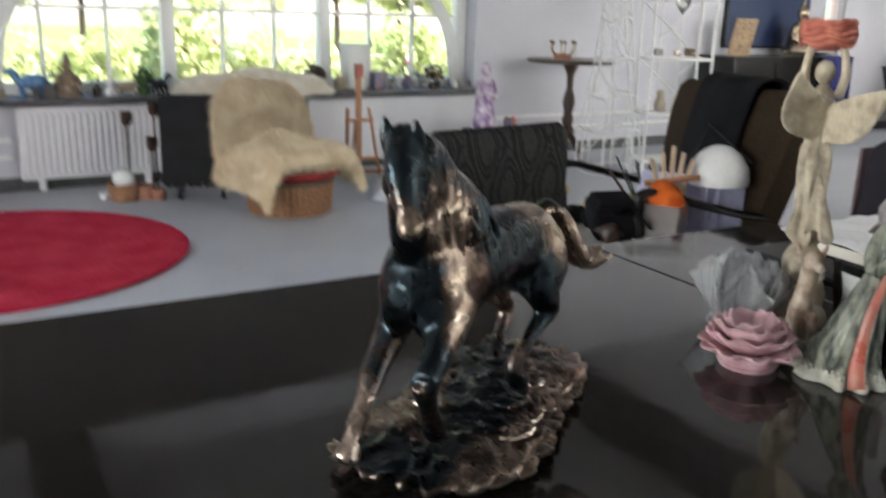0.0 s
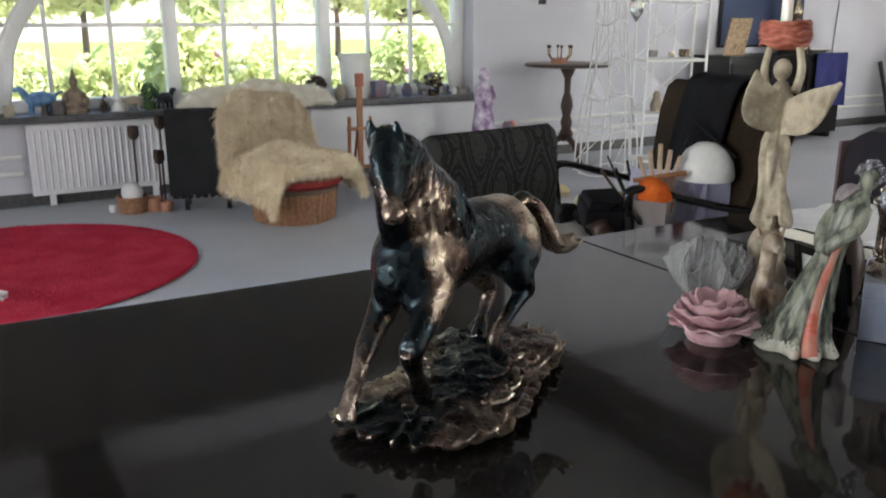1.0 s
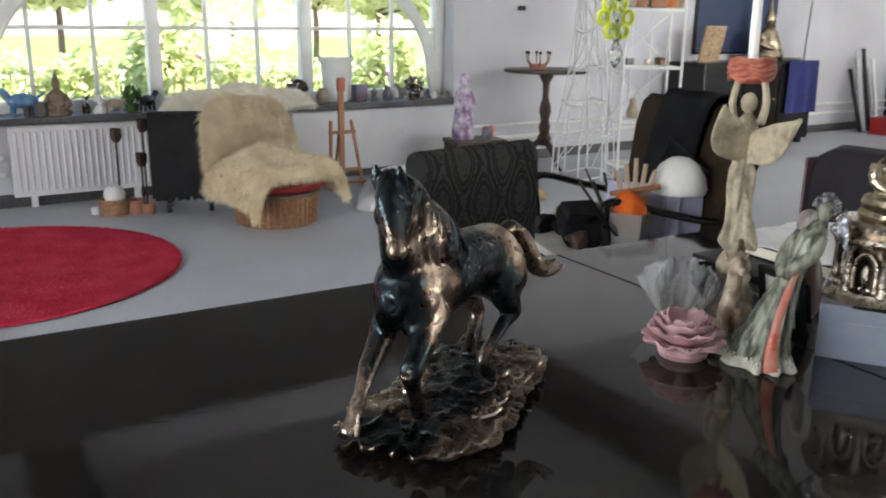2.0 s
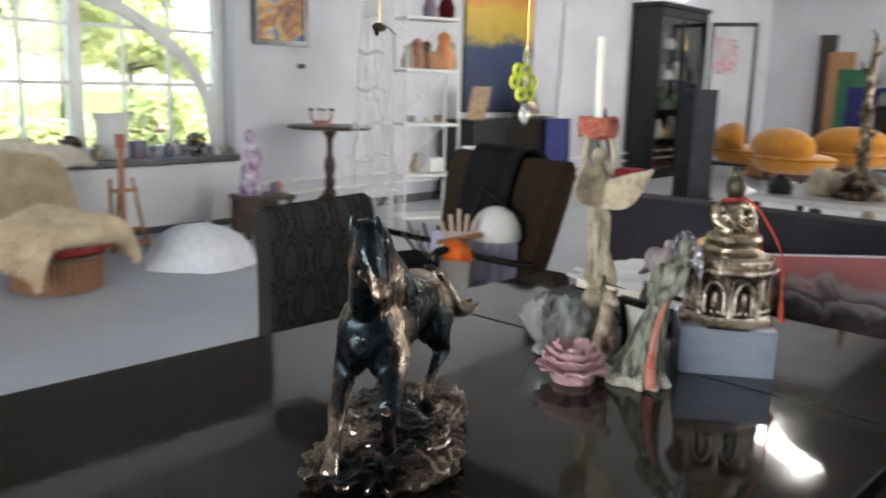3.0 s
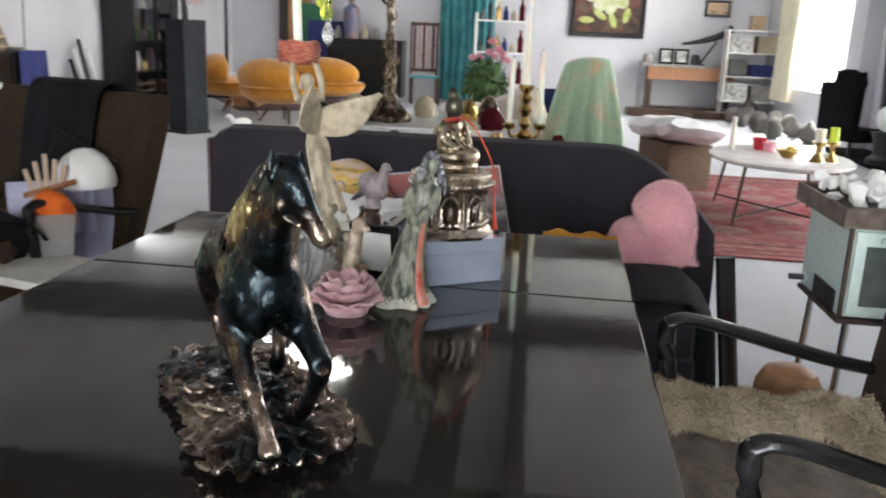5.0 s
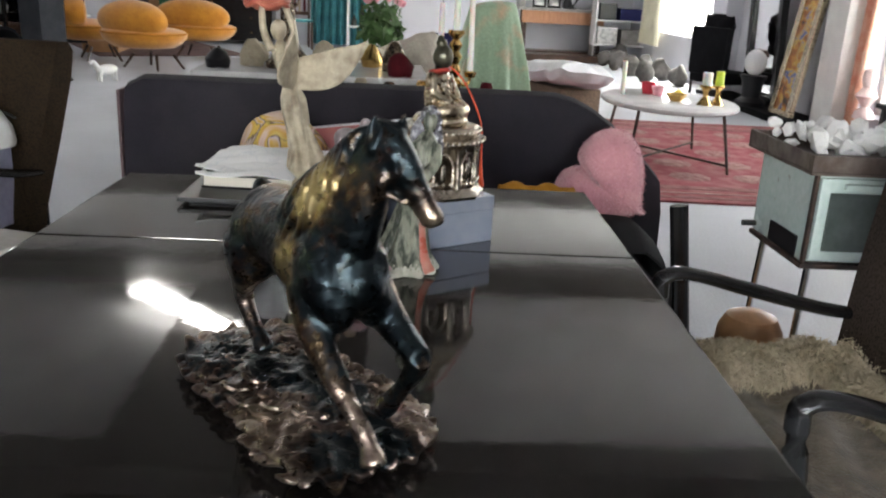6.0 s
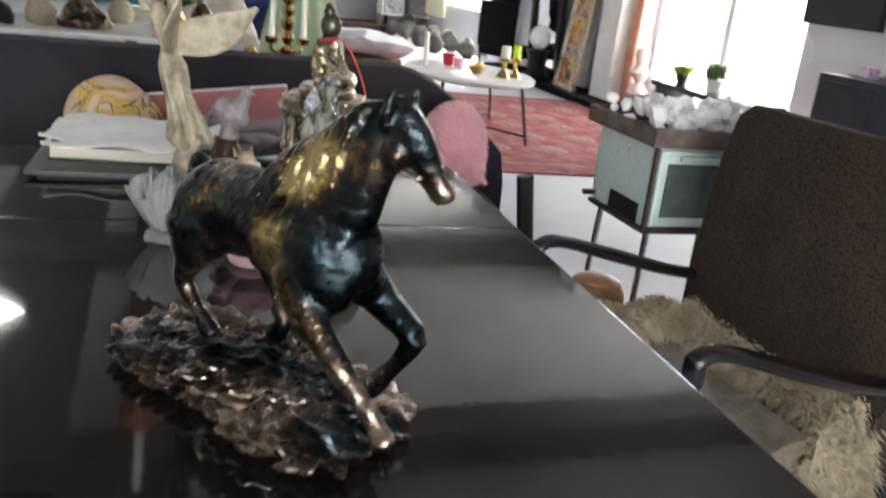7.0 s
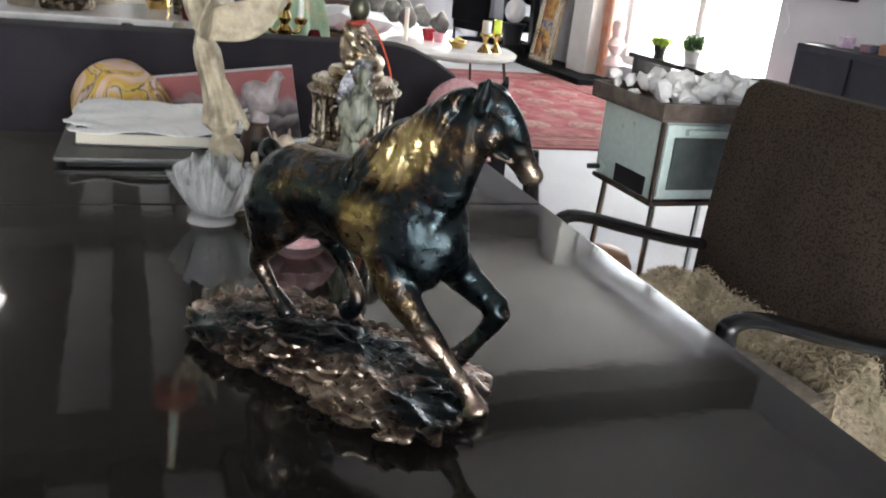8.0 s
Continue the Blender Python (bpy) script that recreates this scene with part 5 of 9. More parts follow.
    def on_neck(f, h, s, lift):
        """A point of the neck: f along it from the withers, h from crest (1) to throat (-1), on side s."""
        i = max(0, min(f, 0.999)) * (len(crest) - 1)
        a, b = crest[int(i)], crest[min(int(i) + 1, len(crest) - 1)]
        p = a + (b - a) * (i - int(i))
        d = crest[min(int(i) + 2, len(crest) - 1)] - crest[max(int(i) - 2, 0)]
        n = Vector((-d[2], 0, d[0])).normalized()
        c = Vector(p[:3]) + n * (p[3] * h)
        return (c.x, c.y + s * (p[4] * math.sqrt(max(0, 1 - h * h)) + lift), c.z)

    for k in range(52):
        f = 0.12 + 0.86 * k / 51
        s = 1 if k % 2 else -1
        run = rg.uniform(0.5, 1.05) if s < 0 else rg.uniform(0.7, 1.3)
        wob = rg.uniform(-0.05, 0.05)
        T([(*on_neck(f + 0.02, 1.02, s, 0.0), 0.0052), (*on_neck(f - 0.02, 1 - 0.25 * run, s, 0.0025), 0.006), (*on_neck(f - 0.1 + wob, 1 - 0.6 * run, s, 0.002), 0.0056), (*on_neck(f - 0.2 - wob, 1 - 0.9 * run, s, 0.001), 0.0042), (*on_neck(f - 0.3, 1 - 1.15 * run, s, -0.0015), 0.0018)], 7, 4)
    T([(0.136, 0.01, 0.344, 0.006), (0.15, 0.021, 0.341, 0.006), (0.164, 0.032, 0.322, 0.003)], 7, 3)   # forelock
    T([(0.138, 0.004, 0.344, 0.005), (0.153, 0.014, 0.341, 0.005), (0.168, 0.023, 0.315, 0.002)], 7, 3)
    # tail, falling and streaming back to the left
    for k in range(9):
        j = rg.uniform(-1, 1)
        i = rg.uniform(-1, 1)
        T([(-0.143, 0.0, 0.212, 0.009), (-0.166, 0.004 + 0.004 * j, 0.219 + 0.004 * i, 0.0095), (-0.183, 0.014 + 0.007 * j, 0.206 + 0.005 * i, 0.009), (-0.185, 0.028 + 0.009 * j, 0.18 + 0.007 * i, 0.008), (-0.188, 0.04 + 0.009 * j, 0.162 + 0.007 * i, 0.007), (-0.194 - 0.006 * i, 0.056 + 0.007 * j, 0.16 + 0.008 * i, 0.0055), (-0.198 - 0.006 * j, 0.069 + 0.006 * j, 0.168 + 0.009 * i, 0.0024)], 8, 4)
    bm = fuse(bm, 0.0017, 0.5, 3)
    # rock base: a crinkled sheet with a frilled rim of overlapping scallops
    edge = lambda a: 0.9 * (0.983 + 0.019 * math.cos(a) - 0.035 * math.sin(a) + 0.1 * math.cos(2 * a) + 0.115 * math.sin(2 * a) - 0.032 * math.cos(3 * a) - 0.028 * math.sin(3 * a) - 0.084 * math.cos(4 * a) - 0.076 * math.sin(4 * a)) + 0.05 * abs(math.sin(11 * a + 2)) + 0.02 * math.sin(31 * a)
    base = bmesh.new()
    rings = []
    cx = -0.03
    na = 170
    fr_list = [(0.0, 0.004), (0.7, 0.004), (0.86, 0.006), (0.97, 0.011), (1.0, 0.015)] + [(1 - 0.035 * k, None) for k in range(28)] + [(0.0, None)]
    for fr, z in fr_list:
        ring = []
        for i in range(na):
            a = 2 * math.pi * i / na
            r = fr * edge(a)
            x, y = cx + 0.21 * r * math.cos(a), 0.11 * r * math.sin(a)
            if z is None:
                w = Vector((x * 24, y * 24, 3))
                w += Vector(noise.noise_vector(w * 0.8)) * 0.8
                ridge = max(0, 1 - 2.4 * abs(noise.noise(w))) ** 2
                fine = max(0, 1 - 2.4 * abs(noise.noise(w * 2.1 + Vector((5, 1, 0)))))
                zz = 0.018 + 0.013 * (1 - fr * fr) + 0.0055 * ridge + 0.0018 * fine + 0.003 * noise.noise(w * 0.5) + 0.004 * max(0, fr - 0.9) / 0.1 * math.sin(23 * a)
            else:
                zz = z + 0.004 * max(0, fr - 0.9) / 0.1 * math.sin(23 * a)
            ring.append(base.verts.new((x, y, zz)))
        rings.append(ring)
    for a, b in zip(rings, rings[1:]):
        ring_faces(base, a, b)
    bmesh.ops.remove_doubles(base, verts=base.verts, dist=1e-6)
    for row, (cnt, rr, zz, sz) in enumerate(((30, 0.9, 0.014, 0.03), (22, 0.68, 0.021, 0.029), (13, 0.42, 0.026, 0.026))):
        for k in range(cnt):
            a = 2 * math.pi * (k + 0.3 * rg.random()) / cnt
            x, y = cx + 0.21 * rr * edge(a) * math.cos(a), 0.11 * rr * edge(a) * math.sin(a)
            yaw = math.atan2(y / 0.11 * 0.2, (x - cx)) + (0.9 * rg.uniform(-1, 1) if row else 0)
            size = sz * rg.uniform(0.75, 1.15)
            ph = rg.uniform(0, 6)
            if ((x - 0.135) / 0.042) ** 2 + ((y + 0.01) / 0.04) ** 2 < 1:
                continue

            def leaf(u, v, size=size, ph=ph):
                a2 = (u - 0.5) * 2.5
                rad = size * (0.1 + 0.9 * v) * (1 + 0.07 * math.sin(7 * a2 + ph) * v)
                return Vector((rad * math.cos(a2) - size * 0.35, rad * math.sin(a2), 0.0018 * math.sin(7 * a2 + ph) * v + 0.0012 * math.sin(9 * v + ph) + 0.0035 * v ** 5 * (row > 0) - 0.05 * size * v * v))
            lf = grid_sheet(18, 7, leaf, 0.0032)
            lf.transform(Matrix.Translation((x, y, zz + rg.uniform(-0.002, 0.003))) @ Matrix.Rotation(yaw + rg.uniform(-0.35, 0.35), 4, "Z"))
            join(base, lf)
    for v in base.verts:
        v.co.z = max(v.co.z, 0.0)
    join(bm, base)
    ob = solid("horse_statuette", bm, BRONZE, m, "bronze-finish cantering horse statuette on a ragged rock base", "statuette")
    ob.data.set_sharp_from_angle(angle=radians(80))
    return ob


horse_statuette(pose(3.808, 1.607, 0.7505, 0, 0, 180 + 30.67))

# ---------------------------------------------------------------- things on the table
TZ = 0.7505

# lotus tealight holder
lotus = thing("lotus_candle_holder", pose(4.238, 1.618, TZ), "pink porcelain lotus tealight holder on the table", "candle holder")


def petal(length, width, rise, curl, thick=0.003):
    return grid_sheet(8, 8, lambda u, v: Vector(((2 * u - 1) * width * math.sin(math.pi * min(0.12 + v * 0.68, 1)) ** 0.7, 0.012 + length * v * (1 - 0.25 * curl * v) * (1 - 0.28 * (2 * u - 1) ** 2 * v), rise * v**0.8 * (1 + curl * v) + 0.007 * (2 * u - 1) ** 2 * (1 - v * v) + 0.0016 * v * math.sin(9 * u + 40 * rise))), thick)


for ring, (count, ln, wd, rise, curl) in enumerate(((10, 0.058, 0.026, 0.014, 0.3), (9, 0.048, 0.025, 0.025, 0.3), (7, 0.036, 0.021, 0.034, 0.2), (5, 0.024, 0.016, 0.04, 0.1))):
    for k in range(count):
        pb = petal(ln, wd, rise, curl)
        pb.transform(Matrix.Rotation(2 * math.pi * k / count + 0.35 * ring, 4, "Z") @ Matrix.Translation((0, 0, 0.012 + 0.004 * ring)))
        part("petal", pb, LOTUS, lotus)
part("base", lathe([(0.0, 0.0), (0.036, 0.0), (0.04, 0.008), (0.03, 0.02), (0.0, 0.022)], 20), LOTUS, lotus)
part("tealight", lathe([(0.0, 0.022), (0.019, 0.022), (0.019, 0.05), (0.0175, 0.05), (0.017, 0.045), (0.0, 0.044)], 18), WAX, lotus, "white wax tealight")
part("wick", rod((0, 0, 0.043), (0.001, 0, 0.053), 0.0008, seg=5), BLACKPLASTIC, lotus)

# cut-glass shells standing behind it
cg = thing("glass_dish", pose(4.343, 1.748, TZ), "clear cut-glass dish of two scalloped shells", "dish")


def glass_bowl(r0, r1, h, lobes, thick=0.003):
    """A flared bowl whose wall is pressed into lobes and fine ribs towards a wavy rim."""
    def fn(u, v):
        a = 2 * math.pi * u
        r = r0 + (r1 - r0) * v ** 0.5
        r *= 1 + 0.2 * v * math.cos(lobes * a) + 0.07 * v * math.cos(4 * lobes * a)
        return Vector((r * math.cos(a), r * math.sin(a), 0.012 + h * v ** 1.5 * (1 - 0.22 * math.cos(lobes * a) * v) + 0.0015 * math.cos(5 * lobes * a)))
    return grid_sheet(96, 12, fn, thick)


for yaw, tilt, lift, r1, h, lobes in ((20, 6, 0.0, 0.064, 0.072, 6), (50, 4, 0.006, 0.042, 0.075, 5)):
    sb = glass_bowl(0.014, r1, h, lobes)
    sb.transform(Matrix.Translation((0, 0, lift)) @ Matrix.Rotation(radians(yaw), 4, "Z") @ Matrix.Rotation(radians(tilt), 4, "X"))
    part("shell", sb, CRYSTAL, cg)
part("foot", lathe([(0.0, 0.0), (0.04, 0.0), (0.036, 0.008), (0.016, 0.016), (0.0, 0.018)], 20), CRYSTAL, cg)


def fused(name, bm, materials, m, label, category, voxel=0.002, smooth=2):
    """A cast figure: overlapping forms fused into one skin."""
    ob = solid(name, bm, materials, m, label, category)
    rem = ob.modifiers.new("fuse", "REMESH")
    rem.mode, rem.voxel_size, rem.use_smooth_shade = "VOXEL", voxel, True
    smo = ob.modifiers.new("soften", "SMOOTH")
    smo.factor, smo.iterations = 0.5, smooth
    return ob


# winged candle-bearer: a slender robed figure with raised arms (plain cast shape)
def winged_figure(m):
    lean = lambda z: (0.06 * z / 0.28 + 0.10 * max(0, z - 0.28), 0.055 * z / 0.28 + 0.09 * max(0, z - 0.28))
    b = bmesh.new()
    # rough stone foot, then a robe with twisting folds that flares at hem and hip
    foot = [(0.0, 0.034), (0.006, 0.037), (0.025, 0.033), (0.045, 0.026), (0.062, 0.021), (0.072, 0.024), (0.085, 0.0285), (0.098, 0.0285), (0.112, 0.022), (0.122, 0.013)]
    robe = [(0.118, 0.012), (0.126, 0.02), (0.134, 0.0265), (0.145, 0.024), (0.165, 0.0195), (0.2, 0.0185), (0.23, 0.0205), (0.255, 0.0195), (0.272, 0.0155), (0.283, 0.0125), (0.292, 0.0165), (0.31, 0.0195), (0.328, 0.0195), (0.34, 0.015), (0.35, 0.009)]
    for prof, cloth in ((foot, False), (robe, True)):
        zs = np.linspace(prof[0][0], prof[-1][0], 64)
        rs = np.interp(zs, [z for z, r in prof], [r for z, r in prof])
        rings = []
        for z, r in zip(zs, rs):
            cx, cy = lean(z)
            ring = []
            for k in range(60):
                a = 2 * math.pi * k / 60
                if cloth:
                    deep = min(1, max(0, (0.285 - z) / 0.03)) * 0.22 + 0.03
                    f = 1 + deep * math.sin(5 * a + 14 * (z - 0.1) + 0.9 * math.sin(2 * a + 30 * z)) + 0.05 * math.sin(11 * a - 40 * z)
                else:
                    f = 1 + (0.35 if z < 0.065 else 0.08) * noise.noise(Vector((1.6 * math.cos(a), 1.6 * math.sin(a), 26 * z))) + (0.14 if z < 0.065 else 0.05) * noise.noise(Vector((5 * math.cos(a), 5 * math.sin(a), 70 * z)))
                ring.append(b.verts.new((cx + r * f * math.cos(a), cy + r * f * math.sin(a), z)))
            rings.append(ring)
        for p, q in zip(rings, rings[1:]):
            ring_faces(b, p, q)
        b.faces.new(rings[0][::-1])
        b.faces.new(rings[-1])
    # hem blown out to one side
    join(b, grid_sheet(24, 14, lambda u, v: Vector((lean(0.21)[0] - 0.034 * v + (0.004 + 0.014 * v) * math.cos(2.6 * u - 0.6) + 0.006 * v * math.sin(16 * u), lean(0.21)[1] - 0.008 - 0.05 * v * (0.35 + 0.65 * math.sin(math.pi * u)) - 0.006 * u, 0.225 - 0.088 * v + 0.01 * v * math.sin(9 * u))), 0.006))
    hx, hy = lean(0.37)
    ball((hx, hy, 0.37), (0.015, 0.015, 0.0185), b)
    for s in (-1, 1):                                       # arms straight up to the bowl
        ax, ay = 0.013 * s, -0.018 * s
        tube([(lean(0.335)[0] + ax, lean(0.335)[1] + ay, 0.335, 0.008), (lean(0.37)[0] + ax * 1.3, lean(0.37)[1] + ay * 1.3, 0.37, 0.007), (lean(0.41)[0] + ax, lean(0.41)[1] + ay, 0.41, 0.006)], 8, b, 3)
    # wings: broad feathered fans from the shoulder blades, one lifted, one spread wide
    for tip, bulge in ((Vector((-0.022, 0.036, 0.374)), Vector((-0.024, 0.022, -0.022))), (Vector((0.026, -0.084, 0.36)), Vector((-0.006, -0.016, -0.027)))):
        top, low = Vector((0.062, 0.046, 0.324)), Vector((0.056, 0.044, 0.276))

        def wing(u, v):
            notch = 1 - 0.05 * abs(math.sin(math.pi * 6 * u)) * v
            p = (top * (1 - u) + low * u) * (1 - v) + tip * v + bulge * (u * math.sin(math.pi * min(1, 0.06 + v * 0.94)) * 1.15)
            p += Vector((-0.4, -0.2, 0.2)) * (0.02 * math.sin(math.pi * v) * (1 - u))
            return top + (p - top) * notch + Vector((-0.0022, -0.0012, 0)) * abs(math.sin(math.pi * 6 * u)) * v
        join(b, grid_sheet(42, 14, wing, 0.0052))
    # small seated shape at the foot
    ball((-0.006, -0.036, 0.022), (0.02, 0.017, 0.022), b)
    ball((0.0, -0.03, 0.055), (0.013, 0.012, 0.026), b)
    ball((0.002, -0.03, 0.086), (0.008, 0.008, 0.009), b)
    return fused("winged_candle_bearer", b, CREAM, m, "cream resin winged robed figure holding a bowl aloft", "figurine", 0.0019)


winged_figure(pose(4.425, 1.705, TZ))
bowl = thing("candle_bowl", pose(4.54, 1.812, 1.152), "rust-red beaded bowl held above the winged figure", "bowl")
part("dish", lathe([(0.0, 0.0), (0.02, 0.0), (0.036, 0.014), (0.04, 0.03), (0.037, 0.045), (0.032, 0.046), (0.03, 0.03), (0.0, 0.02)], 24), BOWLRED, bowl)
for j in range(5):
    part("bead_string", tube([((0.0395 - 0.0012 * abs(j - 2)) * math.cos(t) * (1 + 0.02 * math.sin(14 * t)), (0.0395 - 0.0012 * abs(j - 2)) * math.sin(t), 0.01 + 0.008 * j + 0.003 * math.sin(5 * t + j), 0.0042) for t in np.linspace(0, 6.283, 40)], 6), BOWLRED, bowl)
solid("taper_candle", tube([(4.541, 1.813, 1.175, 0.0095), (4.545, 1.818, 1.26, 0.009), (4.55, 1.824, 1.36, 0.0078)], 12), WAX, pose(0, 0, 0), "white taper candle standing in a beaded bowl", "candle")

# little seated dog ornament beside the winged figure
b = ball((0, 0, 0.04), (0.02, 0.017, 0.04))
tube([(0, 0, 0.05, 0.016), (-0.004, -0.004, 0.09, 0.013), (-0.007, -0.006, 0.118, 0.013)], 10, b, 3)
ball((-0.012, -0.008, 0.128), (0.016, 0.013, 0.015), b)
tube([(-0.012, -0.008, 0.125, 0.009), (-0.03, -0.02, 0.12, 0.006)], 8, b)
for s in (-1, 1):
    tube([(-0.008, -0.014 * s - 0.004, 0.135, 0.005), (-0.006, -0.019 * s - 0.004, 0.15, 0.002)], 6, b)
    tube([(-0.016, 0.01 * s - 0.006, 0.055, 0.007), (-0.02, 0.01 * s - 0.008, 0.02, 0.006), (-0.024, 0.01 * s - 0.01, 0.002, 0.008)], 8, b, 2)
lathe([(0, 0), (0.03, 0), (0.03, 0.008), (0, 0.01)], 16, b)
fused("dog_ornament", b, mat("white_brown_glaze", (0.6, 0.52, 0.42), 0.35, color2=(0.25, 0.15, 0.09), scale=40), pose(4.36, 1.645, TZ, 0, 0, 40), "small cream and brown seated dog ornament", "ornament", 0.002)

# gowned ornament: a slender leaning form, its gown flaring to a white scalloped foot, with a coral sash (plain cast shape)
GOWN = mat("gown_glaze", (0.27, 0.28, 0.22), 0.24, color2=(0.06, 0.068, 0.055), scale=75, stretch=(1, 1, 0.12), lo=0.42, hi=0.6)
HEM = mat("hem_glaze", (0.56, 0.53, 0.46), 0.24, color2=(0.36, 0.36, 0.3), scale=60)


def gown_figure(m):
    b = bmesh.new()
    # gown: deep folds that swing out to a trailing scalloped hem, closing to a waist and broad sleeves
    prof = [(0.0, 0.055), (0.004, 0.059), (0.012, 0.053), (0.03, 0.042), (0.06, 0.034), (0.1, 0.026), (0.135, 0.0195), (0.16, 0.0185), (0.185, 0.021), (0.205, 0.0215), (0.218, 0.014), (0.226, 0.008)]
    lean = lambda z: (0.067 * (z / 0.243) ** 1.4, 0.012 - 0.037 * (z / 0.243) ** 1.2)
    zs = np.linspace(0, 0.226, 70)
    rs = np.interp(zs, [z for z, r in prof], [r for z, r in prof])
    rings = []
    for z, r in zip(zs, rs):
        cx, cy = lean(z)
        deep = 0.05 + 0.1 * max(0, 1 - z / 0.15)
        trail = 1 + 0.35 * max(0, 1 - z / 0.05)
        ring = []
        for k in range(72):
            a = 2 * math.pi * k / 72
            f = 1 + deep * math.sin(9 * a + 6 * z + 0.8 * math.sin(3 * a)) + 0.03 * math.sin(17 * a - 30 * z)
            yy = r * f * math.sin(a)
            ring.append(b.verts.new((cx + 0.8 * r * f * math.cos(a), cy + (yy * trail if yy > 0 else yy), z + 0.004 * math.sin(9 * a) * max(0, 1 - z / 0.02) * (z > 0))))
        rings.append(ring)
    for p, q in zip(rings, rings[1:]):
        ring_faces(b, p, q)
    b.faces.new(rings[0][::-1])
    b.faces.new(rings[-1])
    hx, hy = lean(0.243)
    ball((hx, hy, 0.241), (0.0125, 0.0125, 0.016), b)
    for s in (-1, 1):                                       # wide sleeves folded before the chest
        tube([(lean(0.205)[0], lean(0.205)[1] + 0.019 * s, 0.205, 0.009), (lean(0.18)[0] - 0.008, lean(0.18)[1] + 0.024 * s, 0.178, 0.01), (lean(0.16)[0] - 0.02, lean(0.16)[1] + 0.012 * s, 0.158, 0.009), (lean(0.15)[0] - 0.024, lean(0.15)[1] + 0.003 * s, 0.142, 0.006)], 8, b, 3)
    b = fuse(b, 0.0018, 0.5, 1)
    for f in b.faces:
        c = f.calc_center_median()
        if c.z < 0.017 + 0.006 * math.sin(900 * c.x) * math.sin(700 * c.y):
            f.material_index = 3
    sash = tube([(lean(z)[0] - dx, lean(z)[1] - dy, z, wd, 0.003) for z, dx, dy, wd in ((0.17, 0.012, 0.014, 0.0035), (0.13, 0.012, 0.016, 0.005), (0.09, 0.015, 0.021, 0.0065), (0.05, 0.018, 0.03, 0.008), (0.022, 0.022, 0.04, 0.0095), (0.006, 0.026, 0.05, 0.0105))], 8, steps=4, up=(0.8, 0.6, 0))
    join(b, sash, 1)
    rnd = random.Random(5)
    for k in range(46):                                     # silver curls heaped over the head and falling behind
        a, e = rnd.uniform(0, 6.283), rnd.uniform(-0.5, 1.5)
        c = Vector((hx + 0.003 + 0.015 * math.cos(e) * math.cos(a), hy + 0.0155 * math.cos(e) * math.sin(a), 0.245 + 0.017 * math.sin(e)))
        if c.x < hx - 0.006 and c.z < 0.248:
            continue
        join(b, tube([(c.x + 0.0042 * math.cos(t + a), c.y + 0.0042 * math.sin(t + a), c.z + 0.0035 * math.sin(t) + 0.0005 * t, 0.0018) for t in np.linspace(0, 5.6, 9)], 5), 2)
    for s, span in ((1, 0.034), (-1, 0.02)):               # pearl wings behind the shoulders
        join(b, grid_sheet(20, 8, lambda u, v, s=s, span=span: Vector((hx + 0.014 + 0.014 * v, hy + s * (0.004 + span * (0.1 + 0.9 * v) * math.sin(0.45 + 1.5 * u) * (1 - 0.06 * abs(math.sin(9.42 * u)))), 0.212 + 0.036 * v * math.cos(0.45 + 2.2 * u) + 0.001 * math.sin(18 * u))), 0.003), 2)
    return solid("gown_ornament", b, [GOWN, SASH, mat("silvered_glaze", (0.16, 0.15, 0.17), 0.25, 0.7, color2=(0.6, 0.6, 0.64), scale=110, bump=0.4, bscale=200), HEM], m, "glazed sage-green gowned ornament with a coral sash", "figurine")


gown_figure(pose(4.318, 1.53, TZ, 0, 0, 0))

# plinth box, carved lantern and seated statuette
gb = thing("gift_box", pose(4.535, 1.498, TZ, 0, 0, 36), "glossy blue-grey card box under a carved lantern", "box")
part("body", bx(-0.079, -0.084, 0, 0.079, 0.084, 0.062, 0.002), BLUEBOX, gb)
part("lid", bx(-0.08, -0.085, 0.0622, 0.08, 0.085, 0.088, 0.003), BLUEBOX, gb)
LM = pose(4.527, 1.492, TZ + 0.0885, 0, 0, 10)
lan = thing("carved_lantern", LM, "antique silver carved octagonal stand with arched niches", "lantern")
part("foot", lathe([(0.0, 0.0), (0.088, 0.0), (0.09, 0.006), (0.082, 0.012), (0.078, 0.02), (0.0, 0.02)], 8), SILVER, lan)
part("core", lathe([(0.0, 0.018), (0.062, 0.018), (0.06, 0.1), (0.0, 0.1)], 8), BRONZEDK, lan)
for k in range(8):
    a = math.pi / 8 + k * math.pi / 4
    part("pillar", lathe([(0.0, 0.02), (0.008, 0.02), (0.006, 0.03), (0.0055, 0.08), (0.009, 0.092), (0.0, 0.094)], 8, at=(0.071 * math.cos(a), 0.071 * math.sin(a), 0)), SILVER, lan)
    a2 = a + math.pi / 8
    ap = [(0.066 * math.cos(a2) - t * math.sin(a2), 0.066 * math.sin(a2) + t * math.cos(a2), z, 0.0035) for t, z in ((-0.017, 0.024), (-0.017, 0.06), (-0.01, 0.076), (0, 0.082), (0.01, 0.076), (0.017, 0.06), (0.017, 0.024))]
    part("niche_arch", tube(ap, 6, steps=3), SILVER, lan)
    part("niche_relief", ball((0.063 * math.cos(a2), 0.063 * math.sin(a2), 0.046), (0.007, 0.007, 0.02), u=8, v=6), SILVER, lan)
part("cornice", lathe([(0.0, 0.092), (0.076, 0.092), (0.086, 0.1), (0.086, 0.107), (0.076, 0.112), (0.08, 0.118), (0.07, 0.128), (0.0, 0.128)], 8), SILVER, lan)
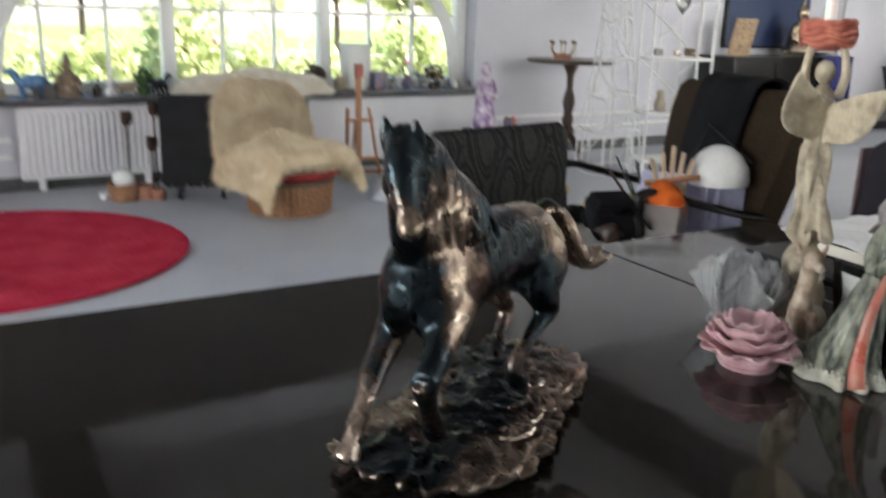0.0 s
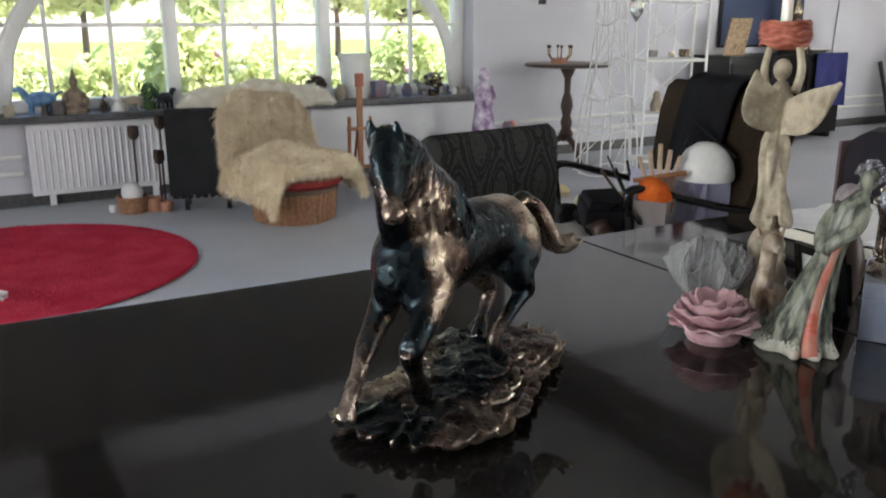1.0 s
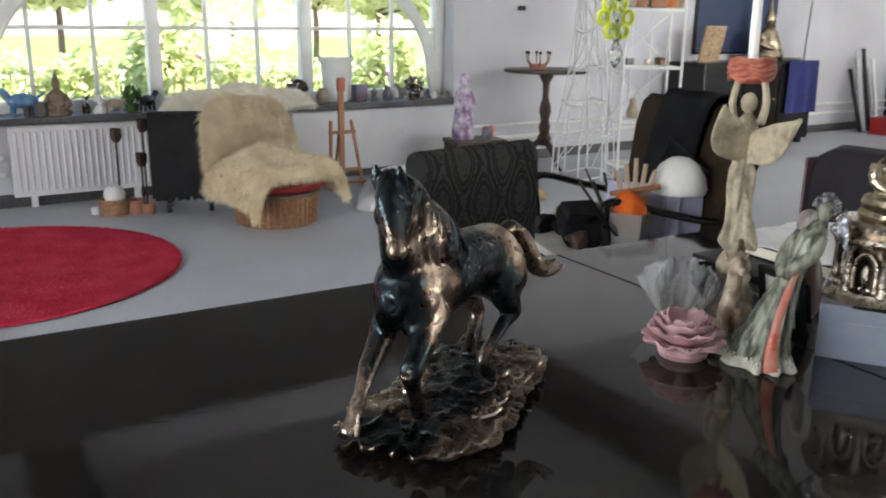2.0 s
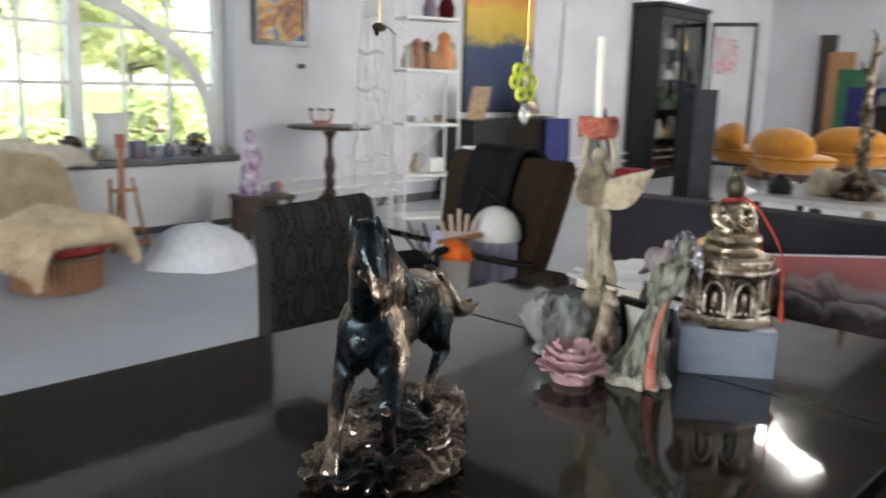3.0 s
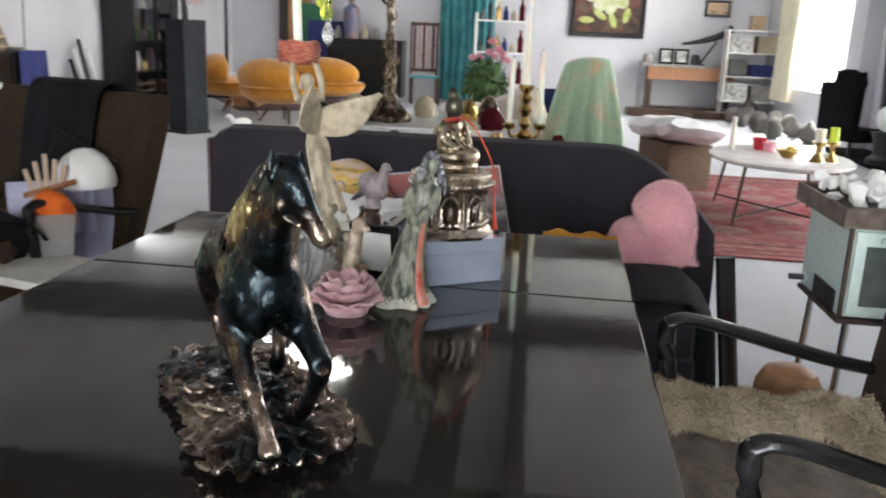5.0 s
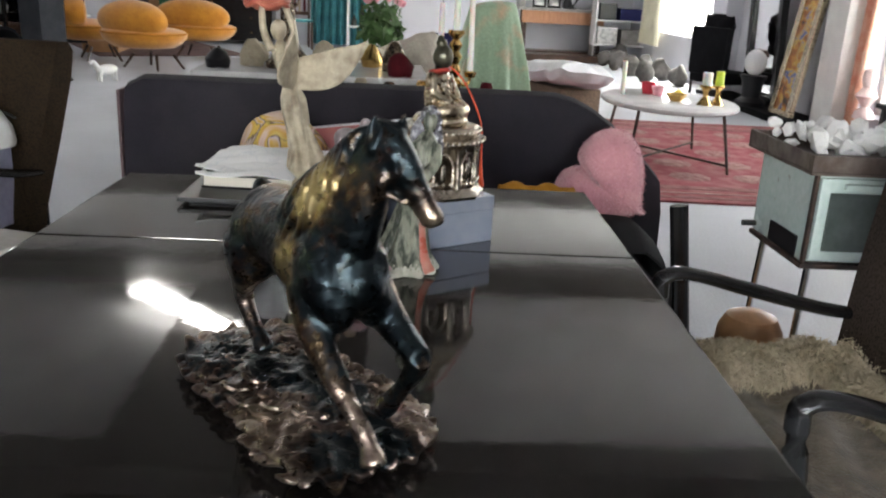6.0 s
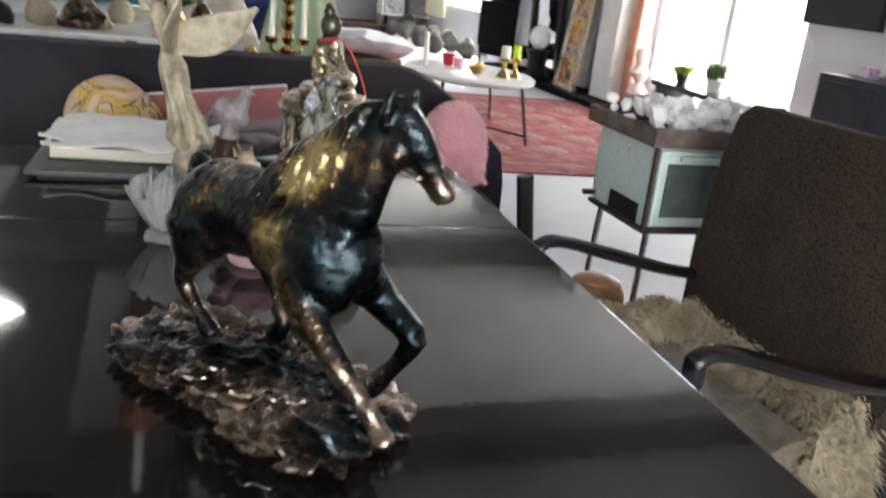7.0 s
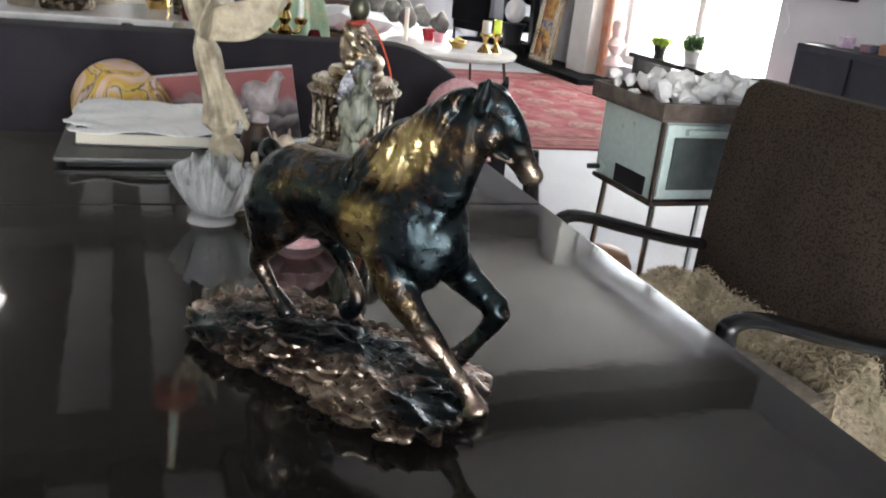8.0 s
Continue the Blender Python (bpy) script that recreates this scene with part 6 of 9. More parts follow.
for zz, rr, nn in ((0.03, 0.079, 40), (0.104, 0.087, 44), (0.121, 0.079, 40)):
    bb = bmesh.new()
    for k in range(nn):
        a = 2 * math.pi * k / nn
        bmesh.ops.create_icosphere(bb, subdivisions=1, radius=0.0042, matrix=Matrix.Translation((rr * 0.96 * math.cos(a), rr * 0.96 * math.sin(a), zz)))
    part("bead_border", bb, SILVER, lan)
# statuette on top: a plain cast seated shape
b = lathe([(0.0, 0.0), (0.05, 0.0), (0.053, 0.008), (0.046, 0.018), (0.0, 0.02)], 20)
tube([(-0.04, 0.01, 0.028, 0.014), (-0.03, -0.028, 0.026, 0.016), (0.0, -0.036, 0.026, 0.016), (0.03, -0.028, 0.026, 0.016), (0.04, 0.01, 0.028, 0.014)], 10, b, 3)
ball((0, 0.008, 0.05), (0.031, 0.025, 0.04), b)
ball((0, 0.008, 0.082), (0.035, 0.02, 0.018), b)
for s in (-1, 1):
    tube([(0.033 * s, 0.006, 0.085, 0.012), (0.04 * s, -0.004, 0.06, 0.01), (0.02 * s, -0.026, 0.043, 0.008)], 8, b, 3)
for k in range(4):                                          # folds of the robe across the chest
    tube([(-0.034 + 0.004 * k, -0.004 - 0.003 * k, 0.088 - 0.008 * k, 0.0022), (0.0, -0.022 - 0.002 * k, 0.074 - 0.011 * k, 0.0024), (0.03 - 0.002 * k, -0.012, 0.058 - 0.007 * k, 0.002)], 6, b, 3)
b = fuse(b, 0.002, 0.5, 2)
hd = ball((0, 0.0, 0.122), (0.0185, 0.0195, 0.0225))
tube([(0, 0.006, 0.088, 0.011), (0, 0.004, 0.108, 0.011)], 8, hd)
ball((0, 0.004, 0.146), (0.011, 0.011, 0.009), hd)
ball((0, 0.006, 0.155), (0.006, 0.006, 0.006), hd)
join(b, fuse(hd, 0.0018, 0.5, 2), 1)
join(b, tube([(0.017 * math.cos(t), 0.005 + 0.017 * math.sin(t), 0.097 - 0.003 * math.sin(t), 0.0042) for t in np.linspace(0, 6.283, 25)], 8), 2)
GILT = mat("aged_silver_gilt", (0.62, 0.52, 0.38), 0.22, 1.0, color2=(0.16, 0.11, 0.075), scale=34, lo=0.52, hi=0.68, bump=0.2, bscale=140)
solid("seated_statuette", b, [GILT, mat("green_black_patina", (0.05, 0.055, 0.045), 0.3, 0.8, color2=(0.14, 0.13, 0.09), scale=40), mat("red_lacquer", (0.3, 0.035, 0.025), 0.35, scale=30)], LM @ pose(0, 0, 0.1285, 0, 0, 55 - 90) @ Matrix.Scale(0.98, 4), "silver-gilt seated statuette with a dark head and red collar", "statuette")
for k, (px, py) in enumerate(((0.02, -0.052), (0.05, -0.02))):
    solid("tassel_cord", tube([(0.005, -0.01, 0.235, 0.0017), (px * 0.9, py * 0.9, 0.2, 0.0017), (px * 1.75, py * 1.62, 0.125, 0.0017), (px * 1.8, py * 1.7, 0.06, 0.0022), (px * 1.9, py * 1.75, 0.02, 0.0045), (px * 1.95, py * 1.8, 0.002, 0.0055)], 8, steps=4), CORD, LM, "orange-red tasselled cord hanging over the carved stand", "cord")

# dark tray with a book and sketched papers
tray = solid("tray", bx(0.02, 0.02, 0, 0.3, 0.41, 0.006, 0.001, bm=bx(0, 0, 0.007, 0.32, 0.43, 0.016, 0.003)), BLACKPLASTIC, pose(4.672, 1.60, TZ, 0, 0, 2.5), "thin black lacquer tray at the table's end", "tray")
book = thing("book", pose(4.74, 1.675, TZ + 0.0165, 0, 0, -1), "thick dark-covered sketch book with cream pages", "book")
part("cover", bx(0, 0, 0, 0.25, 0.33, 0.004, 0.001), BLACKWOOD, book)
part("page_block", bx(0.004, 0.004, 0.0042, 0.246, 0.326, 0.026, 0.002), PAGES, book)
part("cover", bx(0, 0, 0.0262, 0.25, 0.33, 0.030, 0.001), BLACKWOOD, book)
for k, (px, py, rz, zz) in enumerate(((4.735, 1.665, 3, 0.051), (4.74, 1.68, -4, 0.056))):
    solid("paper", grid_sheet(16, 16, lambda u, v, k=k: Vector((0.265 * u + 0.006 * math.sin(9 * v), 0.345 * v + 0.006 * math.sin(11 * u), 0.007 * math.sin(5 * u + k) * math.sin(4 * v + 2 * k) + 0.005 * math.sin(13 * v + 5 * u + k) * max(0, 1 - 3 * u) + 0.003 * math.sin(23 * v * u))), 0.0012), P_SKETCH, pose(px, py, TZ + zz, 0, 0, rz), "white paper with faint pencil sketches, curling", "paper")
pf = thing("photo_frame", pose(4.476, 1.628, TZ, 0, 0, 82) @ pose(0, 0, 0, -10, 0, 0), "small dark wooden photo frame with glossy glass, standing", "photo frame")
for x0, z0, x1, z1 in ((-0.05, 0, -0.036, 0.108), (0.036, 0, 0.05, 0.108), (-0.036, 0, 0.036, 0.012), (-0.036, 0.094, 0.036, 0.108)):
    part("frame_side", bx(x0, -0.006, z0, x1, 0.006, z1, 0.002), BLACKWOOD, pf)
# Window glare on the glass is painted as the print's greenish white.
part("print", bx(-0.036, -0.002, 0.012, 0.036, 0.002, 0.094), mat("glare_toned_print", (0.62, 0.66, 0.62), 0.06, color2=(0.7, 0.7, 0.68), scale=12), pf, "glossy print with window glare put into its pale colour", smooth=False)
part("strut", bx(-0.012, -0.05, 0.0, 0.012, -0.047, 0.07), BLACKWOOD, pf)
solid("dark_jar", lathe([(0, 0), (0.024, 0), (0.032, 0.02), (0.033, 0.07), (0.026, 0.1), (0.02, 0.112), (0.023, 0.12), (0, 0.12)], 20), DARKWOOD, pose(4.56, 1.665, TZ), "dark brown wooden jar beside the tray", "jar")
# grey dove ornament on the jar
b = ball((0, 0, 0.052), (0.044, 0.027, 0.032), m=Matrix.Rotation(-0.5, 4, "Y"))
tube([(-0.02, 0, 0.06, 0.02), (-0.03, 0, 0.085, 0.014), (-0.034, 0, 0.096, 0.011)], 8, b, 2)
ball((-0.036, 0, 0.1), 0.0125, b)
tube([(0.02, 0, 0.04, 0.016, 0.01), (0.06, 0, 0.012, 0.012, 0.004)], 8, b)
tube([(-0.045, 0, 0.1, 0.005), (-0.056, 0, 0.096, 0.001)], 6, b)
lathe([(0, 0), (0.022, 0), (0.018, 0.025), (0, 0.03)], 12, b)
fused("dove_ornament", b, mat("grey_glaze", (0.2, 0.17, 0.18), 0.6, color2=(0.34, 0.29, 0.3), scale=30, bump=0.4), pose(4.56, 1.66, TZ + 0.12, 0, 0, 70) @ Matrix.Scale(0.85, 4), "lilac-grey glazed dove ornament on a dark jar", "ornament", 0.002)

# hanging glass mobile above the horse
mob = thing("glass_mobile", pose(4.047, 1.593, 1.20), "hanging string of green glass links with a crystal drop", "mobile")
part("crystal_drop", lathe([(0.0, -0.004), (0.007, 0.006), (0.0095, 0.016), (0.006, 0.026), (0.002, 0.034), (0.0, 0.034)], 8), CRYSTAL, mob)
for k in range(3):
    zz = 0.044 + 0.026 * k
    part("glass_link", tube([(0.006 * math.cos(t), 0.006 * math.sin(t) * 0.3, zz + 0.012 * math.sin(t), 0.0022) for t in np.linspace(0, 6.283, 17)], 6), glass("pale_green_glass", (0.8, 0.95, 0.75)), mob)
part("thread", rod((0, 0, 0.03), (0, 0, 2.395), 0.0005, seg=5), BRASS, mob)
fl = thing("glass_flower", pose(4.05, 1.60, 1.262), "translucent yellow-green glass flower hanging on a thread", "ornament")
for k in range(6):
    a = k * math.pi / 3
    part("petal", tube([(0.02 * math.cos(a) + 0.008 * math.cos(t), 0.004 * math.sin(a), 0.02 * math.sin(a) + 0.008 * math.sin(t), 0.0035) for t in np.linspace(0, 6.283, 13)], 6), YELLOWGLASS, fl)
part("ring", tube([(0.014 * math.cos(t), 0.0, 0.014 * math.sin(t), 0.003) for t in np.linspace(0, 6.283, 21)], 6), YELLOWGLASS, fl)
bd = thing("metal_bird", pose(3.818, 1.656, 1.328), "small dark pewter bird hanging on a thread", "ornament")
b = ball((0, 0, 0), (0.012, 0.006, 0.006))
for s in (-1, 1):
    tube([(0, 0, 0.003, 0.004, 0.001), (0.006, 0.012 * s, 0.0, 0.006, 0.001), (0.012, 0.02 * s, -0.01, 0.002, 0.001)], 6, b)
part("body", b, BRONZEDK, bd)
part("thread", rod((0, 0, 0.004), (0, 0, 2.268), 0.0005, seg=5), BRASS, bd)

# ---------------------------------------------------------------- the north side: window corner
# round red rug
bm = lathe([(0.0, 0.0), (0.93, 0.0), (0.945, 0.008), (0.935, 0.018), (0.9, 0.022), (0.6, 0.023), (0.0, 0.023)], 64)
base = bm.copy()
base.normal_update()
bmesh.ops.delete(base, geom=[f for f in base.faces if f.normal.z < 0.5], context="FACES")
tufts(bm, base, 16000, 0.008, 8, 0.8, 0.0022)
base.free()
solid("round_rug", bm, REDRUG, pose(3.22, 5.42, 0.001), "round crimson shag rug on the grey floor", "rug")
b = bmesh.new()
tube([(0, 0, 0.012, 0.025), (0.12, 0.03, 0.03, 0.03), (0.22, 0.02, 0.02, 0.015)], 8, b, 3)
tube([(0.1, 0.03, 0.03, 0.015), (0.13, 0.12, 0.05, 0.01)], 7, b)
tube([(0.16, 0.02, 0.03, 0.012), (0.2, -0.08, 0.03, 0.008)], 7, b)
solid("cloth_scrap", b, PAPER, pose(3.02, 4.78, 0.024), "crumpled white cloth toy lying on the rug", "toy")

# basket armchair under long-haired sheepskins
bc = thing("basket_chair", pose(4.88, 5.90, 0, 0, 0, 20), "round wicker basket chair covered with sheepskins", "armchair")
drum = lathe([(0.0, 0.0), (0.235, 0.0), (0.245, 0.02), (0.25, 0.1), (0.262, 0.19), (0.255, 0.215), (0.0, 0.215)], 56)
part("basket_base", drum, WICKER, bc)
for k in range(44):
    a = 2 * math.pi * k / 44
    part("cane", tube([(0.247 * math.cos(a), 0.247 * math.sin(a), 0.01, 0.009), (0.254 * math.cos(a), 0.254 * math.sin(a), 0.11, 0.011), (0.265 * math.cos(a), 0.265 * math.sin(a), 0.2, 0.009)], 6), WICKER, bc)
part("rim", tube([(0.268 * math.cos(t), 0.268 * math.sin(t), 0.205, 0.015) for t in np.linspace(0, 6.283, 41)], 8), mat("dark_cane", (0.14, 0.1, 0.07), 0.6, scale=30), bc)
part("cushion", lathe([(0.0, 0.22), (0.27, 0.22), (0.31, 0.245), (0.3, 0.275), (0.0, 0.285)], 32), mat("brick_red_cotton", (0.3, 0.04, 0.04), 0.9, scale=12), bc, "brick-red seat cushion")
def basket_seat(u, v):
    a = 2 * u - 1
    side = max(0, abs(a) - 0.66) / 0.34
    fall = (0.21 if a < 0 else 0.17) * side**1.7
    front = max(0, 0.16 - v) / 0.16
    return Vector((a * (0.36 + 0.02 * math.sin(9 * v)) - 0.02, -0.36 + 0.6 * v + 0.03 * math.sin(6 * u) + 0.05 * front * abs(a), 0.345 + 0.07 * v + 0.075 * math.cos(1.3 * a) * math.sin(math.pi * min(1, v * 1.1 + 0.1)) ** 0.5 - fall + 0.05 * math.exp(-(((v - 0.72) / 0.2) ** 2) - (a / 0.5) ** 2) - 0.05 * front**2 + 0.012 * math.sin(9 * u + 1) * math.sin(8 * v)))


sheepskin("sheepskin", basket_seat, 40, 30, 0.035, FUR, bc.matrix_world, "long-haired tan sheepskin over the basket chair's seat", 30000, 0.028, 21, 0.6, 0.0014)


def basket_back(u, v):
    a = 2 * u - 1
    return Vector((a * (0.34 - 0.05 * v**3), 0.2 + 0.14 * v - 0.07 * (1 - a * a) * math.sin(math.pi * v) ** 0.6, 0.36 + 0.43 * math.sin(1.5 * v) - 0.13 * a**4 * v + 0.02 * math.sin(7 * u) * v + 0.012 * math.sin(5 * u + 9 * v)))


sheepskin("sheepskin", basket_back, 34, 26, 0.06, FUR, bc.matrix_world, "shaggy tan sheepskin over the basket chair's back", 30000, 0.042, 22, 0.7, 0.0017)
part("back_hoop", tube([(0.3 * math.cos(t), 0.34 + 0.04 * math.sin(t), 0.3 + 0.4 * math.sin(t), 0.018) for t in np.linspace(0, 3.14, 17)], 8), WICKER, bc)
sheepskin("sheepskin", lambda u, v: Vector((-0.62 + 1.1 * u, 0.36 + 0.26 * v, 0.635 + 0.165 * math.sin(math.pi * v) ** 0.6 * math.sin(math.pi * u) ** 0.4 + 0.015 * math.sin(15 * u))), 30, 14, 0.03, FURW, pose(5.03, 6.36, 0.0, 0, 0, 4.5), "cream sheepskin spread along the window sill", 20000, 0.024, 23, 0.1, 0.0013)

# black oil radiator draped in dark cloth
orad = thing("oil_heater", ROOM @ pose(1.05, -0.58, 0, 0, 0, -18), "black oil-filled electric heater standing by the radiator", "heater")
for k in range(8):
    part("fin", bx(0.048 * k, -0.07, 0.07, 0.048 * k + 0.036, 0.07, 0.64, 0.015), BLACKPLASTIC, orad)
part("control_box", bx(-0.05, -0.06, 0.07, -0.004, 0.06, 0.6, 0.01), BLACKPLASTIC, orad)
for xx in (0.03, 0.3):
    part("foot_bar", bx(xx, -0.12, 0.03, xx + 0.03, 0.12, 0.068, 0.006), BLACKPLASTIC, orad)
    for yy in (-0.1, 0.1):
        part("caster", rod((xx, yy, 0.02), (xx + 0.03, yy, 0.02), 0.02), BLACKPLASTIC, orad)
solid("throw", grid_sheet(22, 14, lambda u, v: Vector((-0.06 + 0.45 * u, -0.1 + 0.19 * min(1, max(0, v * 2.2 - 0.6)), 0.655 - 0.56 * max(0, 0.28 - v) / 0.28 + 0.01 * math.sin(25 * u) * (v < 0.4))), 0.006), DARKCLOTH, ROOM @ pose(1.05, -0.58, 0, 0, 0, -18), "dark cloth hung over the oil heater", "cloth")

# wicker pot with a white ball, and metal tulip stakes
pot = thing("wicker_pot", pose(3.985, 6.55, 0), "small wicker pot holding a white ball", "pot")
part("pot", lathe([(0.0, 0.0), (0.085, 0.0), (0.1, 0.06), (0.105, 0.11), (0.095, 0.11), (0.09, 0.07), (0.0, 0.03)], 24), WICKER, pot)
part("ball", ball((0, 0, 0.13), 0.07), PAPER, pot, "white ball")
for k, (dx, dy, hh) in enumerate(((0.05, 0.12, 0.46), (0.19, 0.05, 0.3), (0.22, 0.1, 0.52))):
    stake = thing("tulip_stake", pose(3.985 + dx, 6.55 + dy, 0), "rusty metal tulip-shaped candle stake", "candle stake", "tulip stakes")
    part("stem", rod((0, 0, 0), (0, 0, hh), 0.007), RUST, stake)
    part("cup", lathe([(0.0, hh), (0.02, hh), (0.036, hh + 0.03), (0.034, hh + 0.09), (0.028, hh + 0.085), (0.0, hh + 0.02)], 10, wave=0.12, waves=3), RUST, stake)
    part("base", lathe([(0, 0), (0.05, 0), (0.045, 0.012), (0, 0.014)], 16), RUST, stake)
for k, (dx, dy, r) in enumerate(((0.13, -0.02, 0.06), (0.2, -0.07, 0.045), (-0.12, 0.06, 0.03))):
    solid("floor_pot", lathe([(0, 0), (r * 0.8, 0), (r, r * 0.8), (r * 0.9, r * 1.5), (r * 0.75, r * 1.5), (0, r * 0.6)], 18), TERRA if k < 2 else PAPER, pose(3.985 + dx, 6.55 + dy, 0), "small terracotta pot on the floor by the radiator", "pot")

# display easel leaning under the window
es = thing("easel", pose(5.68, 6.78, 0, 0, 0, 3), "small pine display easel by the white panel", "easel")
for s in (-1, 1):
    part("leg", tube([(0.135 * s, -0.08, 0, 0.014, 0.01), (0.085 * s, 0.02, 0.52, 0.014, 0.01)], 8), PINE, es)
part("mast", bx(-0.022, 0.005, 0.12, 0.022, 0.025, 0.8, 0.004), PINE, es)
part("mast_head", bx(-0.03, -0.01, 0.74, 0.03, 0.03, 0.84, 0.008), mat("red_brown_wood", (0.4, 0.12, 0.08), 0.5, scale=10), es)
part("cross_bar", bx(-0.13, -0.06, 0.14, 0.13, -0.035, 0.165, 0.004), PINE, es)
part("cross_bar", bx(-0.11, -0.015, 0.42, 0.11, 0.01, 0.445, 0.004), PINE, es)
part("shelf", bx(-0.15, -0.11, 0.05, 0.15, -0.055, 0.07, 0.004), PINE, es)
part("rear_leg", tube([(0, 0.03, 0.5, 0.012), (0, 0.18, 0, 0.012)], 8), PINE, es)

# white mesh food tent on the floor, with green cloth
b = bmesh.new()
ribs = 8
rows = []
for j in range(8):
    f = j / 7
    rows.append([b.verts.new(((0.36 * math.cos(f * 1.5) * (1 - 0.05 * math.cos(8 * a)) * math.cos(a)), 0.3 * math.cos(f * 1.5) * math.sin(a), 0.005 + 0.27 * math.sin(f * 1.5))) for a in np.linspace(0, 2 * math.pi, 40, endpoint=False)])
for p, q in zip(rows, rows[1:]):
    ring_faces(b, p, q)
b.faces.new(rows[-1])
tent = thing("mesh_tent", pose(5.86, 5.98, 0, 0, 0, -25), "collapsed white mesh food tent on the floor", "food cover")
part("net", rough_up(b, 0.05, 5, 4), mat("white_net", (0.86, 0.88, 0.92), 0.8, color2=(0.76, 0.79, 0.85), scale=20, trans=0.1), tent)
for k in range(4):
    a = k * math.pi / 4
    part("rib", tube([(0.366 * math.cos(t) * math.cos(a), 0.306 * math.cos(t) * math.sin(a), 0.008 + 0.274 * math.sin(t), 0.004) for t in np.linspace(0.0, 3.14, 13)], 5), PAPER, tent)
solid("green_cloth", pillow(0.2, 0.05, 0.05), mat("bright_green_nylon", (0.12, 0.5, 0.05), 0.6, scale=9), pose(5.98, 6.5, 0.055, 0, 0, 10), "bright green nylon bundle on the floor", "bundle")
for k, (dx, dy, c) in enumerate(((0.35, 0.1, BURGUNDY), (0.5, 0.05, mat("cyan_cloth", (0.05, 0.4, 0.6), 0.8)), (0.25, -0.2, PAPER), (0.62, -0.3, mat("straw", (0.5, 0.4, 0.22), 0.8)))):
    solid("floor_scrap", rough_up(pillow(0.11, 0.06, 0.035, seg=8), 0.02, 14, k), c, pose(6.15 + dx, 6.05 + dy, 0.05, -80, 0, 30 * k), "crumpled cloth scrap lying on the floor", "scrap")

# ornaments on the sill
SZ = NZ0 + 0.0155
BLUEGLAZE = mat("blue_glaze", (0.05, 0.13, 0.3), 0.3, color2=(0.16, 0.3, 0.46), scale=22)
SANDSTONE = mat("sandstone", (0.26, 0.2, 0.14), 0.7, color2=(0.15, 0.11, 0.08), scale=20, bump=0.3)


def ornament(x, y, shape, material, label, name, cat="ornament", h=0.15, rnd=0):
    m = ROOM @ pose(x, y, SZ, 0, 0, rnd * 37)
    if shape == "bust":
        b = lathe([(0, 0), (0.07, 0), (0.075, 0.03), (0.055, 0.06), (0.05, 0.1), (0.035, 0.13), (0.022, 0.145), (0, 0.15)], 18)
        ball((0, 0, 0.18), (0.032, 0.034, 0.04), b)
        ball((0, 0, 0.225), (0.014, 0.014, 0.02), b)
        for s in (-1, 1):
            tube([(0.05 * s, 0, 0.11, 0.02), (0.075 * s, -0.02, 0.05, 0.018), (0.02 * s, -0.06, 0.03, 0.016)], 8, b, 3)
    elif shape == "seated":
        b = lathe([(0, 0), (0.085, 0), (0.09, 0.02), (0.06, 0.05), (0.05, 0.1), (0.058, 0.14), (0.03, 0.165), (0.018, 0.175), (0.026, 0.2), (0.027, 0.215), (0.02, 0.24), (0.01, 0.27), (0.003, 0.3), (0, 0.3)], 18)
        for s in (-1, 1):
            tube([(0.05 * s, 0, 0.13, 0.018), (0.075 * s, -0.02, 0.07, 0.016), (0.02 * s, -0.06, 0.05, 0.014)], 8, b, 3)
    elif shape == "vase":
        b = lathe([(0, 0), (h * 0.3, 0), (h * 0.42, h * 0.35), (h * 0.36, h * 0.7), (h * 0.2, h * 0.88), (h * 0.26, h), (h * 0.22, h), (h * 0.15, h * 0.85), (0, h * 0.8)], 20)
    elif shape == "beast":
        b = ball((0, 0, h * 0.5), (h * 0.5, h * 0.22, h * 0.26))
        for sx in (-1, 1):
            for sy in (-1, 1):
                tube([(h * 0.3 * sx, h * 0.12 * sy, h * 0.45, h * 0.08), (h * 0.33 * sx, h * 0.13 * sy, 0, h * 0.06)], 7, b)
        tube([(h * 0.4, 0, h * 0.55, h * 0.13), (h * 0.62, 0, h * 0.85, h * 0.12), (h * 0.8, 0, h * 0.78, h * 0.07)], 8, b, 2)
        tube([(-h * 0.45, 0, h * 0.6, h * 0.06), (-h * 0.7, 0, h * 0.75, h * 0.03)], 6, b)
    elif shape == "plant":
        b = lathe([(0, 0), (h * 0.2, 0), (h * 0.26, h * 0.3), (h * 0.22, h * 0.3), (0, h * 0.24)], 14)
        leaves((0, 0, h * 0.65), (h * 0.42, h * 0.42, h * 0.35), 90, h * 0.16, rnd, b)
    elif shape == "block":
        b = rough_up(bx(-h * 0.4, -h * 0.3, 0, h * 0.4, h * 0.3, h, h * 0.1), 0.006, 30, rnd)
    else:
        b = lathe([(0, 0), (h * 0.35, 0), (h * 0.3, h * 0.2), (h * 0.12, h * 0.4), (h * 0.22, h * 0.6), (h * 0.14, h * 0.75), (0, h)], 14)
    return solid(name, b, material, m, label, cat, "window sill ornaments")


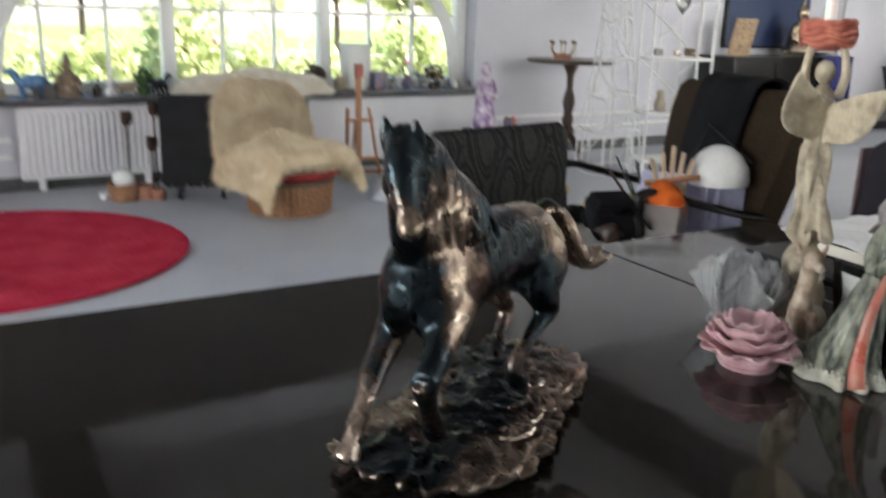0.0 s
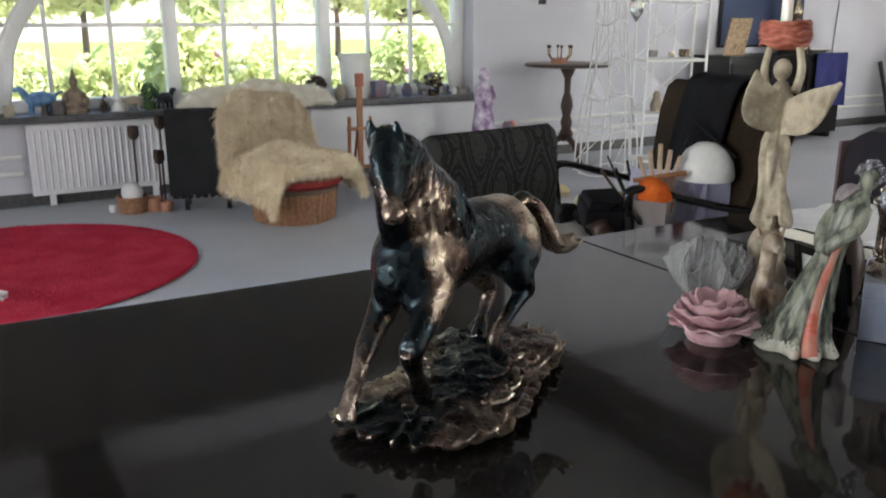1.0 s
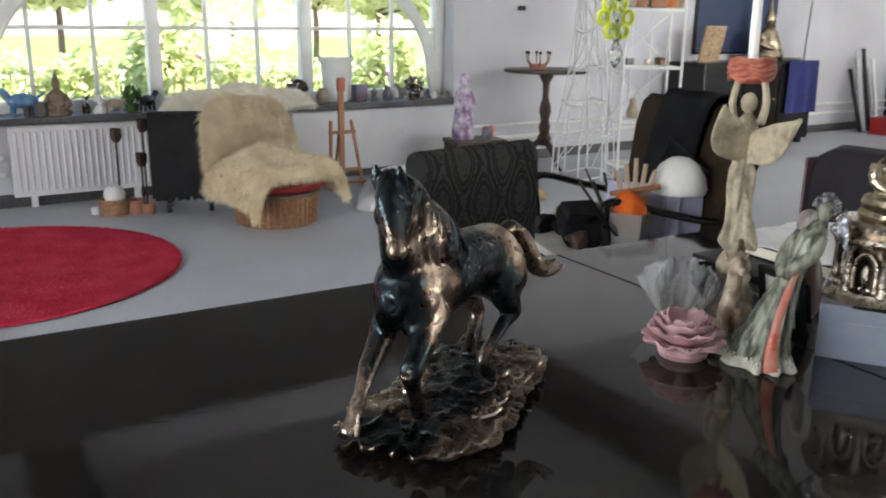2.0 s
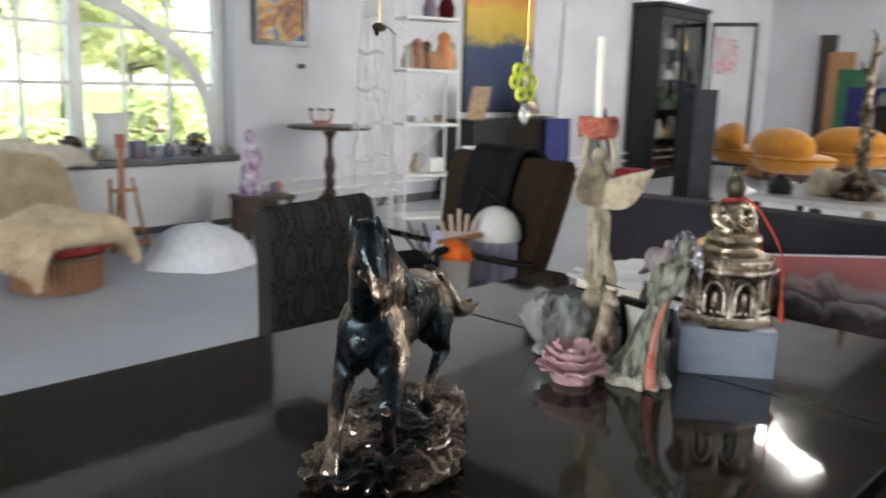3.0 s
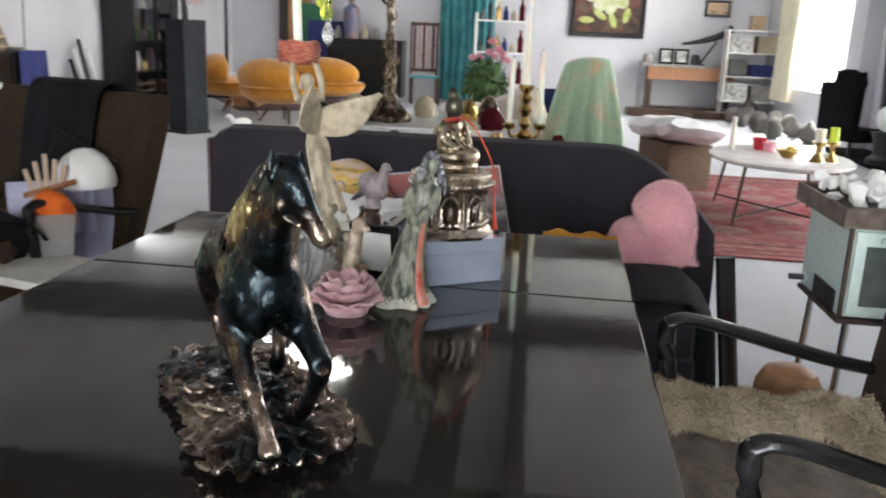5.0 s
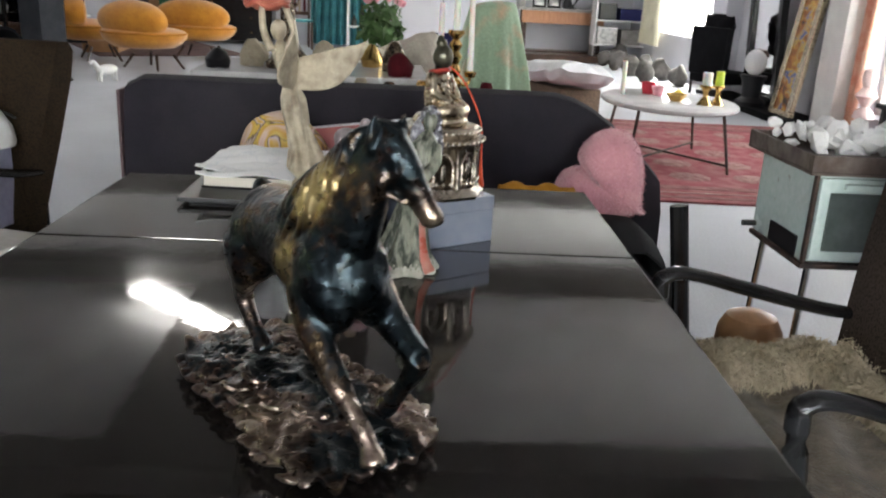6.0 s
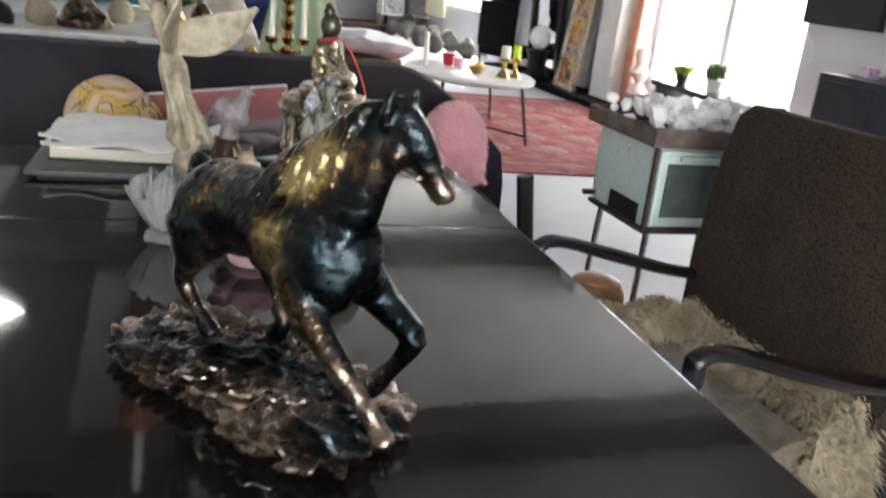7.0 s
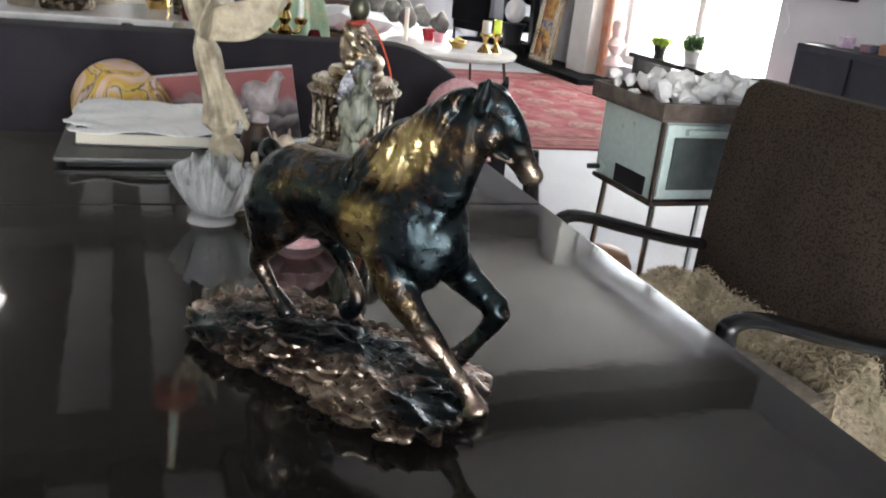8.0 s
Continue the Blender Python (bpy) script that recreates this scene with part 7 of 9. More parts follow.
ornament(0.12, -0.06, "block", SAND, "small pale stone ornament on the window sill", "stone_ornament", h=0.07, rnd=1)
ornament(0.32, -0.03, "beast", BLUEGLAZE, "blue glazed elephant ornament on the window sill", "animal_ornament", h=0.2, rnd=5)
ornament(0.33, -0.1, "block", BLACKPLASTIC, "black box on the window sill", "box", "box", h=0.07, rnd=2)
ornament(0.53, -0.05, "seated", SANDSTONE, "sandstone seated statuette with a pointed headdress on the sill", "seated_statuette", "statuette")
ornament(0.42, -0.09, "block", DARKSTONE, "dark stone block on the window sill", "stone_ornament", h=0.09, rnd=4)
ornament(0.71, -0.05, "beast", BRONZEDK, "dark bronze animal ornament on the sill", "animal_ornament", h=0.12, rnd=2)
ornament(0.8, -0.04, "finial", WHITE, "white turned ornament on the window sill", "turned_ornament", h=0.14, rnd=3)
ornament(0.9, -0.05, "beast", SAND, "sand-coloured animal ornament on the sill", "animal_ornament", h=0.13)
ornament(1.02, -0.03, "plant", LEAFD, "small potted plant on the window sill", "potted_plant", "plant", h=0.18, rnd=4)
ornament(1.12, -0.05, "beast", BLACKPLASTIC, "black horse ornament on the window sill", "animal_ornament", h=0.15, rnd=1)
# Bushy toy, built with the plant shape.
ornament(2.28, -0.04, "plant", DARKWOOD, "dark brown bushy toy on the sill, shaped as a potted clump", "potted_plant", "plant", h=0.2, rnd=6)
ornament(2.48, -0.05, "vase", SAND, "pale pottery jar on the window sill", "jar", "jar", h=0.12)
ornament(2.62, 0.05, "vase", WHITE, "tall white planter on the window sill", "planter", "planter", h=0.1)
ornament(2.82, -0.04, "block", MIXED, "dark mixed-colour ornament on the sill", "stone_ornament", h=0.14, rnd=5)
ornament(2.95, -0.05, "finial", STONE, "grey turned ornament on the window sill", "turned_ornament", h=0.12)
ornament(3.08, -0.04, "vase", MIXED, "blue glazed jug on the window sill", "jug", "jug", h=0.11, rnd=2)
ornament(3.24, -0.05, "beast", STONE, "grey animal ornament on the window sill", "animal_ornament", h=0.14, rnd=3)
ornament(3.3, -0.1, "plant", BRONZEDK, "dark bronze twig ornament on the sill", "twig_ornament", h=0.2, rnd=8)
for k in range(7):
    ornament(3.38 + 0.05 * k, -0.03 - 0.03 * (k % 2), "finial" if k % 3 else "vase", (SAND, STONE, MIXED, WHITE)[k % 4], "small ornament at the end of the sill", "small_ornament", h=0.06 + 0.015 * (k % 3), rnd=k)
# white bucket-shaped planter with dark rim handles
pl = thing("white_planter", ROOM @ pose(2.66, 0.06, SZ), "tall white metal planter with black handles", "planter")
part("body", lathe([(0, 0), (0.1, 0), (0.13, 0.34), (0.135, 0.35), (0.125, 0.35), (0.09, 0.03), (0, 0.02)], 28), WHITE, pl)
for s in (-1, 1):
    part("handle", tube([(0.13 * s, 0, 0.3, 0.006), (0.155 * s, 0, 0.345, 0.006), (0.13 * s, 0, 0.36, 0.006)], 6, steps=3), BLACKPLASTIC, pl)

# lilac robed ornament on a dark stand, right of the window
st = thing("side_stand", ROOM @ pose(3.55, -0.62, 0, 0, 0, -10), "dark wooden side stand with small ornaments on it", "stand")
part("top", bx(-0.2, -0.16, 0.3, 0.24, 0.16, 0.335, 0.006), DARKWOOD, st)
for sx in (-0.17, 0.2):
    for sy in (-0.13, 0.13):
        part("leg", bx(sx - 0.02, sy - 0.02, 0, sx + 0.02, sy + 0.02, 0.3, 0.004), DARKWOOD, st)
part("back_panel", bx(-0.17, 0.1, 0.02, 0.2, 0.12, 0.3), DARKWOOD, st)
b = lathe([(0, 0), (0.09, 0), (0.095, 0.05), (0.075, 0.2), (0.06, 0.34), (0.05, 0.4), (0.02, 0.43), (0, 0.44)], 22)
ball((0, 0, 0.47), (0.045, 0.045, 0.055), b)
for s in (-1, 1):
    tube([(0.055 * s, 0, 0.38, 0.025), (0.085 * s, -0.03, 0.27, 0.02), (0.03 * s, -0.08, 0.25, 0.018)], 8, b, 3)
fused("robed_ornament", b, mat("lilac_white_glaze", (0.2, 0.11, 0.24), 0.35, color2=(0.55, 0.48, 0.56), scale=12, lo=0.42, hi=0.62), ROOM @ pose(3.47, -0.6, 0.3355), "lilac and white glazed robed ornament on a stand", "ornament", 0.005)
for k, (dx, c) in enumerate(((0.12, MIXED), (0.2, TERRA), (0.25, PEONY))):
    solid("small_ornament", rough_up(ball((0, 0, 0.05), (0.035, 0.035, 0.05)), 0.012, 25, k), c, ROOM @ pose(3.55 + dx * 0.75, -0.68 + 0.03 * k, 0.3355), "small bright glazed ornament on the dark stand", "ornament")

# picture, hook and pedestal table on the north wall
pc = thing("framed_picture", ROOM @ pose(3.94, -0.005, 1.55), "abstract blue and orange painting in a black frame", "picture")
part("canvas_face", bx(0.05, -0.014, 0.05, 0.55, -0.01, 0.66), P_ABSTRACT, pc, smooth=False)
for a in ((0, 0, 0.6, 0.05), (0, 0.66, 0.6, 0.71), (0, 0.05, 0.05, 0.66), (0.55, 0.05, 0.6, 0.66)):
    part("frame_bar", bx(a[0], -0.03, a[1], a[2], 0.0, a[3], 0.004), BLACKWOOD, pc)
hk = thing("wall_hook", ROOM @ pose(4.48, -0.005, 1.38), "small black wall hook", "hook")
part("plate", bx(-0.04, -0.012, -0.02, 0.04, 0, 0.02, 0.003), BLACKPLASTIC, hk)
part("peg", rod((0, -0.01, 0), (0, -0.04, 0.01), 0.006), BLACKPLASTIC, hk)
pt = thing("pedestal_table", ROOM @ pose(4.44, -0.45, 0), "dark turned-wood pedestal table against the wall", "table")
part("tabletop", lathe([(0, 0.835), (0.35, 0.835), (0.375, 0.845), (0.375, 0.86), (0.36, 0.868), (0, 0.868)], 40), DARKWOOD, pt)
part("pillar", lathe([(0, 0.2), (0.05, 0.2), (0.065, 0.26), (0.04, 0.31), (0.052, 0.36), (0.035, 0.42), (0.055, 0.5), (0.045, 0.56), (0.026, 0.62), (0.03, 0.74), (0.06, 0.8), (0.07, 0.836), (0, 0.836)], 20), DARKWOOD, pt)
for k in range(3):
    a = 2.1 * k + 0.4
    part("foot", tube([(0.03 * math.cos(a), 0.03 * math.sin(a), 0.24, 0.03), (0.14 * math.cos(a), 0.14 * math.sin(a), 0.16, 0.025), (0.24 * math.cos(a), 0.24 * math.sin(a), 0.04, 0.02), (0.29 * math.cos(a), 0.29 * math.sin(a), 0.012, 0.012)], 8, steps=3), DARKWOOD, pt)
cr = thing("crown_holder", ROOM @ pose(4.3, -0.5, 0.8685), "brass crown-shaped candle holder on the pedestal table", "candle holder")
part("ring", lathe([(0, 0), (0.07, 0), (0.075, 0.02), (0.07, 0.045), (0.06, 0.045), (0.06, 0.01), (0, 0.01)], 24), TERRA, cr)
for k in range(6):
    a = k * math.pi / 3
    part("arm", tube([(0.06 * math.cos(a), 0.06 * math.sin(a), 0.03, 0.006), (0.1 * math.cos(a), 0.1 * math.sin(a), 0.07, 0.005), (0.105 * math.cos(a), 0.105 * math.sin(a), 0.13, 0.005)], 6, steps=3), BRASS, cr)
    part("knob", ball((0.105 * math.cos(a), 0.105 * math.sin(a), 0.14), 0.014, u=8, v=6), DARKWOOD, cr)

# white metal shelf tower with a wire tower beside it
SHX = pose(8.02, 6.08, 0, 0, 0, -20)
sh = thing("wire_shelf", SHX, "white metal shelf tower holding ornaments", "shelf")
for sx in (-0.24, 0.24):
    for sy in (-0.14, 0.14):
        part("post", rod((sx, sy, 0), (sx, sy, 2.15), 0.011), WHITE, sh)
for zz in (0.14, 0.5, 0.92, 1.36, 1.78, 2.13):
    part("shelf_board", bx(-0.245, -0.145, zz - 0.012, 0.245, 0.145, zz + 0.01, 0.003), WHITE, sh)
for za, zb in ((0.51, 0.91), (0.93, 1.35), (1.37, 1.77)):
    part("brace", rod((-0.24, 0.14, za), (0.24, 0.14, zb), 0.007), WHITE, sh)
    part("brace", rod((0.24, 0.14, za), (-0.24, 0.14, zb), 0.007), WHITE, sh)
    part("side_bar", rod((0.08, 0.14, za), (0.08, 0.14, zb), 0.006), WHITE, sh)
    part("side_bar", rod((-0.08, 0.14, za), (-0.08, 0.14, zb), 0.006), WHITE, sh)
for k, (x, zz, hh, c, shp) in enumerate(((-0.15, 0.93, 0.05, STONE, 0), (0.1, 0.93, 0.06, BRONZEDK, 0), (0.0, 0.93, 0.04, SILVER, 0), (-0.18, 1.37, 0.2, SAND, 1), (-0.1, 1.37, 0.24, TERRA, 1), (-0.02, 1.37, 0.22, BRONZEDK, 1), (0.05, 1.37, 0.14, PINE, 0),
                                          (0.14, 1.37, 0.3, mat("orange_glaze", (0.7, 0.17, 0.04), 0.4, color2=(0.6, 0.3, 0.1), scale=20), 1), (0.2, 1.37, 0.22, SAND, 1), (-0.1, 0.51, 0.16, SAND, 1), (0.08, 0.51, 0.12, WHITE, 0), (0.0, 1.79, 0.2, MIXED, 1), (0.15, 1.79, 0.24, BURGUNDY, 1))):
    b = lathe([(0, 0), (hh * 0.26, 0), (hh * 0.3, hh * 0.3), (hh * 0.16, hh * 0.7), (hh * 0.2, hh * 0.86), (hh * 0.08, hh), (0, hh)], 14) if shp else rough_up(bx(-hh * 0.6, -hh * 0.5, 0, hh * 0.6, hh * 0.5, hh, hh * 0.2), 0.006, 30, k)
    solid("shelf_ornament", b, c, SHX @ pose(x, -0.03, zz + 0.0105), "carved ornament standing on the white metal shelf", "ornament", "shelf ornaments")
wt = thing("wire_tower", pose(7.7, 6.42, 0, 0, 0, 0), "white openwork wire tower sculpture on the floor", "sculpture")
for k in range(8):
    a = k * math.pi / 4
    part("upright", tube([(0.26 * math.cos(a), 0.26 * math.sin(a), 0.0, 0.007), (0.24 * math.cos(a), 0.24 * math.sin(a), 0.35, 0.007), (0.15 * math.cos(a + 0.2), 0.15 * math.sin(a + 0.2), 0.9, 0.006), (0.1 * math.cos(a + 0.5), 0.1 * math.sin(a + 0.5), 1.5, 0.006), (0.05 * math.cos(a), 0.05 * math.sin(a), 2.0, 0.005)], 5, steps=4), WHITE, wt)
for zz, r in ((0.02, 0.26), (0.35, 0.245), (0.62, 0.2), (0.9, 0.152), (1.2, 0.125), (1.5, 0.102), (1.8, 0.07)):
    part("hoop", tube([(r * math.cos(t), r * math.sin(t), zz + 0.02 * math.sin(3 * t), 0.006) for t in np.linspace(0, 6.283, 25)], 5), WHITE, wt)
rg = random.Random(12)
for k in range(26):
    a, z = rg.uniform(0, 6.28), rg.uniform(0.05, 1.3)
    r = 0.25 - 0.1 * z
    part("cross_wire", tube([(r * math.cos(a), r * math.sin(a), z, 0.004), (r * 0.75 * math.cos(a + 0.5), r * 0.75 * math.sin(a + 0.5), z + 0.13, 0.004), (r * 0.9 * math.cos(a + 1.0), r * 0.9 * math.sin(a + 1.0), z + 0.27, 0.004)], 5), WHITE, wt)

# ---------------------------------------------------------------- clutter on the olive armchair and the low shelf before it
ls = thing("low_shelf", pose(5.02, 2.95, 0, 0, 0, 78), "pale low shelf unit stacked with craft materials", "shelf")
part("board", bx(-0.42, -0.12, 0.52, 0.30, 0.14, 0.545, 0.004), mat("pale_board", (0.6, 0.58, 0.54), 0.6, scale=8), ls)
part("board", bx(-0.42, -0.12, 0.3, 0.30, 0.14, 0.322, 0.004), mat("pale_board_b", (0.55, 0.53, 0.5), 0.6, scale=8), ls)
for xx in (-0.4, 0.28):
    part("side", bx(xx - 0.012, -0.12, 0, xx + 0.012, 0.14, 0.519, 0.003), PAPER, ls)
tub = thing("plastic_tub", pose(5.11, 2.78, 0.5455, 0, 0, 78), "clear plastic tub with an orange knitted bundle", "tub")
part("tub", lathe([(0, 0), (0.07, 0), (0.085, 0.12), (0.088, 0.125), (0.084, 0.125), (0.066, 0.006), (0, 0.006)], 4), TUBPLASTIC, tub)
part("wool_ball", rough_up(ball((0, 0, 0.12), (0.058, 0.058, 0.065)), 0.02, 18, 4), ORANGE, tub, "orange wool bundle")
for k, (px, py, rz, c) in enumerate(((4.985, 2.86, 20, DARKWOOD), (5.06, 3.02, -35, BLACKCLOTH), (5.1, 3.13, 60, SAND), (5.0, 3.09, 10, DARKCLOTH))):
    solid("cloth_scrap", rough_up(pillow(0.06, 0.035, 0.03, seg=10), 0.02, 22, k + 3), c, pose(px, py, 0.575, -80, 0, rz), "crumpled dark scrap lying on the low shelf", "scrap", "shelf scraps")
# Jointed wooden model hand, reduced to a block, five pegs and a bar.
hnd = thing("wooden_hand", pose(5.19, 2.845, 0.5455, 0, 0, -20), "pale wooden jointed model hand, simplified to a block with pegs", "rack")
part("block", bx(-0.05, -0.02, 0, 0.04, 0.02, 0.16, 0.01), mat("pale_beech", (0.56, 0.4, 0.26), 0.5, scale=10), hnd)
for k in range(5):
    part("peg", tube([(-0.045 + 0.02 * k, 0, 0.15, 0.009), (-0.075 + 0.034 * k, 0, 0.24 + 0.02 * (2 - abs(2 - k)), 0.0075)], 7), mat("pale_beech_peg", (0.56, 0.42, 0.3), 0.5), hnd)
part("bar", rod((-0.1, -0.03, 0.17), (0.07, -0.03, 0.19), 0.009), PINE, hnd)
solid("lamp_shade", lathe([(0.0, 0.0), (0.083, 0.0), (0.086, 0.012), (0.079, 0.05), (0.057, 0.085), (0.028, 0.105), (0.0, 0.11)], 32), WHITE, pose(5.36, 2.83, 0.702) @ Matrix.Scale(1.12, 4), "white dome lamp shade lying on the armchair", "lamp shade")
solid("card_box", bx(-0.05, -0.07, 0, 0.05, 0.07, 0.245, 0.004), LAVPAPER, pose(5.37, 2.84, 0.456, 0, 0, 80), "lavender card box under the white lamp shade", "box")
for k, (cx5, cy5, rz) in enumerate(((5.25, 2.88, -50), (5.235, 2.865, -42))):
    solid("card", grid_sheet(6, 6, lambda u, v: Vector((-0.125 + 0.25 * u, 0.012 * math.sin(4 * u), (0.17 - 0.04 * k) * v)), 0.002), LAVPAPER, pose(cx5, cy5, 0.56, -8, 0, rz), "lavender card sheet standing in the armchair", "card")
bag = thing("camera_bag", pose(5.03, 2.94, 0.5455, 0, 0, 62), "black padded camera bag with a strap on the shelf", "bag")
part("body", rough_up(bx(-0.12, -0.06, 0, 0.12, 0.06, 0.1, 0.03, seg=3), 0.012, 12, 2), BLACKCLOTH, bag)
part("flap", rough_up(bx(-0.115, -0.068, 0.06, 0.115, 0.05, 0.112, 0.02, seg=3), 0.01, 12, 3), BLACKCLOTH, bag)
part("label", bx(-0.03, -0.078, 0.07, 0.02, -0.072, 0.09, 0.002), PAPER, bag, "small white cloth label")
part("strap", tube([(-0.11, 0, 0.08, 0.008, 0.003), (-0.16, -0.03, 0.12, 0.008, 0.003), (-0.14, -0.1, 0.05, 0.008, 0.003), (0.0, -0.13, 0.012, 0.008, 0.003), (0.12, -0.08, 0.06, 0.008, 0.003)], 6, steps=4), BLACKCLOTH, bag)
solid("craft_box", bx(-0.08, -0.07, 0, 0.08, 0.07, 0.07, 0.004), mat("brown_card", (0.3, 0.2, 0.12), 0.8), pose(5.22, 3.06, 0.5455, 0, 0, 25), "open brown card box of craft scraps", "box")
for k in range(7):
    a = 0.9 * k
    solid("paint_brush", tube([(5.28 + 0.02 * math.cos(a), 3.06 + 0.02 * math.sin(a), 0.55, 0.004), (5.28 + 0.09 * math.cos(a) - 0.03, 3.06 + 0.09 * math.sin(a) + 0.03, 0.7 + 0.02 * (k % 3), 0.004 + 0.002 * (k % 2))], 5), BLACKPLASTIC if k % 3 else DARKWOOD, pose(0, 0, 0), "thin dark brush standing in the craft box", "brush", "brushes")
solid("bent_wire", tube([(5.40, 3.06, 0.62, 0.004), (5.44, 2.98, 0.87, 0.004), (5.4, 2.74, 0.78, 0.004)], 5), BLACKPLASTIC, pose(0, 0, 0), "bent black wire loop standing on the armchair", "wire")

# ---------------------------------------------------------------- stove, carpet and the sitting corner to the south
stove = thing("mini_oven", pose(4.855, 0.645, 0, 0, 0, 4), "pale mint enamel oven on thin metal legs", "oven")
part("body", bx(0.012, -0.40, 0.635, 0.30, 0, 0.848, 0.012), ENAMEL, stove)
oven_door = part("door_frame", bx(-0.002, -0.385, 0.645, 0.011, -0.012, 0.838, 0.006), ENAMEL, stove)
part("door_glass", bx(-0.008, -0.36, 0.668, -0.0025, -0.035, 0.806, 0.003), DARKGLASS, oven_door, "dark greenish oven glass")
part("door_handle", bx(-0.022, -0.33, 0.815, -0.009, -0.06, 0.829, 0.004), ENAMEL, oven_door)
part("vent", bx(0.04, 0.0005, 0.64, 0.19, 0.004, 0.69, 0.002), BLACKPLASTIC, stove, "black side vent")
part("bottom_rim", bx(0.0, -0.402, 0.622, 0.304, 0.004, 0.6345, 0.004), RUST, stove)
part("corner_seam", bx(-0.003, -0.006, 0.636, 0.012, 0.002, 0.846, 0.002), RUST, stove)
part("knob", rod((0.28, 0.0, 0.655), (0.28, 0.035, 0.655), 0.008), BLACKPLASTIC, stove)
for xx in (0.03, 0.28):
    for yy in (-0.37, -0.03):
        part("leg", tube([(xx, yy, 0.622, 0.009), (xx * 1.15 - 0.03, yy * 1.1 + 0.03, 0, 0.008)], 8), CHROME, stove)
part("leg_tie", rod((0.03, -0.03, 0.2), (0.28, -0.37, 0.2), 0.005), CHROME, stove)
qt = thing("crystal_tray", pose(4.855, 0.645, 0.8485, 0, 0, 4), "weathered wooden tray heaped with white rock crystals", "tray")
for a in ((-0.03, -0.43, 0.33, 0.03, 0.0, 0.008), (-0.03, -0.43, 0.0, 0.03, 0.008, 0.045), (0.32, -0.43, 0.33, 0.03, 0.008, 0.045), (0.0, -0.43, 0.32, -0.42, 0.008, 0.045), (0.0, 0.02, 0.32, 0.03, 0.008, 0.045)):
    part("tray_board", bx(a[0], a[1], a[4], a[2], a[3], a[5], 0.003), TRAYWOOD, qt)
rg = random.Random(9)
for k in range(95):
    x, y, r = rg.uniform(0.02, 0.3), rg.uniform(-0.4, 0.0), rg.uniform(0.012, 0.03)
    b = bmesh.new()
    bmesh.ops.create_icosphere(b, subdivisions=1, radius=r, matrix=Matrix.Translation((x, y, 0.03 + rg.uniform(0, 0.055))) @ Euler((rg.uniform(0, 3), rg.uniform(0, 3), 0)).to_matrix().to_4x4() @ Matrix.Diagonal((1, rg.uniform(0.5, 1.0), rg.uniform(0.7, 1.5), 1)))
    rough_up(b, r * 0.5, 30, k)
    part("rock_crystal", b, QUARTZ, qt, smooth=False)
solid("wood_disc_stool", lathe([(0, 0.0), (0.066, 0.0), (0.074, 0.03), (0.07, 0.28), (0.08, 0.4), (0.077, 0.44), (0.06, 0.473), (0.03, 0.486), (0.0, 0.488)], 36), TANWOOD, pose(4.925, 0.713, 0), "tan wooden drum stool with a rounded top", "stool")

bm = bx(0, 0, 0, 3.4, 3.6, 0.012, 0.004)
cp = thing("carpet", pose(8.12, -2.25, 0.001, 0, 0, 1.5), "worn red patterned oriental carpet on the floor", "carpet")
part("field", bm, REDCARPET, cp)
for k, w in ((0.08, 0.06), (0.22, 0.03), (0.34, 0.1)):
    for a in ((k, k, 3.4 - k, k + w), (k, 3.6 - k - w, 3.4 - k, 3.6 - k), (k, k + w, k + w, 3.6 - k - w), (3.4 - k - w, k + w, 3.4 - k, 3.6 - k - w)):
        part("border_band", bx(a[0], a[1], 0.0122, a[2], a[3], 0.0145, 0.0008, seg=1), mat("carpet_band", (0.17, 0.065, 0.065) if k != 0.22 else (0.36, 0.27, 0.24), 0.95, color2=(0.27, 0.14, 0.13), scale=14, bump=0.3), cp)
for i in range(5):
    for j in range(6):
        part("medallion", lathe([(0.0, 0.0122), (0.15, 0.0122), (0.14, 0.0145), (0.0, 0.0145)], 8, at=(0.75 + 0.48 * i, 0.7 + 0.45 * j, 0)), mat("carpet_medallion", (0.2, 0.08, 0.08), 0.95, color2=(0.34, 0.22, 0.2), scale=26) if i + j == 0 else bpy.data.materials["carpet_medallion"], cp)

# oval marble coffee table with candles
ctb = thing("coffee_table", pose(9.45, -0.12, 0.013), "white oval coffee table on thin dark legs", "table")
part("tabletop", lathe([(0, 0.42), (0.78, 0.42), (0.8, 0.43), (0.8, 0.447), (0.78, 0.455), (0, 0.455)], 48, squash=(0.85, 0.62)), MARBLE, ctb)
for sx in (-1, 1):
    for sy in (-1, 1):
        part("leg", tube([(0.42 * sx, 0.3 * sy, 0.42, 0.012), (0.5 * sx, 0.36 * sy, 0.0, 0.01)], 6), RUST, ctb)
part("stretcher", rod((-0.48, 0.35, 0.06), (0.48, -0.35, 0.06), 0.008), RUST, ctb)
part("stretcher", rod((0.48, 0.35, 0.06), (-0.48, -0.35, 0.06), 0.008), RUST, ctb)


def candle_on(m, h, r, material, label, hold=True):
    c = thing("pillar_candle", m, label, "candle", "coffee table candles")
    if hold:
        part("holder", lathe([(0, 0), (r * 1.7, 0), (r * 1.3, 0.02), (r * 0.5, 0.06), (r * 0.6, 0.1), (r * 1.4, 0.13), (r * 1.3, 0.14), (0, 0.135)], 18), BRASS, c)
    wax = part("wax", lathe([(0, 0.14 if hold else 0), (r, 0.14 if hold else 0), (r, h), (r * 0.8, h), (0, h - 0.008)], 16), material, c)
    part("wick", rod((0, 0, h - 0.009), (0.002, 0, h + 0.012), 0.0015), BLACKPLASTIC, wax, "black wick")
    return c


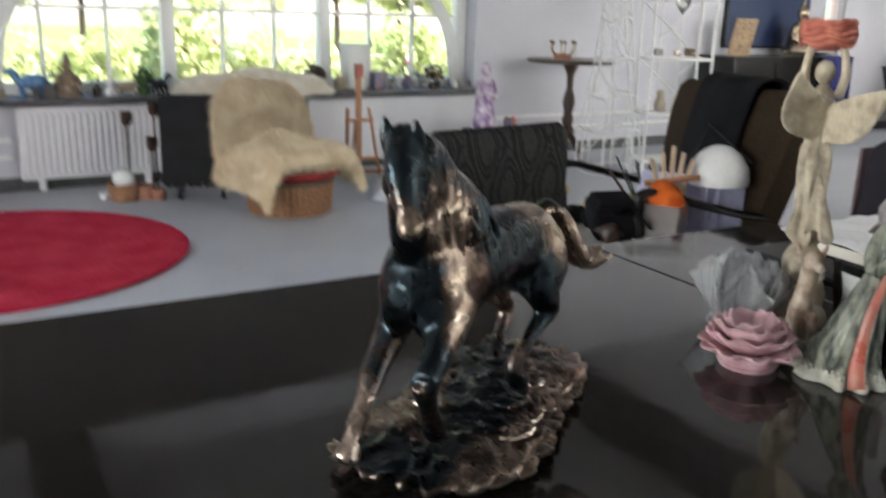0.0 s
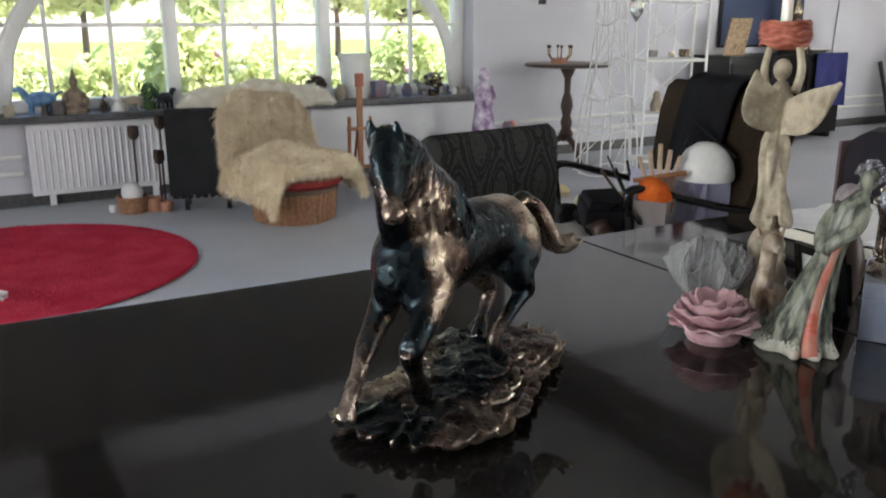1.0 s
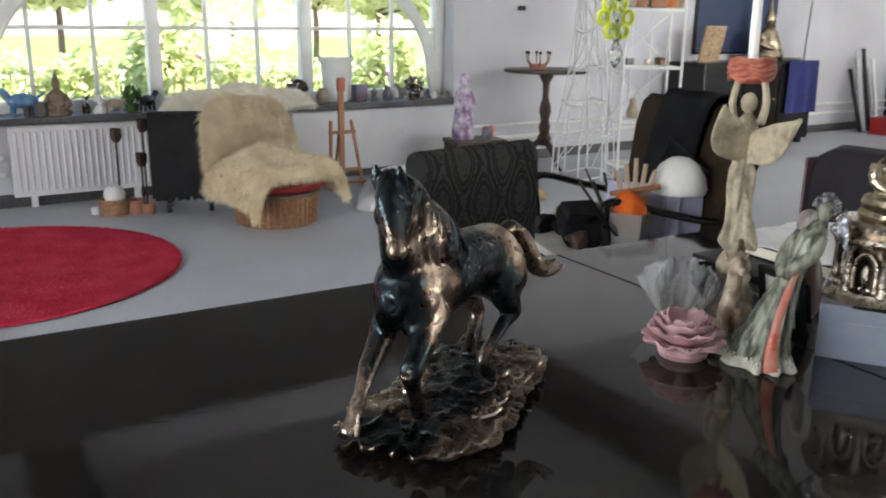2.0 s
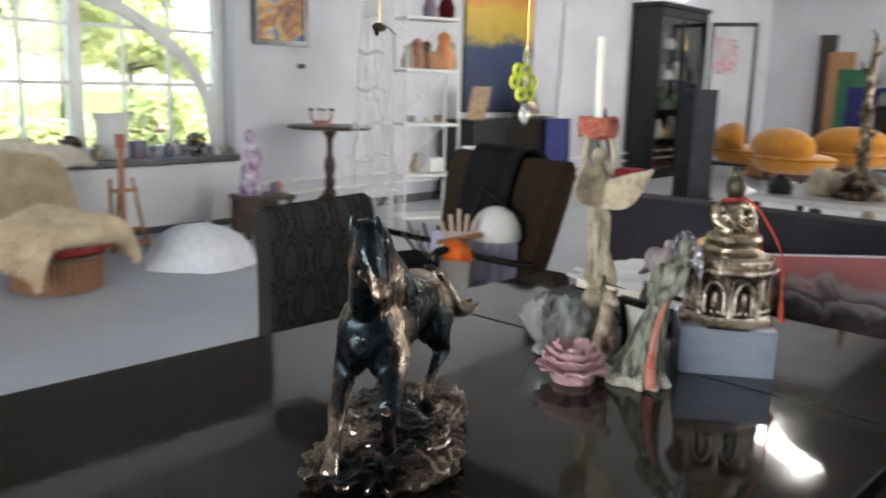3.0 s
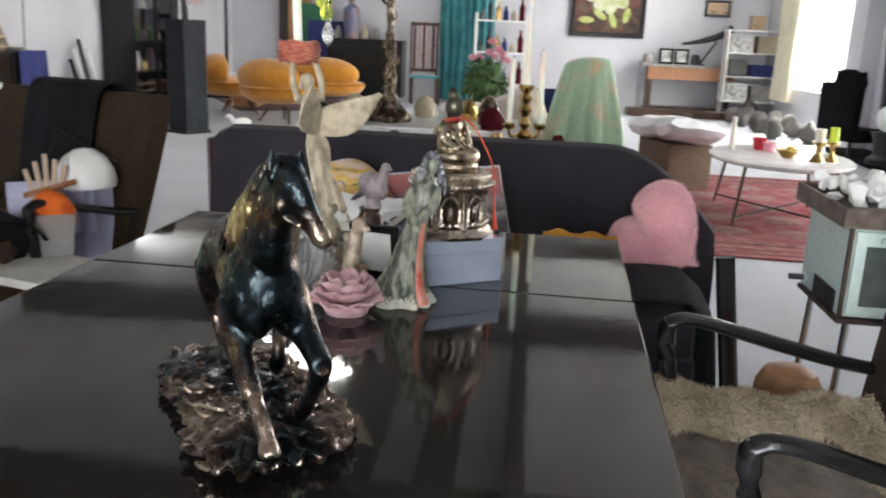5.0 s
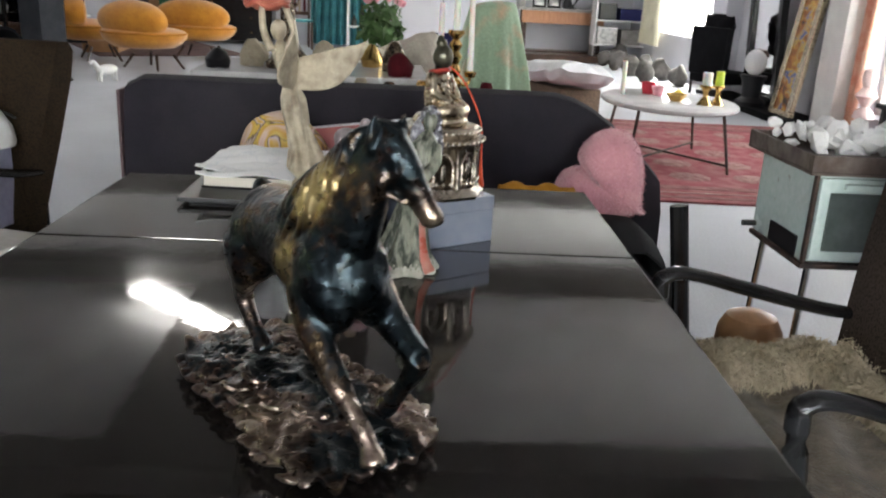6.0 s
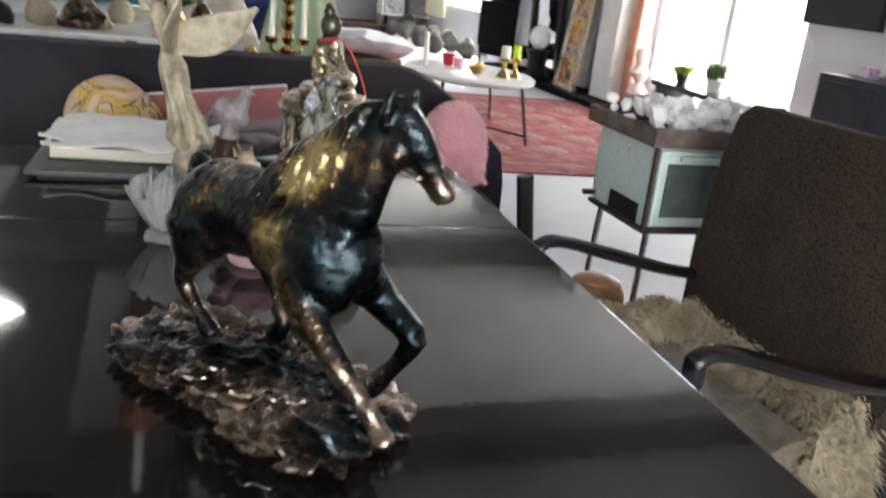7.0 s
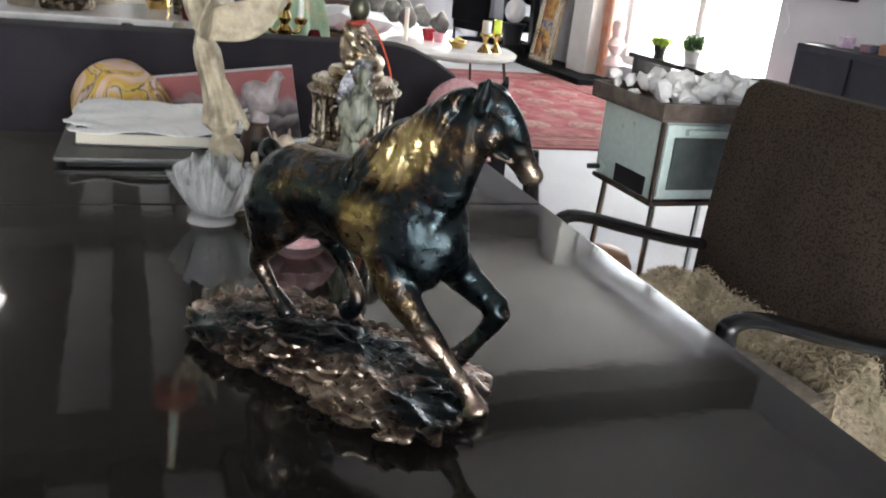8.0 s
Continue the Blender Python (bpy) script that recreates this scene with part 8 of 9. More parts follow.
candle_on(pose(9.2, -0.32, 0.4685), 0.23, 0.035, WAX, "white pillar candle on a brass holder")
candle_on(pose(9.24, -0.42, 0.4685), 0.24, 0.03, LIME, "lime green pillar candle on a brass holder")
candle_on(pose(9.62, 0.2, 0.4685), 0.25, 0.018, WAX, "slim white candle on the coffee table", False)
solid("red_cup", lathe([(0, 0), (0.04, 0), (0.055, 0.09), (0.05, 0.09), (0.035, 0.01), (0, 0.01)], 18), REDGLASS, pose(9.75, -0.02, 0.4685), "red glass tealight cup on the coffee table", "cup")
solid("red_cup", lathe([(0, 0), (0.035, 0), (0.05, 0.07), (0.045, 0.07), (0.03, 0.01), (0, 0.01)], 18), PEONY, pose(9.66, -0.08, 0.4685), "pink glass tealight cup on the coffee table", "cup")
solid("brass_bowl", lathe([(0, 0), (0.04, 0), (0.08, 0.05), (0.075, 0.055), (0.03, 0.01), (0, 0.01)], 20), BRASS, pose(9.35, -0.15, 0.4685), "small brass bowl on the coffee table", "bowl")
solid("lemon", ball((0, 0, 0.035), (0.05, 0.035, 0.035)), mat("lemon_skin", (0.8, 0.6, 0.06), 0.5), pose(9.5, -0.2, 0.4685), "yellow lemon on the coffee table", "fruit")

# narrow console behind the sofa, with the brass candelabra
con = thing("console_table", pose(6.12, 1.75, 0, 0, 0, 3.5), "narrow dark console table behind the sofa", "table")
part("tabletop", bx(-0.16, -0.6, 0.78, 0.16, 0.75, 0.81, 0.005), DARKWOOD, con)
for sx in (-0.13, 0.13):
    for sy in (-0.56, 0.71):
        part("leg", bx(sx - 0.02, sy - 0.02, 0, sx + 0.02, sy + 0.02, 0.78, 0.004), DARKWOOD, con)
cd = thing("candelabra", pose(6.015, 1.48, 0.8105, 0, 0, 12), "brass three-arm candelabra with white taper candles", "candelabra")
part("base", lathe([(0, 0), (0.07, 0), (0.075, 0.012), (0.05, 0.025), (0.03, 0.05), (0, 0.05)], 24), BRASS, cd)
part("stem", lathe([(0, 0.045), (0.02, 0.045), (0.028, 0.07), (0.012, 0.09), (0.022, 0.11), (0.012, 0.135), (0.025, 0.16), (0.013, 0.18), (0.024, 0.2), (0.012, 0.22), (0.03, 0.24), (0.028, 0.25), (0, 0.25)], 18), BRASS, cd)
for s, top in ((-1, 0.37), (1, 0.34)):
    part("arm", tube([(0, 0, 0.08, 0.006), (0, 0.03 * s, 0.062, 0.006), (0, 0.052 * s, 0.07, 0.006), (0, 0.056 * s, 0.095, 0.006)], 8, steps=4), BRASS, cd)
    part("cup", lathe([(0, 0.088), (0.018, 0.09), (0.024, 0.108), (0.014, 0.113), (0, 0.113)], 16, at=(0, 0.056 * s, 0)), BRASS, cd)
    taper = part("candle", tube([(0, 0.056 * s, 0.108, 0.0115), (0.0, 0.052 * s, top, 0.0095)], 12), WAX, cd, "white taper candle")
    part("wick", rod((0, 0.052 * s, top), (0.002, 0.052 * s, top + 0.012), 0.0012), BLACKPLASTIC, taper, "black wick")
taper = part("candle", tube([(0, 0, 0.245, 0.012), (0.002, 0.0, 0.56, 0.01)], 12), WAX, cd, "white taper candle")
part("wick", rod((0.002, 0, 0.56), (0.003, 0, 0.572), 0.0012), BLACKPLASTIC, taper, "black wick")
for k, (yy, hh, c) in enumerate(((1.36, 0.06, BURGUNDY), (1.6, 0.05, BRASS), (1.72, 0.045, BRONZEDK), (1.83, 0.05, SAND), (2.0, 0.04, BRONZEDK))):
    solid("bottle" if hh > 0.15 else "jar", lathe([(0, 0), (0.03, 0), (0.032, hh * 0.55), (0.028, hh * 0.62), (0.011, hh * 0.75), (0.011, hh), (0, hh)] if hh > 0.15 else [(0, 0), (0.022, 0), (0.026, hh * 0.6), (0.018, hh), (0.015, hh), (0, hh * 0.2)], 16), c, pose(6.15 + 0.04 * (k % 2), yy, 0.8105), "dark glass bottle on the console table" if hh > 0.15 else "small coloured jar on the console table", "bottle" if hh > 0.15 else "jar")

# chair hidden under a mint blanket
gc = thing("covered_chair", pose(7.85, 1.30, 0, 0, 0, 8), "high-backed chair under a mint floral blanket", "chair")
def drape(u, v):
    a = 2 * math.pi * u
    top = 1.13
    w = min(1, v / 0.16)                                    # over the top rail first, then hanging down
    h = max(0, (v - 0.16) / 0.84)
    r = 0.14 * math.sin(w * math.pi / 2) + 0.11 * h**0.8 + (0.05 * h if math.cos(a) < 0 else 0)
    ph = 6 * a + 0.8 * math.sin(2 * a) + 1.2 * h
    fold = (0.75 * max(0, math.sin(ph)) ** 2 + 0.35 * math.sin(11 * a + 2.5 * h) + 0.2 * math.sin(17 * a)) * 0.045 * min(1, 2.2 * h)
    x, y = 0.72 * (r + fold) * math.cos(a) - 0.04 * h, 0.9 * (r + fold) * math.sin(a)
    return Vector((x, y, top - 0.035 * (1 - math.cos(w * math.pi / 2)) - 0.02 * math.sin(a) * w - 0.78 * h + 0.02 * math.sin(5 * a) * h))
part("blanket", grid_sheet(120, 26, drape, 0.006), GREENBLANKET, gc)
part("seat", bx(-0.5, -0.25, 0.32, 0.1, 0.25, 0.42, 0.03), FURW, gc)
for sx in (-0.45, 0.12):
    for sy in (-0.2, 0.2):
        part("leg", rod((sx, sy, 0.33), (sx, sy, 0), 0.02), DARKWOOD, gc)
solid("white_quilt", rough_up(pillow(0.5, 0.28, 0.1, seg=16), 0.05, 5, 3), mat("white_quilt", (0.8, 0.81, 0.83), 0.9, scale=6, bump=0.2), pose(10.7, 0.52, 0.49, -82, 6, 20), "rumpled white quilt over a low bench", "quilt")
solid("bench", bx(-0.34, -0.2, 0, 0.34, 0.2, 0.40, 0.03), mat("brown_wicker", (0.16, 0.1, 0.06), 0.8, color2=(0.08, 0.05, 0.03), scale=60, bump=0.5), pose(10.75, 0.52, 0.0, 0, 0, 20), "low brown wicker bench", "bench")
solid("knit_cushion", rough_up(pillow(0.24, 0.22, 0.12), 0.02, 10, 6), BEIGEKNIT, pose(8.6, 1.75, 0.66, -10, 20, 60), "cream knitted cushion on a seat", "cushion")
solid("knit_cushion", rough_up(pillow(0.24, 0.2, 0.12), 0.02, 10, 8), FURW, pose(8.7, 2.05, 0.6, -30, 0, 80), "cream fluffy cushion on a seat", "cushion")
solid("low_settee", bx(-0.4, -0.55, 0, 0.35, 0.55, 0.42, 0.05), BEIGEKNIT, pose(8.75, 1.9, 0, 0, 0, 8), "low cream upholstered settee", "settee")
solid("blue_cushion", pillow(0.2, 0.16, 0.08), BLUECLOTH, pose(9.4, 1.5, 0.72, -20, 0, 70), "dark blue cushion on a seat", "cushion")
solid("ottoman", bx(-0.3, -0.3, 0, 0.3, 0.3, 0.5, 0.06), BURGUNDY, pose(9.45, 1.5, 0, 0, 0, 8), "burgundy upholstered square ottoman by the low table", "ottoman")

# display table with the tall dark bronze group
lt = thing("display_table", pose(7.7, 2.25, 0, 0, 0, 6), "pale display table crowded with objects", "table")
part("tabletop", bx(-0.4, -0.6, 0.71, 0.4, 0.6, 0.74, 0.006), MARBLE, lt)
for sx in (-0.36, 0.36):
    for sy in (-0.55, 0.55):
        part("leg", rod((sx, sy, 0), (sx, sy, 0.709), 0.02), BLACKPLASTIC, lt)
b = rough_up(lathe([(0, 0), (0.12, 0), (0.13, 0.03), (0.1, 0.06), (0.07, 0.1), (0.035, 0.16), (0, 0.18)], 20), 0.028, 16, 5)
for k in range(3):                                          # three forms twining upwards
    tube([(0.024 * math.cos(2.1 * k + 5 * z) * (1.1 - z), 0.024 * math.sin(2.1 * k + 5 * z) * (1.1 - z), 0.06 + 0.74 * z, 0.015 - 0.004 * z + 0.007 * math.sin(14 * z + 2 * k)) for z in np.linspace(0, 1, 14)], 8, b, 2)
for k in range(9):
    z = 0.15 + 0.08 * k
    tube([(0.015 * math.cos(2.4 * k), 0.015 * math.sin(2.4 * k), z, 0.01), (0.045 * math.cos(2.4 * k), 0.045 * math.sin(2.4 * k), z + 0.02, 0.009), (0.055 * math.cos(2.4 * k + 0.4), 0.055 * math.sin(2.4 * k + 0.4), z + 0.055, 0.005)], 7, b, 3)
fused("bronze_sculpture", b, BRONZEDK, pose(7.6, 2.38, 0.7405), "tall twisting dark bronze table sculpture", "sculpture", 0.005, 1)
for k, (dx, dy, hh, c) in enumerate(((-0.1, 0.35, 0.14, SAND), (0.1, 0.2, 0.1, BRONZEDK), (0.25, -0.3, 0.12, BRASS), (-0.3, 0.5, 0.1, BLACKPLASTIC), (0.0, -0.45, 0.16, BRONZEDK), (0.3, 0.4, 0.1, SAND), (-0.3, -0.5, 0.12, BURGUNDY), (0.35, 0.0, 0.13, SAND))):
    solid("table_object", rough_up(lathe([(0, 0), (0.06, 0), (0.07, hh * 0.4), (0.045, hh * 0.8), (0.02, hh), (0, hh)], 14), 0.012, 20, k), c, pose(7.7 + 0.8 * dx, 2.25 + dy * 0.95, 0.7405), "small ornament on the pale display table", "ornament", "display table ornaments")
b = ball((0, 0, 0.13), (0.14, 0.05, 0.06))
for sx in (-1, 1):
    for sy in (-1, 1):
        tube([(0.09 * sx, 0.025 * sy, 0.12, 0.02), (0.1 * sx, 0.03 * sy, 0, 0.012)], 6, b)
tube([(0.12, 0, 0.15, 0.03), (0.17, 0, 0.22, 0.025), (0.22, 0, 0.2, 0.015)], 8, b, 2)
solid("white_animal_ornament", b, WHITE, pose(12.4, 5.35, 0, 0, 0, 150), "white animal-shaped floor ornament", "ornament")

# peonies in a dark vase
pv = thing("flower_vase", pose(8.95, 2.02, 0.49), "pink peonies in a dark red vase", "flowers")
part("vase", lathe([(0, 0), (0.06, 0), (0.09, 0.08), (0.08, 0.18), (0.05, 0.24), (0.06, 0.27), (0.05, 0.27), (0, 0.2)], 20), BURGUNDY, pv)
part("foliage", leaves((0, 0, 0.42), (0.16, 0.16, 0.17), 260, 0.045, 7), LEAFD, pv, smooth=False)
rg = random.Random(31)
for k in range(9):
    x, y, z = rg.uniform(-0.14, 0.14), rg.uniform(-0.16, 0.16), 0.55 + rg.uniform(0, 0.14)
    b = bmesh.new()
    for q in range(14):
        pb2 = grid_sheet(4, 4, lambda u, v: Vector(((2 * u - 1) * 0.028 * math.sin(math.pi * (0.15 + 0.8 * v)), 0.01 + 0.03 * v, 0.045 * v - 0.02 * v * v)), 0.0)
        pb2.transform(Matrix.Translation((x, y, z)) @ Matrix.Rotation(q * 2.4, 4, "Z") @ Matrix.Rotation(0.9 - 0.06 * q, 4, "X"))
        tmp = bpy.data.meshes.new("tmp")
        pb2.to_mesh(tmp)
        pb2.free()
        b.from_mesh(tmp)
        bpy.data.meshes.remove(tmp)
    part("bloom", b, PEONY, pv)
    part("stem", tube([(0, 0, 0.2, 0.003), (x * 0.6, y * 0.6, 0.4, 0.003), (x, y, z, 0.003)], 5), LEAFD, pv)
solid("side_table", lathe([(0, 0), (0.16, 0), (0.15, 0.02), (0.03, 0.05), (0.03, 0.45), (0.2, 0.465), (0.22, 0.475), (0.22, 0.489), (0, 0.489)], 32), DARKWOOD, pose(8.95, 2.02, 0), "small round dark wooden side table", "table")

# ---------------------------------------------------------------- north wall further on
bp = thing("painting", ROOM @ pose(6.75, -0.006, 0.95), "large blue and gold canvas on the wall", "painting")
part("canvas_face", bx(0.02, -0.034, 0.02, 1.28, -0.03, 1.5), P_BLUE, bp, smooth=False)
part("stretcher", bx(0, -0.0295, 0, 1.3, 0, 1.52, 0.004), BLACKWOOD, bp)
chs = thing("black_chest", ROOM @ pose(6.35, -0.05, 0), "black lacquered chest against the north wall", "chest")
part("body", bx(0, -0.5, 0.06, 1.75, 0, 0.86, 0.008), BLACKWOOD, chs)
part("top", bx(-0.02, -0.52, 0.861, 1.77, 0, 0.89, 0.006), BLACKWOOD, chs)
for k in range(3):
    leaf_door = part("door", bx(0.03 + 0.57 * k, -0.513, 0.1, 0.57 + 0.57 * k, -0.501, 0.82, 0.004), BLACKWOOD, chs)
    part("knob", ball((0.5 + 0.57 * k, -0.522, 0.5), 0.014, u=8, v=6), BRASS, leaf_door)
for k, xx in enumerate((0.06, 1.65)):
    part("foot", bx(xx, -0.46, 0, xx + 0.06, -0.04, 0.059), BLACKWOOD, chs)
solid("sepia_print", bx(-0.15, -0.01, 0, 0.15, 0.01, 0.36, 0.004), P_ICON, ROOM @ pose(6.65, -0.32, 0.8905, 12, 0, 0), "small sepia print leaning on the chest", "print", smooth=False)
b = lathe([(0, 0), (0.16, 0), (0.17, 0.05), (0.13, 0.12), (0.12, 0.2), (0.09, 0.3), (0.05, 0.34), (0, 0.35)], 20)
ball((0, 0, 0.42), (0.06, 0.06, 0.075), b)
tube([(0, 0, 0.48, 0.04), (0, 0, 0.56, 0.02), (0, 0, 0.66, 0.004)], 10, b, 2)
for s in (-1, 1):
    tube([(0.09 * s, 0, 0.28, 0.035), (0.15 * s, -0.03, 0.17, 0.03), (0.05 * s, -0.12, 0.12, 0.025)], 8, b, 3)
fused("gilt_statuette", b, GILT, ROOM @ pose(7.62, -0.28, 0.8905), "gilded seated statuette on the black chest", "statuette", 0.006, 1)
solid("white_dish", lathe([(0, 0), (0.08, 0), (0.16, 0.03), (0.155, 0.036), (0.07, 0.01), (0, 0.01)], 28), WHITE, ROOM @ pose(7.95, -0.3, 0.8905), "shallow white dish on the black chest", "dish")
solid("blue_cloth", grid_sheet(14, 10, lambda u, v: Vector((0.5 * u, -0.018 - 0.02 * math.sin(14 * u) * v, -0.55 * v)), 0.006), BLUECLOTH, ROOM @ pose(7.6, -0.575, 0.895), "royal blue cloth hanging over the chest's front", "cloth")
solid("white_board", bx(-0.085, -0.01, 0, 0.085, 0.01, 0.9, 0.003), PAPER, pose(6.72, 4.25, 0, -4, 0, -52), "plain white board leaning behind the armchair", "board")
solid("cable", tube([(8.75, -0.012, H_CEIL - 0.02, 0.006), (8.72, -0.012, 2.0, 0.006), (8.66, -0.012, 0.9, 0.006), (8.65, -0.012, 0.4, 0.006)], 5, steps=3), BLACKPLASTIC, ROOM, "thin dark cable running down the wall", "cable")
for k in range(5):
    solid("rolled_canvas", tube([(9.55 + 0.09 * k, -0.28, 0.0, 0.025), (9.5 + 0.11 * k, -0.08, 0.75 + 0.12 * (k % 3), 0.025)], 10), (BLACKPLASTIC, PAPER, BLACKPLASTIC, STONE, PAPER)[k], ROOM, "rolled canvas leaning against the wall", "roll", "rolled canvases")
solid("red_basket", bx(-0.2, -0.15, 0, 0.2, 0.15, 0.2, 0.02), mat("red_plastic", (0.4, 0.02, 0.02), 0.4), ROOM @ pose(9.7, -0.55, 0, 0, 0, 8), "red plastic crate on the floor", "crate")
# tall glazed display cabinet
dc = thing("display_cabinet", ROOM @ pose(10.45, -0.02, 0), "tall black glazed display cabinet with its door ajar", "cabinet")
for a in ((0, -0.45, 0.0, 1.5, 0, 0.14), (0, -0.45, 2.28, 1.5, 0, 2.4), (-0.03, -0.48, 2.4, 1.53, 0, 2.46)):
    part("case", bx(a[0], a[1], a[2], a[3], a[4], a[5], 0.008), BLACKWOOD, dc)
for xx in (0.0, 0.72, 1.44):
    part("stile", bx(xx, -0.45, 0.14, xx + 0.06, -0.4, 2.28, 0.004), BLACKWOOD, dc)
part("back_panel", bx(0.0, -0.02, 0.14, 1.5, 0, 2.28), BLACKWOOD, dc)
for xx in (0, 1.47):
    part("side_panel", bx(xx, -0.4, 0.14, xx + 0.03, -0.02, 2.28), BLACKWOOD, dc)
rg = random.Random(77)
for zz in (0.55, 0.98, 1.4, 1.83):
    part("shelf_board", bx(0.03, -0.38, zz, 1.47, -0.02, zz + 0.015), DARKGLASS, dc)
    for k in range(6):
        hh = rg.uniform(0.1, 0.3)
        solid("cabinet_piece", lathe([(0, 0), (0.06, 0), (0.07, hh * 0.5), (0.04, hh * 0.9), (0.05, hh), (0, hh)], 12), (WHITE, MIXED, SAND, LEAFD, BRASS, STONE)[rg.randrange(6)], ROOM @ pose(10.62 + 0.22 * k, -0.2, zz + 0.0155), "small collected piece inside the glazed cabinet", "ornament", "cabinet pieces")
for xx in (0.065, 0.785):
    pn = part("glass_pane", bx(xx, -0.43, 0.15, xx + 0.65, -0.424, 2.27), PANE, dc, smooth=False)
dr = thing("glazed_door", ROOM @ pose(11.98, -0.5, 0.14, 0, 0, -70), "open black door frame of the glazed cabinet", "cabinet door")
for a in ((0, 0, 0.06, 2.14), (0.62, 0, 0.68, 2.14), (0.06, 0, 0.62, 0.06), (0.06, 2.08, 0.62, 2.14)):
    part("frame_bar", bx(a[0], -0.02, a[1], a[2], 0.02, a[3], 0.004), BLACKWOOD, dr)
# loudspeaker column
sp = thing("column_speaker", pose(12.2, 5.92, 0, 0, 0, -25), "tall dark grey cloth-covered column loudspeaker", "loudspeaker")
part("cabinet", bx(-0.16, -0.16, 0.03, 0.16, 0.16, 1.28, 0.012), mat("dark_speaker_cloth", (0.035, 0.037, 0.043), 0.9, scale=10, bump=0.2, bscale=300), sp)
part("plinth", bx(-0.18, -0.18, 0, 0.18, 0.18, 0.029, 0.005), BLACKPLASTIC, sp)
part("spike", lathe([(0, 1.28), (0.035, 1.28), (0.03, 1.4), (0.012, 1.5), (0.012, 1.75), (0, 1.76)], 12), BLACKPLASTIC, sp)
# poster
solid("poster", bx(13.3, -0.012, 1.55, 14.2, -0.006, 2.15, 0.001), P_POSTER, ROOM, "grey and pink poster on the north wall", "poster", smooth=False)


# mustard shell chairs
def shell_chair(m):
    ch = thing("shell_chair", m, "mustard velvet shell lounge chair", "armchair", "mustard shell chairs")
    lower = ball((0, 0, 0.45), (0.56, 0.48, 0.24), u=28, v=16)
    for v in lower.verts:                                   # dished seat, flattened belly
        v.co.z = max(v.co.z, 0.27) if v.co.z < 0.45 else 0.45 + (v.co.z - 0.45) * 0.35
    part("seat", lower, MUSTARD, ch)
    upper = ball((0, 0.16, 0.6), (0.54, 0.3, 0.24), u=28, v=16)
    for v in upper.verts:
        if v.co.y < 0.1:
            v.co.y = 0.1 + (v.co.y - 0.1) * 0.3
    part("backrest", upper, MUSTARD, ch)
    part("piping", tube([(0.555 * math.cos(t), 0.475 * math.sin(t), 0.452, 0.012) for t in np.linspace(0, 6.283, 49)], 6), mat("mustard_piping", (0.4, 0.16, 0.02), 0.85), ch)
    for k in range(4):
        part("leg", tube([(0.2 * (1 if k % 2 else -1), -0.14 + 0.14 * (1 if k > 1 else -1), 0.18, 0.02), (0.3 * (1 if k % 2 else -1), -0.14 + 0.22 * (1 if k > 1 else -1), 0, 0.014)], 8), DARKWOOD, ch)
    return ch


sc = shell_chair(pose(13.8, 5.43, 0, 0, 0, 62))
copy_thing(sc, pose(14.6, 6.47, 0, 0, 0, 30))
copy_thing(sc, pose(15.4, 5.25, 0, 0, 0, 85))
solid("wood_crate", bx(-0.45, -0.25, 0, 0.45, 0.25, 0.32, 0.01), TANWOOD, ROOM @ pose(12.75, -1.25, 0, 0, 0, 5), "low wooden crate bench beside the shell chairs", "crate")
solid("dark_carpet", bx(-1.6, -1.1, 0.001, 1.6, 1.1, 0.012, 0.003), mat("dark_carpet", (0.12, 0.08, 0.08), 0.95, color2=(0.2, 0.13, 0.12), scale=6), ROOM @ pose(13.7, -1.6, 0, 0, 0, 30), "dark woven carpet under the shell chairs", "carpet")

# ---------------------------------------------------------------- things along the east wall
EX = X1 - 0.02


def east(y, x=0.0, z=0.0, rz=0):
    """A pose against the east wall: local x runs to the south along it, local -y into the room."""
    return ROOM @ pose(EX - x, y, z, 0, 0, -90 + rz)


for k in range(4):
    solid("stacked_board", bx(0, -0.06 - 0.05 * k, 0, 0.3 + 0.14 * k, -0.02 - 0.05 * k, 2.3 - 0.3 * k, 0.004), (BEAM, TANWOOD, mat("green_board", (0.03, 0.16, 0.08), 0.6), BLUECLOTH)[k], east(-0.95 - 0.2 * k, 0, 0), "tall painted board leaning in the corner", "board", "stacked boards")
cb = thing("chest_of_drawers", east(-2.0), "black chest of drawers against the end wall", "chest of drawers")
part("case", bx(0, -0.5, 0.06, 1.4, 0, 1.1, 0.008), BLACKWOOD, cb)
for j in range(4):
    for i in range(2):
        dw = part("drawer", bx(0.03 + 0.68 * i, -0.515, 0.1 + 0.25 * j, 0.69 + 0.68 * i, -0.501, 0.33 + 0.25 * j, 0.004), BLACKWOOD, cb)
        part("pull", ball((0.36 + 0.68 * i, -0.525, 0.215 + 0.25 * j), 0.015, u=8, v=6), BRASS, dw)
solid("blue_figure_stand", lathe([(0, 0), (0.14, 0), (0.13, 0.1), (0.17, 0.35), (0.14, 0.55), (0.05, 0.62), (0.07, 0.72), (0.06, 0.8), (0, 0.82)], 18), mat("blue_grey_glaze", (0.12, 0.16, 0.32), 0.5, color2=(0.3, 0.2, 0.16), scale=5), east(-2.4, 0.25, 1.1005), "blue-grey glazed robed vase-shaped ornament", "ornament")
for k in range(5):
    solid("drawer_top_piece", lathe([(0, 0), (0.07, 0), (0.08, 0.1), (0.04, 0.2), (0, 0.24)], 12), (STONE, BRONZEDK, SAND)[k % 3], east(-2.15 - 0.24 * k, 0.25, 1.1005), "small ornament on the black chest of drawers", "ornament", "chest ornaments")
